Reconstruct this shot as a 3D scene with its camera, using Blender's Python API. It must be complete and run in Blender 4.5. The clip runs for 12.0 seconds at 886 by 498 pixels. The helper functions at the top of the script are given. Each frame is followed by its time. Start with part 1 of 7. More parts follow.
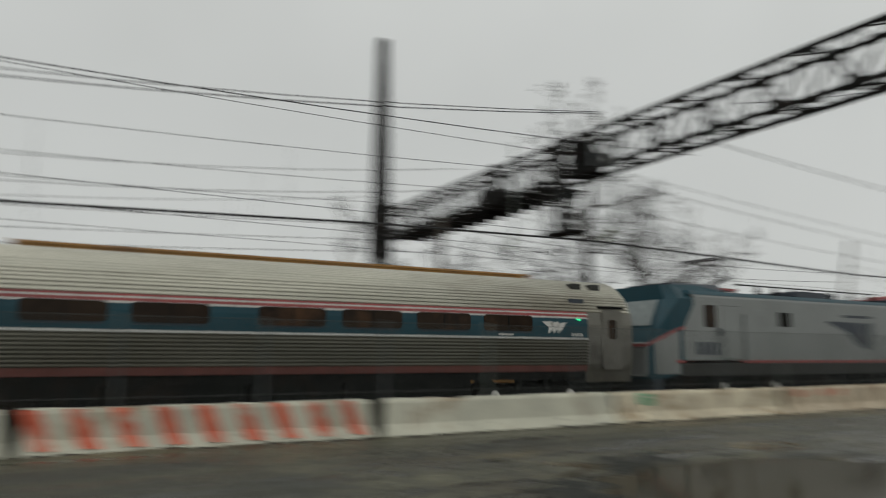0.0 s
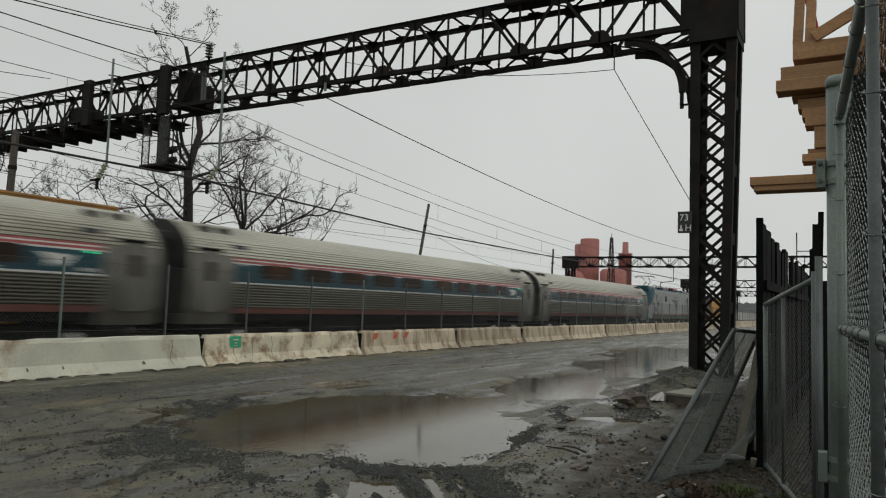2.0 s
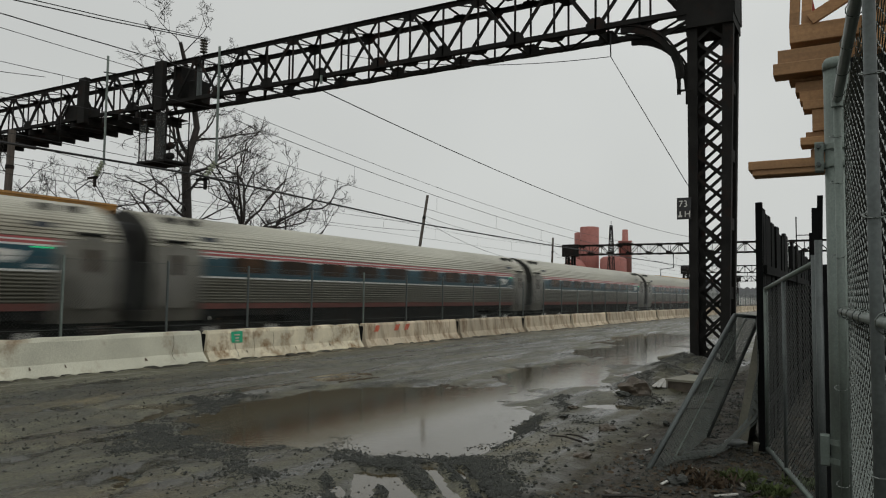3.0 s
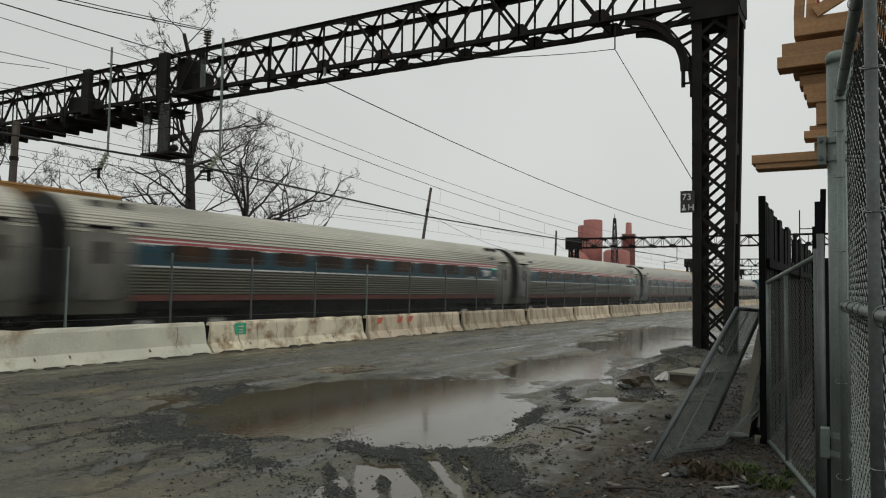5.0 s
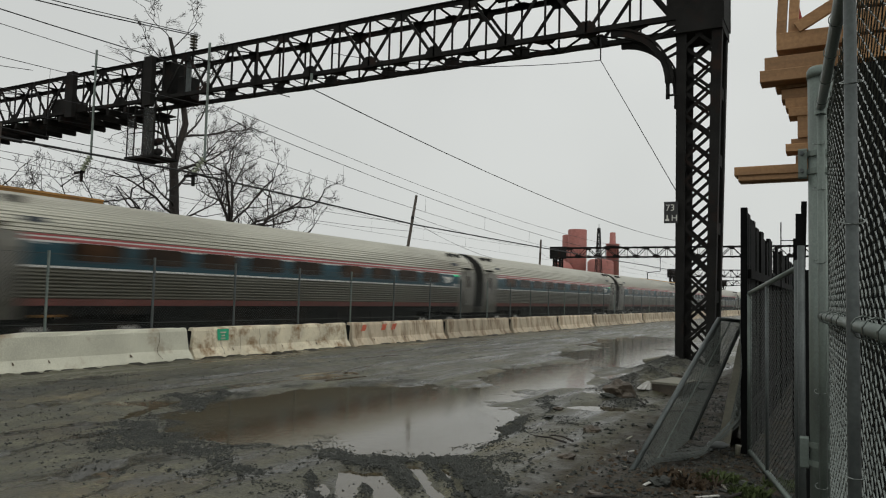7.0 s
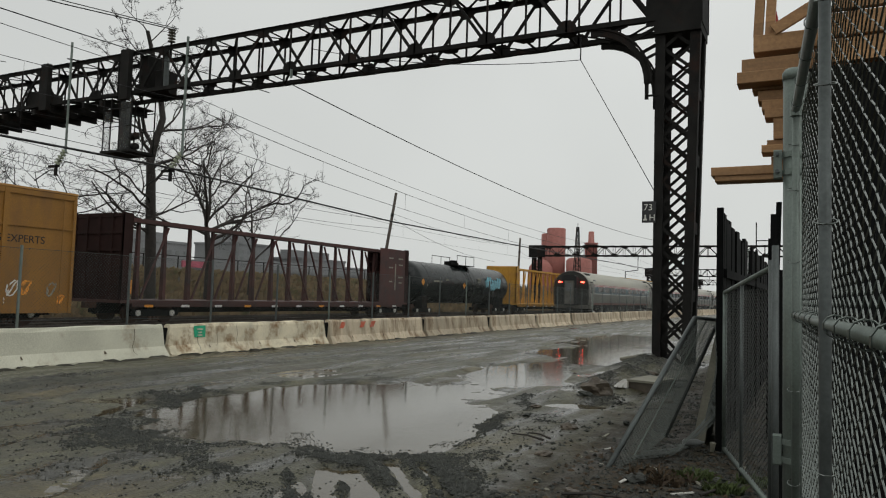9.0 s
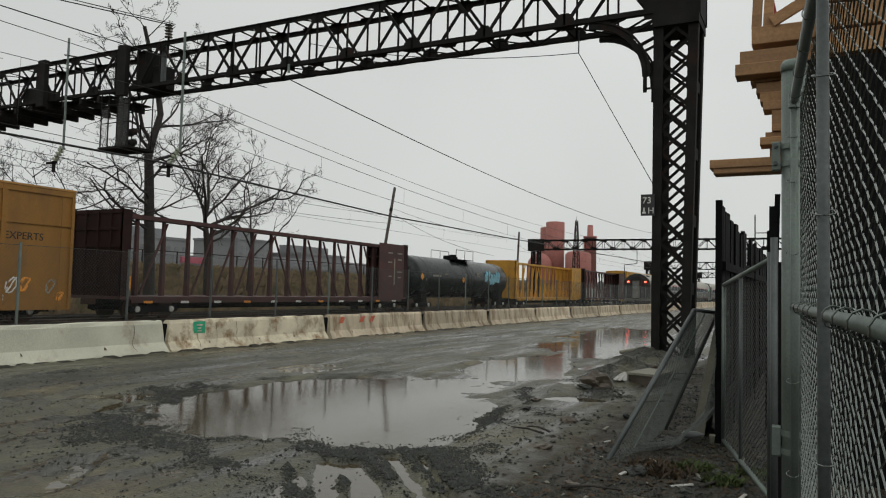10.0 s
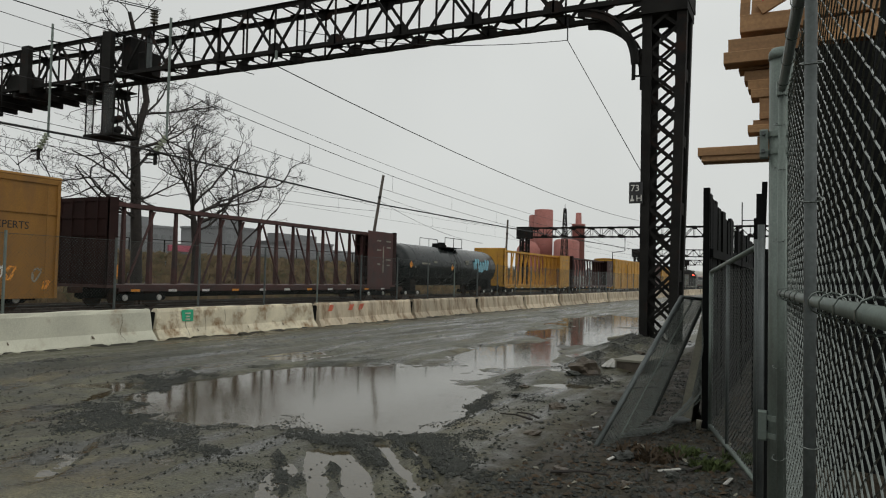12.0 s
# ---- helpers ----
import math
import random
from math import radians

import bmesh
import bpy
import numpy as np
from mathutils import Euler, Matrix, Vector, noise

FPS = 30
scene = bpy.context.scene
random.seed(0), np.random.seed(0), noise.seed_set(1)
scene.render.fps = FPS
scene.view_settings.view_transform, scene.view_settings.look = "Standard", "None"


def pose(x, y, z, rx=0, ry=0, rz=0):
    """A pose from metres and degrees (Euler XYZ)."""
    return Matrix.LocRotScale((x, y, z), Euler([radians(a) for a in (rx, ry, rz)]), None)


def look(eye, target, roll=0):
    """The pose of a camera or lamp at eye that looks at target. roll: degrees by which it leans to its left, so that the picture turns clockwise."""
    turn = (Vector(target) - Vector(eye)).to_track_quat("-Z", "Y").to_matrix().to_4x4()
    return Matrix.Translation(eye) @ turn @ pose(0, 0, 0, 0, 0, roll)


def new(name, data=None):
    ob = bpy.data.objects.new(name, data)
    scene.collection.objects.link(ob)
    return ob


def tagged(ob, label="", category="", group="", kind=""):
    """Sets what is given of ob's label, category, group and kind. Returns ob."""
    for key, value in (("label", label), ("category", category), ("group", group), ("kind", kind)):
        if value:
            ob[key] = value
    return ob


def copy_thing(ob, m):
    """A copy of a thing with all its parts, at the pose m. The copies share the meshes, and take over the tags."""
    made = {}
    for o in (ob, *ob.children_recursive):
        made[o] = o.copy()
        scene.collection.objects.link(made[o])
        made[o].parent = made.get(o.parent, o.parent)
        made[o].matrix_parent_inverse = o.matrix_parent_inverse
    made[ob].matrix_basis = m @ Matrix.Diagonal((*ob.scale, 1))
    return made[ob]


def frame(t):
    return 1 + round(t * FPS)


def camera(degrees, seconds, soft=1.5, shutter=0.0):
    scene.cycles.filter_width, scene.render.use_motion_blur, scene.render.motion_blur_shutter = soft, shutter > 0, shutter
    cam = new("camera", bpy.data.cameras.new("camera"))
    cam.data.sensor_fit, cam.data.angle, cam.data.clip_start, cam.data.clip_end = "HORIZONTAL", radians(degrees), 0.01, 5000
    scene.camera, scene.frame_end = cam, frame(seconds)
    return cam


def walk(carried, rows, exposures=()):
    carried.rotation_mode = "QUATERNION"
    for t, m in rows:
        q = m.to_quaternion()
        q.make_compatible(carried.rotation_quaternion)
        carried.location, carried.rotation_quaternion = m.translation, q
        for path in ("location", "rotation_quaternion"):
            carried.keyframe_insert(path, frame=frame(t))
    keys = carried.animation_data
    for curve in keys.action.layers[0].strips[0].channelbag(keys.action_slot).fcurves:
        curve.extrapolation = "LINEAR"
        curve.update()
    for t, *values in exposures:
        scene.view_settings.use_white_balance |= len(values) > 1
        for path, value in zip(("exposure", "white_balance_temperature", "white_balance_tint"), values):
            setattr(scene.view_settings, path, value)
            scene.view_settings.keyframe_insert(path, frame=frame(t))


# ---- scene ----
EYE = 1.7
LENS = 62.4
cam = camera(LENS, 12.0, soft=1.1, shutter=0.7)
# seconds, yaw to the left of the tracks, pitch, lean, and the hand's drift: across, along, up
ROWS = [
    (0, 60.40, 8.22, 0.20, 0.070, -0.130, 0.0),
    (0.1, 54.73, 7.61, 0.12, 0.065, -0.132, 0.0),
    (0.2, 50.53, 6.92, -0.34, 0.055, -0.132, 0.0),
    (0.3, 46.90, 6.45, 0.10, 0.040, -0.130, 0.0),
    (0.4, 43.46, 6.14, 0.02, 0.022, -0.125, 0.005),
    (0.5, 40.93, 6.04, 0.25, 0.014, -0.118, 0.008),
    (0.6, 38.99, 5.85, 0.63, 0.012, -0.113, 0.008),
    (0.7, 37.45, 5.61, 1.00, 0.014, -0.110, 0.004),
    (0.8, 36.10, 5.35, 1.44, 0.015, -0.104, 0.0),
    (0.9, 34.86, 5.12, 1.73, 0.014, -0.092, 0.002),
    (1, 33.75, 4.91, 2.09, 0.012, -0.075, 0.004),
    (1.5, 30.55, 4.47, 2.56, -0.008, 0.010, 0.007),
    (2, 29.78, 4.35, 1.86, -0.017, 0.020, 0.011),
    (2.5, 29.49, 4.21, 0.98, -0.021, 0.040, 0.014),
    (3, 29.75, 3.65, 0.72, -0.016, 0.033, 0.012),
    (5, 30.00, 3.06, 0.91, -0.003, 0.019, 0.011),
    (5.5, 29.87, 2.99, 0.70, -0.006, 0.018, 0.011),
    (6, 29.82, 2.93, 1.11, 0.006, 0.006, 0.007),
    (6.5, 28.84, 3.36, 1.10, -0.003, 0.014, 0.010),
    (7, 28.82, 3.70, 1.48, 0.000, 0.011, 0.008),
    (7.5, 27.99, 3.75, 1.67, 0.002, 0.013, 0.007),
    (9.5, 27.13, 3.46, 1.71, 0.002, 0.018, 0.005),
    (10, 27.12, 3.14, 1.43, 0.003, 0.018, 0.003),
    (10.5, 26.89, 2.69, 1.25, 0.003, 0.022, 0.004),
    (11, 26.40, 2.38, 1.25, 0.002, 0.018, 0.001),
    (11.5, 26.29, 2.22, 1.31, -0.002, 0.014, 0.0),
    (12, 26.21, 2.21, 1.31, 0.0, 0.006, 0.0),
]
walk(cam, [(t, pose(dx, dy, EYE + dz, 90 + p, 0, yaw) @ pose(0, 0, 0, 0, 0, roll)) for t, yaw, p, roll, dx, dy, dz in ROWS],
     exposures=[(0.0, -0.14), (0.6, -0.08), (1.4, -0.05), (3.2, -0.08), (4.8, 0.03), (12.0, 0.04)])

# ---------------------------------------------------------------- light
world = bpy.data.worlds.new("overcast")
scene.world = world
world.use_nodes = True
wn, wl = world.node_tree.nodes, world.node_tree.links
wn.clear()
w_out = wn.new("ShaderNodeOutputWorld")
w_bg = wn.new("ShaderNodeBackground")
w_sky = wn.new("ShaderNodeTexSky")
w_sky.sky_type = "NISHITA"
w_sky.sun_disc = False
w_sky.sun_elevation = radians(40)
w_sky.sun_rotation = radians(120)
w_sky.dust_density = 4.0
w_hsv = wn.new("ShaderNodeHueSaturation")
w_hsv.inputs["Saturation"].default_value = 0.12
w_hsv.inputs["Value"].default_value = 0.1
w_co = wn.new("ShaderNodeTexCoord")
w_sep = wn.new("ShaderNodeSeparateXYZ")
w_ramp = wn.new("ShaderNodeValToRGB")      # cloud deck: even low down, brighter overhead
w_ramp.color_ramp.elements[0].position = 0.0
w_ramp.color_ramp.elements[0].color = (0.635, 0.655, 0.635, 1)
w_ramp.color_ramp.elements[1].position = 1.0
w_ramp.color_ramp.elements[1].color = (0.80, 0.82, 0.79, 1)
e = w_ramp.color_ramp.elements.new(0.30)
e.color = (0.645, 0.665, 0.648, 1)
e = w_ramp.color_ramp.elements.new(0.52)
e.color = (0.70, 0.72, 0.70, 1)
w_noise = wn.new("ShaderNodeTexNoise")
w_noise.inputs["Scale"].default_value = 2.2
w_noise.inputs["Detail"].default_value = 3.0
w_nmap = wn.new("ShaderNodeMapRange")
w_nmap.inputs["To Min"].default_value = 0.84
w_nmap.inputs["To Max"].default_value = 1.13
w_mul = wn.new("ShaderNodeMix")
w_mul.data_type, w_mul.blend_type = "RGBA", "MULTIPLY"
w_mul.inputs["Factor"].default_value = 1.0
w_mix = wn.new("ShaderNodeMix")
w_mix.data_type = "RGBA"
w_mix.inputs["Factor"].default_value = 0.92
wl.new(w_co.outputs["Generated"], w_sep.inputs[0])
wl.new(w_sep.outputs["Z"], w_ramp.inputs["Fac"])
wl.new(w_co.outputs["Generated"], w_noise.inputs["Vector"])
wl.new(w_noise.outputs["Fac"], w_nmap.inputs["Value"])
wl.new(w_ramp.outputs["Color"], w_mul.inputs[6])
wl.new(w_nmap.outputs["Result"], w_mul.inputs[7])
wl.new(w_sky.outputs["Color"], w_hsv.inputs["Color"])
wl.new(w_hsv.outputs["Color"], w_mix.inputs[6])
w_side = wn.new("ShaderNodeMapRange")
w_side.inputs["From Min"].default_value, w_side.inputs["From Max"].default_value = -0.9, 0.0
w_side.inputs["To Min"].default_value, w_side.inputs["To Max"].default_value = 0.95, 1.09
w_grad = wn.new("ShaderNodeMix")
w_grad.data_type, w_grad.blend_type = "RGBA", "MULTIPLY"
w_grad.inputs["Factor"].default_value = 1.0
wl.new(w_sep.outputs["X"], w_side.inputs["Value"])
wl.new(w_mul.outputs[2], w_grad.inputs[6])
wl.new(w_side.outputs["Result"], w_grad.inputs[7])
wl.new(w_grad.outputs[2], w_mix.inputs[7])
wl.new(w_mix.outputs[2], w_bg.inputs["Color"])
wl.new(w_bg.outputs[0], w_out.inputs[0])
w_bg.inputs["Strength"].default_value = 1.0

sun_data = bpy.data.lights.new("sun", "SUN")
sun_data.energy = 0.22
sun_data.angle = radians(40)
sun_data.color = (1.0, 0.98, 0.95)
sun = new("sun", sun_data)
sun.matrix_world = look((0, 0, 50), (-20, 14, 20))


# ---------------------------------------------------------------- materials
def mat(name, base, rough=0.6, metal=0.0, vary=0.25, scale=2.0, grain=40.0, bump=0.15, stain=None, stain_amount=0.4,
        stain_scale=0.7, spec=0.5, emit=None, per_object=0.0, streak=None):
    """A surface with a base colour, fine grain, broad variation, and stains of a second colour."""
    m = bpy.data.materials.new(name)
    m.use_nodes = True
    n, l = m.node_tree.nodes, m.node_tree.links
    b = n["Principled BSDF"]
    b.inputs["Roughness"].default_value = rough
    b.inputs["Metallic"].default_value = metal
    b.inputs["Specular IOR Level"].default_value = spec
    co = n.new("ShaderNodeTexCoord")
    vec = co.outputs["Object"]
    if streak:
        mp = n.new("ShaderNodeMapping")
        mp.inputs["Scale"].default_value = streak
        l.new(vec, mp.inputs["Vector"])
        vec = mp.outputs["Vector"]
    big = n.new("ShaderNodeTexNoise")
    big.inputs["Scale"].default_value = scale
    big.inputs["Detail"].default_value = 5
    l.new(vec, big.inputs["Vector"])
    fine = n.new("ShaderNodeTexNoise")
    fine.inputs["Scale"].default_value = grain
    fine.inputs["Detail"].default_value = 4
    l.new(co.outputs["Object"], fine.inputs["Vector"])
    dark = [c * (1 - vary) for c in base]
    light = [min(1, c * (1 + vary)) for c in base]
    ramp = n.new("ShaderNodeValToRGB")
    ramp.color_ramp.elements[0].position, ramp.color_ramp.elements[1].position = 0.3, 0.7
    ramp.color_ramp.elements[0].color = (*dark, 1)
    ramp.color_ramp.elements[1].color = (*light, 1)
    l.new(big.outputs["Fac"], ramp.inputs["Fac"])
    col = ramp.outputs["Color"]
    gm = n.new("ShaderNodeMix")
    gm.data_type, gm.blend_type = "RGBA", "OVERLAY"
    gm.inputs["Factor"].default_value = 0.35
    l.new(col, gm.inputs[6])
    l.new(fine.outputs["Fac"], gm.inputs[7])
    col = gm.outputs[2]
    if stain:
        sn = n.new("ShaderNodeTexNoise")
        sn.inputs["Scale"].default_value = stain_scale
        sn.inputs["Detail"].default_value = 7
        sn.inputs["Roughness"].default_value = 0.65
        l.new(vec, sn.inputs["Vector"])
        sr = n.new("ShaderNodeMapRange")
        sr.inputs["From Min"].default_value, sr.inputs["From Max"].default_value = 0.62 - 0.3 * stain_amount, 0.75 - 0.2 * stain_amount
        l.new(sn.outputs["Fac"], sr.inputs["Value"])
        sm = n.new("ShaderNodeMix")
        sm.data_type = "RGBA"
        l.new(sr.outputs["Result"], sm.inputs["Factor"])
        l.new(col, sm.inputs[6])
        sm.inputs[7].default_value = (*stain, 1)
        col = sm.outputs[2]
    if per_object:
        oi = n.new("ShaderNodeObjectInfo")
        mr = n.new("ShaderNodeMapRange")
        mr.inputs["To Min"].default_value, mr.inputs["To Max"].default_value = 1 - per_object, 1 + per_object
        l.new(oi.outputs["Random"], mr.inputs["Value"])
        pm = n.new("ShaderNodeMix")
        pm.data_type, pm.blend_type = "RGBA", "MULTIPLY"
        pm.inputs["Factor"].default_value = 1
        l.new(col, pm.inputs[6])
        l.new(mr.outputs["Result"], pm.inputs[7])
        col = pm.outputs[2]
    l.new(col, b.inputs["Base Color"])
    rr = n.new("ShaderNodeMapRange")
    rr.inputs["To Min"].default_value, rr.inputs["To Max"].default_value = max(0.02, rough - 0.12), min(1, rough + 0.12)
    l.new(big.outputs["Fac"], rr.inputs["Value"])
    l.new(rr.outputs["Result"], b.inputs["Roughness"])
    if bump:
        bp = n.new("ShaderNodeBump")
        bp.inputs["Strength"].default_value = bump
        bp.inputs["Distance"].default_value = 0.01
        l.new(fine.outputs["Fac"], bp.inputs["Height"])
        l.new(bp.outputs["Normal"], b.inputs["Normal"])
    if emit:
        b.inputs["Emission Color"].default_value = (*emit[:3], 1)
        b.inputs["Emission Strength"].default_value = emit[3]
    return m


STEEL = mat("gantry_steel", (0.016, 0.0155, 0.0145), 0.8, 0.0, 0.4, 1.5, 60, 0.3, (0.030, 0.017, 0.013), 0.25, 1.2, 0.12)
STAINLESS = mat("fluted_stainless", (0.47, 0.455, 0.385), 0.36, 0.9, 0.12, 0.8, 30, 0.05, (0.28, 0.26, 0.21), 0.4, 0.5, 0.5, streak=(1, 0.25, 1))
# lower sides: same stainless, base darkened for the ground they mirror
STAINLESS_LOW = mat("shaded_stainless", (0.140, 0.135, 0.108), 0.42, 0.85, 0.15, 0.8, 30, 0.05, (0.095, 0.088, 0.068), 0.5, 0.6, 0.5, streak=(1, 0.25, 1))
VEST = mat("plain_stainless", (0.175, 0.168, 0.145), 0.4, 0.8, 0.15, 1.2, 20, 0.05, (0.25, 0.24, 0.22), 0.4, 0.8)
TRAIN_BLUE = mat("blue_paint", (0.010, 0.052, 0.070), 0.4, 0.0, 0.15, 1.0, 30, 0.03, (0.012, 0.042, 0.055), 0.3, 0.7, 0.3)
TRAIN_RED = mat("red_paint", (0.30, 0.062, 0.060), 0.45, 0.0, 0.2, 1.5, 30, 0.03)
TRAIN_DARKRED = mat("dull_red_paint", (0.16, 0.055, 0.045), 0.6, 0.0, 0.25, 1.5, 30, 0.05)
TRAIN_WHITE = mat("white_stripe", (0.55, 0.55, 0.52), 0.45, 0.0, 0.1, 1.5, 30, 0.03)
LOCO_GREY = mat("locomotive_grey", (0.245, 0.258, 0.248), 0.42, 0.0, 0.08, 0.8, 25, 0.03, (0.20, 0.21, 0.20), 0.3, 0.6)
LOCO_DARK = mat("locomotive_dark_blue", (0.024, 0.034, 0.048), 0.4, 0.0, 0.15, 1.0, 25, 0.03)
GLASS_DARK = mat("dark_window", (0.024, 0.015, 0.009), 0.16, 0.0, 0.3, 0.9, 5, 0.0, (0.085, 0.042, 0.020), 0.40, 0.6, 0.12)
# pale base colour paints the sky's reflection into the glass
WINDSHIELD = mat("sky_paled_windshield", (0.15, 0.18, 0.175), 0.08, 0.0, 0.2, 1.0, 5, 0.0, None, 0, 1, 0.9)
RUBBER = mat("black_rubber", (0.014, 0.014, 0.014), 0.75, 0.0, 0.3, 2, 30, 0.2)
# near black with grime stains; under the cars the base also carries their shadow
UNDER = mat("near_black_underframe", (0.008, 0.0085, 0.008), 0.85, 0.0, 0.4, 2, 30, 0.3, (0.022, 0.016, 0.012), 0.3, 0.7, 0.1)
UNDER_PALE = mat("pale_bearing_cap", (0.55, 0.54, 0.5), 0.6, 0.2, 0.2, 4, 40, 0.1)
CONCRETE = mat("barrier_concrete", (0.54, 0.53, 0.43), 0.8, 0.0, 0.16, 1.0, 45, 0.35, (0.27, 0.20, 0.13), 0.26, 0.9, 0.3, per_object=0.10)
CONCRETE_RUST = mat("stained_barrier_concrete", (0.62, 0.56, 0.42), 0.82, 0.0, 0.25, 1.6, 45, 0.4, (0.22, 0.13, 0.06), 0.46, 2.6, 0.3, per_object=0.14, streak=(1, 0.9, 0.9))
CONCRETE_TAN = mat("tan_barrier_concrete", (0.50, 0.425, 0.315), 0.82, 0.0, 0.28, 1.6, 45, 0.4, (0.17, 0.105, 0.055), 0.42, 1.9, 0.3, per_object=0.22, streak=(1, 1.3, 0.35))
# mud colour taken near black for the contact shade under the barriers
MUD_CONTACT = mat("contact_shade_mud", (0.017, 0.0155, 0.012), 0.5, 0.0, 0.4, 6, 60, 0.5, spec=0.2)
GRIME = mat("barrier_grime", (0.10, 0.075, 0.05), 0.85, 0.0, 0.4, 3, 60, 0.4)
ORANGE = mat("orange_red_paint", (0.52, 0.10, 0.045), 0.6, 0.0, 0.2, 3, 40, 0.1, (0.45, 0.36, 0.28), 0.4, 2.5)
GREEN_TAG = mat("green_spray_paint", (0.02, 0.38, 0.20), 0.6, 0.0, 0.2, 6, 60, 0.1)
GALV = mat("galvanised_steel", (0.160, 0.192, 0.172), 0.45, 0.5, 0.18, 6, 80, 0.08, (0.11, 0.125, 0.115), 0.4, 3)
GALV_DARK = mat("weathered_galvanised", (0.095, 0.108, 0.106), 0.5, 0.5, 0.2, 5, 80, 0.08)
LINK = mat("chain_link_wire", (0.15, 0.168, 0.156), 0.28, 0.85, 0.25, 20, 90, 0.0)
LINK_DARK = mat("old_chain_link_wire", (0.055, 0.060, 0.055), 0.6, 0.3, 0.25, 10, 90, 0.0)
LINK_MID = mat("dull_chain_link_wire", (0.115, 0.128, 0.118), 0.45, 0.5, 0.25, 10, 90, 0.0)
LINK_BLACK = mat("blackened_chain_link_wire", (0.035, 0.040, 0.037), 0.55, 0.4, 0.25, 10, 90, 0.0)
BLACK_SLAT = mat("black_slat", (0.006, 0.0065, 0.0065), 0.85, 0.0, 0.3, 3, 40, 0.15, spec=0.1)
END_DARK = mat("dark_end_wall", (0.036, 0.036, 0.032), 0.6, 0.3, 0.3, 1.5, 30, 0.1)
RUST = mat("rusted_steel", (0.05, 0.024, 0.014), 0.8, 0.1, 0.4, 6, 60, 0.4)
TIMBER = mat("fresh_timber", (0.33, 0.185, 0.085), 0.65, 0.0, 0.25, 1.2, 30, 0.2, (0.24, 0.13, 0.06), 0.3, 1.5, 0.4, per_object=0.16, streak=(0.5, 6, 6))
TIMBER_RED = mat("red_painted_timber", (0.42, 0.05, 0.04), 0.6, 0.0, 0.2, 2, 30, 0.1)
YELLOW_CAR = mat("yellow_boxcar_paint", (0.265, 0.125, 0.019), 0.6, 0.0, 0.16, 0.8, 30, 0.08, (0.18, 0.09, 0.03), 0.45, 0.5, streak=(1, 1, 0.35))
YELLOW_CB = mat("yellow_flatcar_paint", (0.50, 0.26, 0.03), 0.55, 0.0, 0.14, 0.8, 30, 0.08, (0.30, 0.13, 0.03), 0.3, 0.7)
MAROON = mat("maroon_paint", (0.060, 0.0185, 0.015), 0.6, 0.0, 0.25, 1.0, 30, 0.12, (0.030, 0.014, 0.013), 0.4, 0.7)
# maroon with the end bulkheads' shadow put into the colour
MAROON_SHADED = mat("shaded_maroon_paint", (0.026, 0.012, 0.0105), 0.8, 0.0, 0.3, 1.0, 30, 0.15, (0.03, 0.014, 0.012), 0.3, 0.7, 0.2)
BROWN = mat("brown_car_paint", (0.07, 0.032, 0.026), 0.65, 0.0, 0.25, 1.0, 30, 0.1)
TANK = mat("black_tank_paint", (0.012, 0.016, 0.016), 0.26, 0.0, 0.3, 0.7, 20, 0.05, (0.028, 0.030, 0.028), 0.3, 0.6, 0.25)
GRAFFITI = mat("pale_blue_spray", (0.20, 0.46, 0.55), 0.5, 0.0, 0.2, 4, 40, 0.05)
MARK_WHITE = mat("white_marking", (0.62, 0.61, 0.57), 0.6, 0.0, 0.15, 6, 40, 0.05)
MARK_ORANGE = mat("orange_reflector", (0.70, 0.27, 0.02), 0.45, 0.0, 0.15, 6, 40, 0.05)
MARK_BLACK = mat("black_lettering", (0.015, 0.013, 0.012), 0.6, 0.0, 0.2, 6, 40, 0.05)
BARK = mat("wet_bark", (0.030, 0.025, 0.021), 0.85, 0.0, 0.4, 4, 30, 0.6)
POLE_WOOD = mat("weathered_pole", (0.09, 0.075, 0.062), 0.85, 0.0, 0.3, 3, 40, 0.3, streak=(4, 4, 0.4))
WIRE = mat("overhead_wire", (0.025, 0.025, 0.026), 0.6, 0.3, 0.2, 5, 20, 0.0)
PORCELAIN = mat("brown_porcelain", (0.11, 0.10, 0.075), 0.3, 0.0, 0.2, 5, 20, 0.0)
PORCELAIN_GREEN = mat("green_grey_porcelain", (0.26, 0.29, 0.20), 0.35, 0.0, 0.2, 5, 20, 0.0)
# silo red, paled in the colour for distance haze
BRICK_RED = mat("hazed_silo_red", (0.34, 0.135, 0.115), 0.8, 0.0, 0.15, 0.05, 2, 0.1, (0.40, 0.19, 0.165), 0.4, 0.08)
# far grey with the distance haze put into its tone
FAR_WALL = mat("far_facade", (0.20, 0.205, 0.21), 0.85, 0.0, 0.15, 0.08, 2, 0.1)
FAR_GLASS = mat("far_glass", (0.15, 0.16, 0.16), 0.3, 0.0, 0.2, 0.3, 2, 0.0)
FAR_PINK = mat("pink_awning", (0.42, 0.10, 0.14), 0.7, 0.0, 0.15, 0.5, 2, 0.0)
BRUSH = mat("dry_brush", (0.20, 0.145, 0.080), 0.9, 0.0, 0.4, 1.2, 12, 0.5, (0.13, 0.13, 0.06), 0.4, 0.8)
MOSS = mat("green_weeds", (0.05, 0.07, 0.018), 0.85, 0.0, 0.4, 8, 40, 0.4)
DRYWEED = mat("brown_weeds", (0.050, 0.032, 0.016), 0.85, 0.0, 0.4, 8, 40, 0.4)
STONE = mat("wet_stone", (0.040, 0.043, 0.037), 0.5, 0.0, 0.5, 9, 60, 0.4, None, 0, 1, 0.25, per_object=0.3)
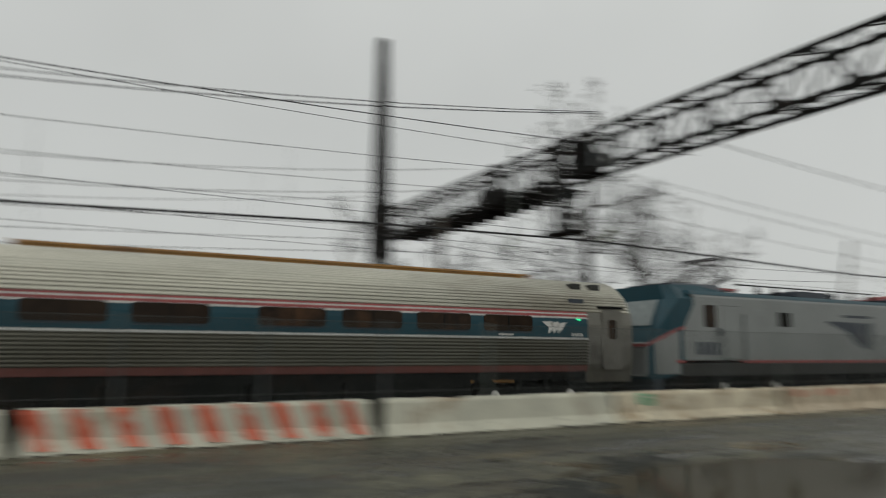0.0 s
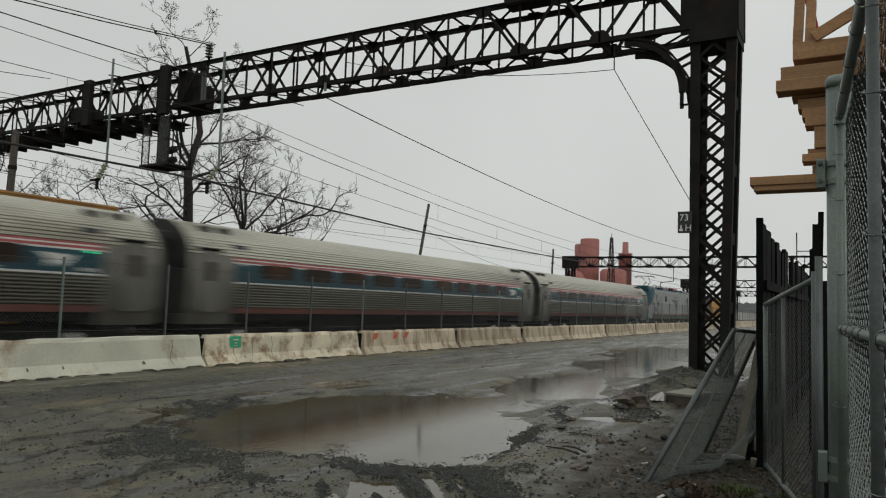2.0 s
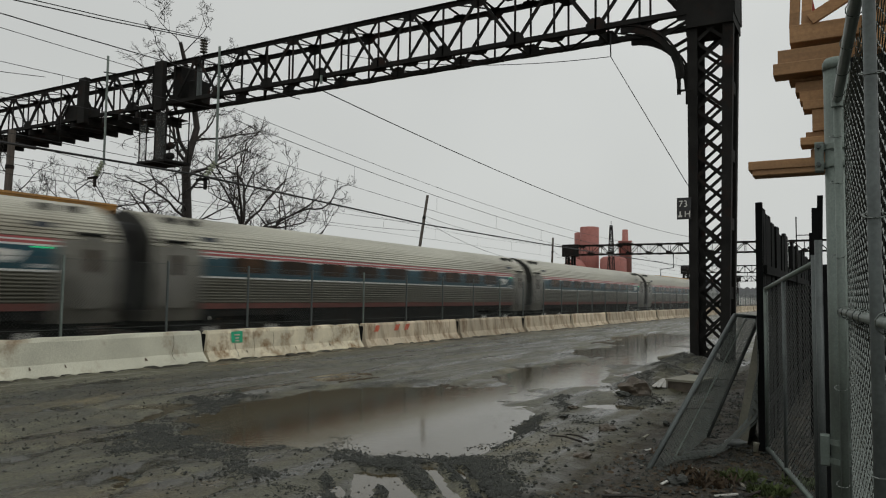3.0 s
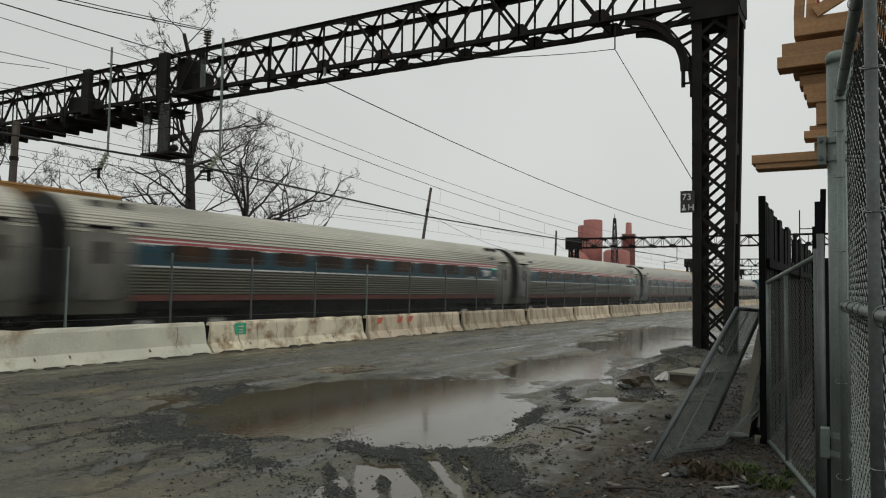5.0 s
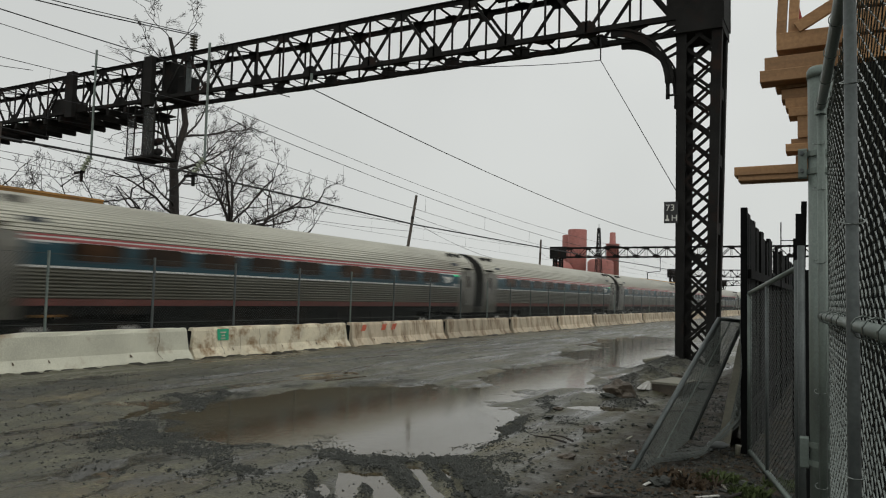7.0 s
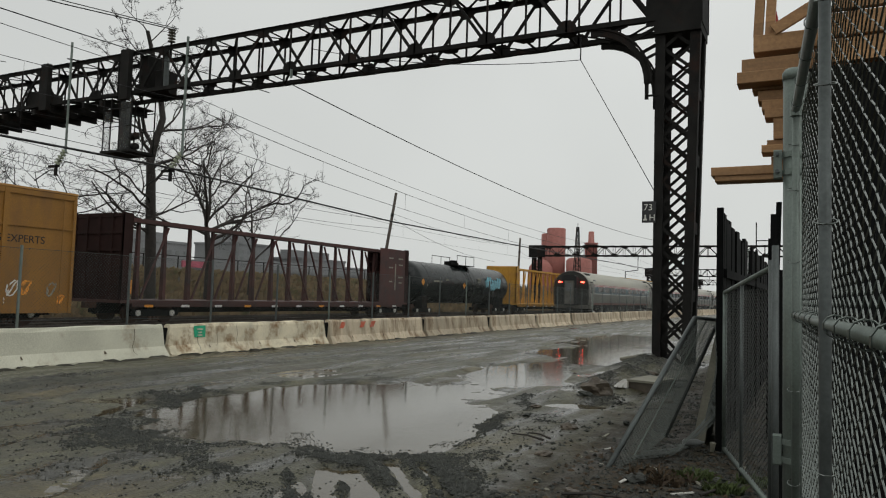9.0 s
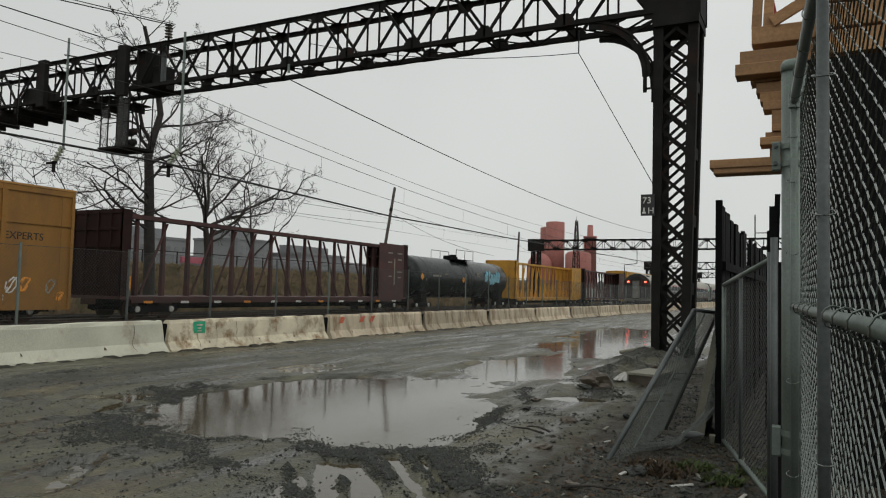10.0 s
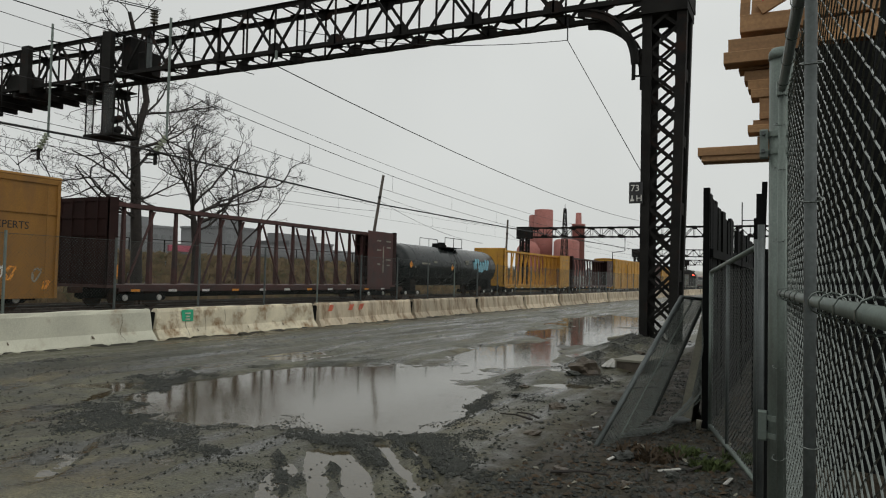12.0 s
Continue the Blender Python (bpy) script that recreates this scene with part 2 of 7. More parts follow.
ROCK = mat("brown_rock", (0.085, 0.068, 0.05), 0.55, 0.0, 0.35, 5, 40, 0.5)
SLAB = mat("pale_concrete_slab", (0.22, 0.21, 0.165), 0.7, 0.0, 0.2, 3, 40, 0.3)
LITTER = mat("white_litter", (0.45, 0.44, 0.41), 0.55, 0.0, 0.15, 9, 60, 0.1)
RAIL = mat("rail_steel", (0.11, 0.085, 0.07), 0.5, 0.5, 0.3, 5, 40, 0.2)
SIGN_BLACK = mat("black_sign", (0.018, 0.018, 0.019), 0.5, 0.0, 0.2, 5, 40, 0.05)
RED_LAMP = mat("lit_tail_lamp", (0.6, 0.03, 0.02), 0.3, 0, 0.05, 3, 10, 0, None, 0, 1, 0.5, (1.0, 0.06, 0.035, 12.0))
GREEN_LAMP = mat("lit_green_lamp", (0.02, 0.5, 0.2), 0.3, 0, 0.05, 3, 10, 0, None, 0, 1, 0.5, (0.03, 1.0, 0.35, 1.3))
YARD_LAMP = mat("lit_yard_lamp", (0.9, 0.8, 0.5), 0.3, 0, 0.05, 3, 10, 0, None, 0, 1, 0.5, (1.0, 0.82, 0.45, 3.0))


def ground_material():
    """Wet mud and cinder: brown-grey, shiny where it is smooth and soaked."""
    m = bpy.data.materials.new("wet_mud")
    m.use_nodes = True
    n, l = m.node_tree.nodes, m.node_tree.links
    b = n["Principled BSDF"]
    co = n.new("ShaderNodeTexCoord")
    big = n.new("ShaderNodeTexNoise")
    big.inputs["Scale"].default_value, big.inputs["Detail"].default_value = 0.45, 6
    mid = n.new("ShaderNodeTexNoise")
    mid.inputs["Scale"].default_value, mid.inputs["Detail"].default_value = 3.5, 8
    fine = n.new("ShaderNodeTexNoise")
    fine.inputs["Scale"].default_value, fine.inputs["Detail"].default_value = 38, 6
    for k in (big, mid, fine):
        l.new(co.outputs["Object"], k.inputs["Vector"])
    ramp = n.new("ShaderNodeValToRGB")
    els = ramp.color_ramp.elements
    els[0].position, els[0].color = 0.28, (0.028, 0.0275, 0.018, 1)
    els[1].position, els[1].color = 0.74, (0.142, 0.134, 0.084, 1)
    x = els.new(0.52)
    x.color = (0.066, 0.064, 0.040, 1)
    add = n.new("ShaderNodeMath")
    add.operation = "MULTIPLY_ADD"
    add.inputs[1].default_value, add.inputs[2].default_value = 0.55, 0.0
    l.new(big.outputs["Fac"], add.inputs[0])
    add2 = n.new("ShaderNodeMath")
    add2.operation = "MULTIPLY_ADD"
    add2.inputs[1].default_value = 0.45
    l.new(mid.outputs["Fac"], add2.inputs[0])
    l.new(add.outputs[0], add2.inputs[2])
    l.new(add2.outputs[0], ramp.inputs["Fac"])
    # streaks dragged along by wheels
    mp = n.new("ShaderNodeMapping")
    mp.inputs["Scale"].default_value, mp.inputs["Rotation"].default_value = (2.6, 0.22, 1.0), (0, 0, radians(6))
    l.new(co.outputs["Object"], mp.inputs["Vector"])
    drag = n.new("ShaderNodeTexNoise")
    drag.inputs["Scale"].default_value, drag.inputs["Detail"].default_value = 1.0, 7
    l.new(mp.outputs["Vector"], drag.inputs["Vector"])
    dr = n.new("ShaderNodeMapRange")
    dr.inputs["From Min"].default_value, dr.inputs["From Max"].default_value = 0.35, 0.65
    dr.inputs["To Min"].default_value, dr.inputs["To Max"].default_value = 0.35, 1.5
    l.new(drag.outputs["Fac"], dr.inputs["Value"])
    dm = n.new("ShaderNodeMix")
    dm.data_type, dm.blend_type = "RGBA", "MULTIPLY"
    dm.inputs["Factor"].default_value = 1.0
    l.new(ramp.outputs["Color"], dm.inputs[6])
    l.new(dr.outputs["Result"], dm.inputs[7])
    # black cinders lie along the fence
    sx = n.new("ShaderNodeSeparateXYZ")
    l.new(co.outputs["Object"], sx.inputs[0])
    wob = n.new("ShaderNodeMath")
    wob.operation = "MULTIPLY_ADD"
    wob.inputs[1].default_value = 1.6
    l.new(mid.outputs["Fac"], wob.inputs[0])
    l.new(sx.outputs["X"], wob.inputs[2])
    cm = n.new("ShaderNodeMapRange")
    cm.inputs["From Min"].default_value, cm.inputs["From Max"].default_value = -2.15, -1.35
    cm.inputs["To Max"].default_value = 0.75
    l.new(wob.outputs[0], cm.inputs["Value"])
    cin = n.new("ShaderNodeMix")
    cin.data_type = "RGBA"
    l.new(cm.outputs["Result"], cin.inputs["Factor"])
    l.new(dm.outputs[2], cin.inputs[6])
    cin.inputs[7].default_value = (0.024, 0.0172, 0.0108, 1)
    ov = n.new("ShaderNodeMix")
    ov.data_type, ov.blend_type = "RGBA", "OVERLAY"
    ov.inputs["Factor"].default_value = 0.75
    # brown earth shows in broad patches
    pat = n.new("ShaderNodeTexNoise")
    pat.inputs["Scale"].default_value, pat.inputs["Detail"].default_value = 0.8, 4
    l.new(co.outputs["Object"], pat.inputs["Vector"])
    pr = n.new("ShaderNodeMapRange")
    pr.inputs["From Min"].default_value, pr.inputs["From Max"].default_value = 0.48, 0.66
    pr.inputs["To Max"].default_value = 0.5
    l.new(pat.outputs["Fac"], pr.inputs["Value"])
    br = n.new("ShaderNodeMix")
    br.data_type, br.blend_type = "RGBA", "MULTIPLY"
    br.inputs[7].default_value = (1.0, 0.76, 0.52, 1)
    l.new(pr.outputs["Result"], br.inputs["Factor"])
    l.new(cin.outputs[2], br.inputs[6])
    # dark cinders pressed into the mud, and the mirrored dark painted at the near left
    at = n.new("ShaderNodeAttribute")
    at.attribute_name = "cinder"
    grit = n.new("ShaderNodeTexVoronoi")
    grit.inputs["Scale"].default_value = 55
    l.new(co.outputs["Object"], grit.inputs["Vector"])
    gm = n.new("ShaderNodeMath")
    gm.operation = "MULTIPLY_ADD"
    gm.inputs[1].default_value = 1.2
    l.new(at.outputs["Fac"], gm.inputs[0])
    l.new(grit.outputs["Distance"], gm.inputs[2])
    gr = n.new("ShaderNodeMapRange")
    gr.inputs["From Min"].default_value, gr.inputs["From Max"].default_value = 0.95, 1.45
    gr.inputs["To Max"].default_value = 0.7
    l.new(gm.outputs[0], gr.inputs["Value"])
    ash = n.new("ShaderNodeMix")
    ash.data_type = "RGBA"
    ash.inputs[7].default_value = (0.038, 0.040, 0.033, 1)
    l.new(gr.outputs["Result"], ash.inputs["Factor"])
    l.new(br.outputs[2], ash.inputs[6])
    l.new(ash.outputs[2], ov.inputs[6])
    fr = n.new("ShaderNodeMapRange")
    fr.inputs["From Min"].default_value, fr.inputs["From Max"].default_value = 0.30, 0.70
    fr.inputs["To Min"].default_value, fr.inputs["To Max"].default_value = 0.08, 0.92
    l.new(fine.outputs["Fac"], fr.inputs["Value"])
    l.new(fr.outputs["Result"], ov.inputs[7])
    l.new(ov.outputs[2], b.inputs["Base Color"])
    rr = n.new("ShaderNodeMapRange")
    rr.inputs["From Min"].default_value, rr.inputs["From Max"].default_value = 0.34, 0.56
    rr.inputs["To Min"].default_value, rr.inputs["To Max"].default_value = 0.13, 0.52
    l.new(drag.outputs["Fac"], rr.inputs["Value"])
    ra = n.new("ShaderNodeMath")
    ra.operation = "MULTIPLY_ADD"
    ra.inputs[1].default_value = 0.35
    l.new(gr.outputs["Result"], ra.inputs[0])
    l.new(rr.outputs["Result"], ra.inputs[2])
    rb = n.new("ShaderNodeMath")                # loose soil by the fence drinks the rain
    rb.operation = "MULTIPLY_ADD"
    rb.inputs[1].default_value = 0.5
    l.new(cm.outputs["Result"], rb.inputs[0])
    l.new(ra.outputs[0], rb.inputs[2])
    l.new(rb.outputs[0], b.inputs["Roughness"])
    b.inputs["Specular IOR Level"].default_value = 0.45
    bp = n.new("ShaderNodeBump")
    bp.inputs["Distance"].default_value = 0.022
    bs = n.new("ShaderNodeMapRange")           # soaked streaks lie smooth, the rest is crumbly
    bs.inputs["From Min"].default_value, bs.inputs["From Max"].default_value = 0.36, 0.58
    bs.inputs["To Min"].default_value, bs.inputs["To Max"].default_value = 0.16, 0.85
    l.new(drag.outputs["Fac"], bs.inputs["Value"])
    l.new(bs.outputs["Result"], bp.inputs["Strength"])
    sm = n.new("ShaderNodeMath")
    sm.operation = "ADD"
    l.new(mid.outputs["Fac"], sm.inputs[0])
    l.new(fine.outputs["Fac"], sm.inputs[1])
    l.new(sm.outputs[0], bp.inputs["Height"])
    l.new(bp.outputs["Normal"], b.inputs["Normal"])
    return m


def water_material():
    """Muddy standing water under drizzle, mirror-like at a glance."""
    m = bpy.data.materials.new("muddy_water")
    m.use_nodes = True
    n, l = m.node_tree.nodes, m.node_tree.links
    b = n["Principled BSDF"]
    b.inputs["Base Color"].default_value = (0.068, 0.055, 0.032, 1)
    b.inputs["Roughness"].default_value = 0.06
    b.inputs["IOR"].default_value = 1.38
    co = n.new("ShaderNodeTexCoord")
    a = n.new("ShaderNodeTexNoise")
    a.inputs["Scale"].default_value, a.inputs["Detail"].default_value = 14, 4
    l.new(co.outputs["Object"], a.inputs["Vector"])
    bp = n.new("ShaderNodeBump")
    bp.inputs["Strength"].default_value, bp.inputs["Distance"].default_value = 0.11, 0.01
    l.new(a.outputs["Fac"], bp.inputs["Height"])
    l.new(bp.outputs["Normal"], b.inputs["Normal"])
    return m


def veil_material():
    """Fence mesh so far off that its wires melt into a thin grey veil."""
    m = bpy.data.materials.new("distant_chain_link")
    m.use_nodes = True
    n, l = m.node_tree.nodes, m.node_tree.links
    b = n["Principled BSDF"]
    b.inputs["Base Color"].default_value = (0.17, 0.18, 0.175, 1)
    b.inputs["Metallic"].default_value, b.inputs["Roughness"].default_value = 0.3, 0.5
    co = n.new("ShaderNodeTexCoord")
    nz = n.new("ShaderNodeTexNoise")
    nz.inputs["Scale"].default_value = 1.5
    l.new(co.outputs["Object"], nz.inputs["Vector"])
    mr = n.new("ShaderNodeMapRange")
    mr.inputs["To Min"].default_value, mr.inputs["To Max"].default_value = 0.20, 0.30
    l.new(nz.outputs["Fac"], mr.inputs["Value"])
    l.new(mr.outputs["Result"], b.inputs["Alpha"])
    return m


MUD, WATER, VEIL = ground_material(), water_material(), veil_material()


# ---------------------------------------------------------------- mesh tools
class Shape:
    """Gathers corners and faces of one mesh."""

    def __init__(self):
        self.v, self.f = [], []

    def add(self, verts, faces):
        k = len(self.v)
        self.v += [tuple(p) for p in verts]
        self.f += [tuple(i + k for i in q) for q in faces]
        return self

    def box(self, x0, x1, y0, y1, z0, z1, bevel=0.0):
        if bevel:
            return self.prism([(y0 + bevel, z0), (y1 - bevel, z0), (y1, z0 + bevel), (y1, z1 - bevel), (y1 - bevel, z1), (y0 + bevel, z1), (y0, z1 - bevel), (y0, z0 + bevel)], x0, x1, "x")
        p = [(x, y, z) for x in (x0, x1) for y in (y0, y1) for z in (z0, z1)]
        return self.add(p, [(0, 1, 3, 2), (4, 6, 7, 5), (0, 4, 5, 1), (2, 3, 7, 6), (0, 2, 6, 4), (1, 5, 7, 3)])

    def prism(self, outline, a, b, axis="y"):
        """An outline drawn out along an axis; the outline is (x, z) for y, (y, z) for x, (x, y) for z."""
        k = len(outline)
        put = {"y": lambda p, s: (p[0], s, p[1]), "x": lambda p, s: (s, p[0], p[1]), "z": lambda p, s: (p[0], p[1], s)}[axis]
        v = [put(p, a) for p in outline] + [put(p, b) for p in outline]
        f = [(i, (i + 1) % k, (i + 1) % k + k, i + k) for i in range(k)] + [tuple(range(k))[::-1], tuple(range(k, 2 * k))]
        return self.add(v, f)

    def beam(self, p, q, w, h=None, up=(0, 0, 1)):
        """A square bar from p to q, w wide and h deep."""
        h = h or w
        p, q = Vector(p), Vector(q)
        d = (q - p).normalized()
        u = Vector(up)
        if abs(d.dot(u)) > 0.98:
            u = Vector((0, 1, 0))
        s = d.cross(u).normalized() * (w / 2)
        t = s.cross(d).normalized() * (h / 2)
        v = [c + a * s + b * t for c in (p, q) for a, b in ((-1, -1), (1, -1), (1, 1), (-1, 1))]
        return self.add(v, [(0, 1, 2, 3), (4, 7, 6, 5), (0, 4, 5, 1), (1, 5, 6, 2), (2, 6, 7, 3), (3, 7, 4, 0)])

    def tube(self, path, r, sides=6, r_end=None, caps=True):
        """A round bar along a path of points."""
        path = [Vector(p) for p in path]
        k0, m = len(self.v), len(path)
        v = []
        for i, p in enumerate(path):
            d = (path[min(i + 1, m - 1)] - path[max(i - 1, 0)]).normalized()
            u = Vector((0, 0, 1)) if abs(d.z) < 0.95 else Vector((0, 1, 0))
            s = d.cross(u).normalized()
            t = s.cross(d).normalized()
            rr = r if r_end is None else r + (r_end - r) * i / max(1, m - 1)
            v += [p + rr * (math.cos(2 * math.pi * j / sides) * s + math.sin(2 * math.pi * j / sides) * t) for j in range(sides)]
        f = [(i * sides + j, i * sides + (j + 1) % sides, (i + 1) * sides + (j + 1) % sides, (i + 1) * sides + j) for i in range(m - 1) for j in range(sides)]
        if caps:
            f += [tuple(range(sides))[::-1], tuple(range((m - 1) * sides, m * sides))]
        return self.add(v, f)

    def lathe(self, base, axis, outline, sides=12):
        """Rings (distance along the axis, radius) about an axis from base."""
        base, d = Vector(base), Vector(axis).normalized()
        u = Vector((0, 0, 1)) if abs(d.z) < 0.95 else Vector((0, 1, 0))
        s = d.cross(u).normalized()
        t = s.cross(d).normalized()
        v = [base + d * a + r * (math.cos(2 * math.pi * j / sides) * s + math.sin(2 * math.pi * j / sides) * t) for a, r in outline for j in range(sides)]
        m = len(outline)
        f = [(i * sides + j, i * sides + (j + 1) % sides, (i + 1) * sides + (j + 1) % sides, (i + 1) * sides + j) for i in range(m - 1) for j in range(sides)]
        f += [tuple(range(sides))[::-1], tuple(range((m - 1) * sides, m * sides))]
        return self.add(v, f)

    def mesh(self, name, material, smooth=False):
        me = bpy.data.meshes.new(name)
        me.from_pydata([tuple(p) for p in self.v], [], self.f)
        bm = bmesh.new()
        bm.from_mesh(me)
        bmesh.ops.recalc_face_normals(bm, faces=bm.faces)
        bm.to_mesh(me)
        bm.free()
        if smooth:
            me.polygons.foreach_set("use_smooth", [True] * len(me.polygons))
        me.materials.append(material)
        return me


def part(name, shape, material, parent, label="", smooth=False):
    """One mesh object under a thing or a part."""
    ob = new(name, shape.mesh(name, material, smooth))
    ob.parent = parent
    return tagged(ob, label)


def thing(name, label, category, group="", at=None, kind=""):
    """An empty at a thing's base, which carries its parts."""
    ob = tagged(new(name), label, category, group, kind)
    ob.matrix_basis = at or Matrix()
    return ob


def solid(name, shape, material, label, category="", group="", kind="", at=None, smooth=False):
    """A thing of one mesh."""
    ob = tagged(new(name, shape.mesh(name, material, smooth)), label, category, group, kind)
    if at:
        ob.matrix_basis = at
    return ob


def lettering(name, text, size, material, parent, m, depth=0.004, align="LEFT"):
    """Words in the built-in font, turned into a mesh, as a part."""
    cu = bpy.data.curves.new(name, "FONT")
    cu.body, cu.size, cu.extrude, cu.align_x = text, size, depth, align
    tmp = new(name, cu)
    dg = bpy.context.evaluated_depsgraph_get()
    me = bpy.data.meshes.new_from_object(tmp.evaluated_get(dg))
    bpy.data.objects.remove(tmp)
    me.materials.clear()
    me.materials.append(material)
    ob = new(name, me)
    ob.parent = parent
    ob.matrix_basis = m
    return ob


SIDE = pose(0, 0, 0, 90, 0, 90)    # lettering on a face that looks along +x


# ---------------------------------------------------------------- ground
RNG = np.random.RandomState(4)
LATTICE = RNG.rand(256, 256)


def vnoise(x, y):
    """Smooth lattice noise in 0..1."""
    xi, yi = np.floor(x).astype(int), np.floor(y).astype(int)
    fx, fy = x - xi, y - yi
    fx, fy = fx * fx * (3 - 2 * fx), fy * fy * (3 - 2 * fy)
    a, b = LATTICE[xi % 256, yi % 256], LATTICE[(xi + 1) % 256, yi % 256]
    c, d = LATTICE[xi % 256, (yi + 1) % 256], LATTICE[(xi + 1) % 256, (yi + 1) % 256]
    return (a * (1 - fx) + b * fx) * (1 - fy) + (c * (1 - fx) + d * fx) * fy


def fbm(x, y, octaves=4):
    s, amp, tot = 0, 1.0, 0
    for k in range(octaves):
        s = s + amp * vnoise(x * 2 ** k + 17 * k, y * 2 ** k + 31 * k)
        tot += amp
        amp *= 0.55
    return s / tot


def blob(x, y, cx, cy, rx, ry, turn=0.0):
    """1 in the middle of an oval, 0 at its rim, falling below outside."""
    c, s = math.cos(radians(turn)), math.sin(radians(turn))
    u, v = (x - cx) * c + (y - cy) * s, -(x - cx) * s + (y - cy) * c
    return 1 - np.sqrt((u / rx) ** 2 + (v / ry) ** 2)


WATER_Z = -0.030
RUTS = (((-4.25, 5.95), (-3.15, 4.45), 0.13), ((-4.00, 6.05), (-2.85, 4.65), 0.13), ((-3.84, 6.50), (-2.45, 4.90), 0.09), ((-3.55, 6.58), (-2.40, 5.18), 0.04))
RIM = ((-9.1, 9.2), (-8.8, 8.2), (-7.7, 6.7), (-6.9, 6.2), (-6.3, 5.95), (-5.4, 6.25), (-5.3, 6.8), (-4.6, 6.2), (-4.05, 6.35), (-4.2, 7.1), (-3.8, 7.6))
RIDGES = (((-4.53, 6.23), (-3.14, 4.91), 0.11), ((-4.0, 6.24), (-2.72, 5.07), 0.14), ((-4.05, 7.09), (-2.5, 5.29), 0.19), ((-3.82, 7.23), (-2.25, 5.44), 0.30), ((-4.65, 5.84), (-3.66, 4.7), 0.06),
          ((-6.2, 5.6), (-4.9, 5.3), 0.42), ((-7.7, 6.4), (-6.5, 5.6), 0.45), ((-8.8, 8.0), (-7.8, 6.8), 0.35), ((-3.7, 8.2), (-4.1, 10.2), 0.14), ((-3.3, 12.2), (-4.3, 16.0), 0.40), ((-3.2, 15.0), (-4.3, 20.5), 0.6), ((-8.9, 10.6), (-7.6, 12.6), 0.22), ((-3.9, 10.6), (-4.6, 12.2), 0.14))


def seg_dist(x, y, a, b):
    """Distance to the stretch from a to b."""
    ux, uy = b[0] - a[0], b[1] - a[1]
    t = np.clip(((x - a[0]) * ux + (y - a[1]) * uy) / (ux * ux + uy * uy), 0, 1)
    return np.hypot(x - a[0] - t * ux, y - a[1] - t * uy)


def cinder(x, y):
    """1 where the ground is darkened: clumps of dark cinders on the puddle's near rim and the ridges between the ruts,
    streaks by the barriers, the near left.
    """
    n = fbm(x * 1.9 + 60, y * 1.9 + 11, 4) - 0.5
    d = np.minimum.reduce([seg_dist(x, y, a, b) for a, b in zip(RIM, RIM[1:])])
    m = 1.05 - d / 0.50 + 5.0 * n
    for a, b, w in RIDGES:
        m = np.maximum(m, 1.30 - seg_dist(x, y, a, b) / w + 4.0 * n)
    m = np.maximum(m, 3.6 * (fbm(x * 0.55 + 3, y * 0.8 + 70, 4) - 0.60) + 2 * n)
    m = np.maximum(m, np.clip((-9.3 - x) / 2.2 + np.clip((4.5 - y) / 3, 0, 1), 0, 1) * (0.75 + 3.2 * (fbm(x * 1.6 + 7, y * 0.3, 4) - 0.5)) + 1.2 * n)
    # near left: colour darkened for the dark train that the wet ground mirrors
    m = np.maximum(m, np.clip((4.2 - y) / 1.2, 0, 1) * np.clip((-6.2 - x) / 1.0, 0, 1) * (1.15 + 2.5 * (fbm(x * 1.2 + 9, y * 0.7, 4) - 0.5)) + 0.8 * n)
    for a, b, w in RUTS:
        m = m - 1.6 * np.exp(-((seg_dist(x, y, a, b) + 0.08 * n) / w) ** 4)
    return np.clip(0.62 * m, 0, 0.9) * np.clip((x + 12.8) / 1.0, 0, 1)


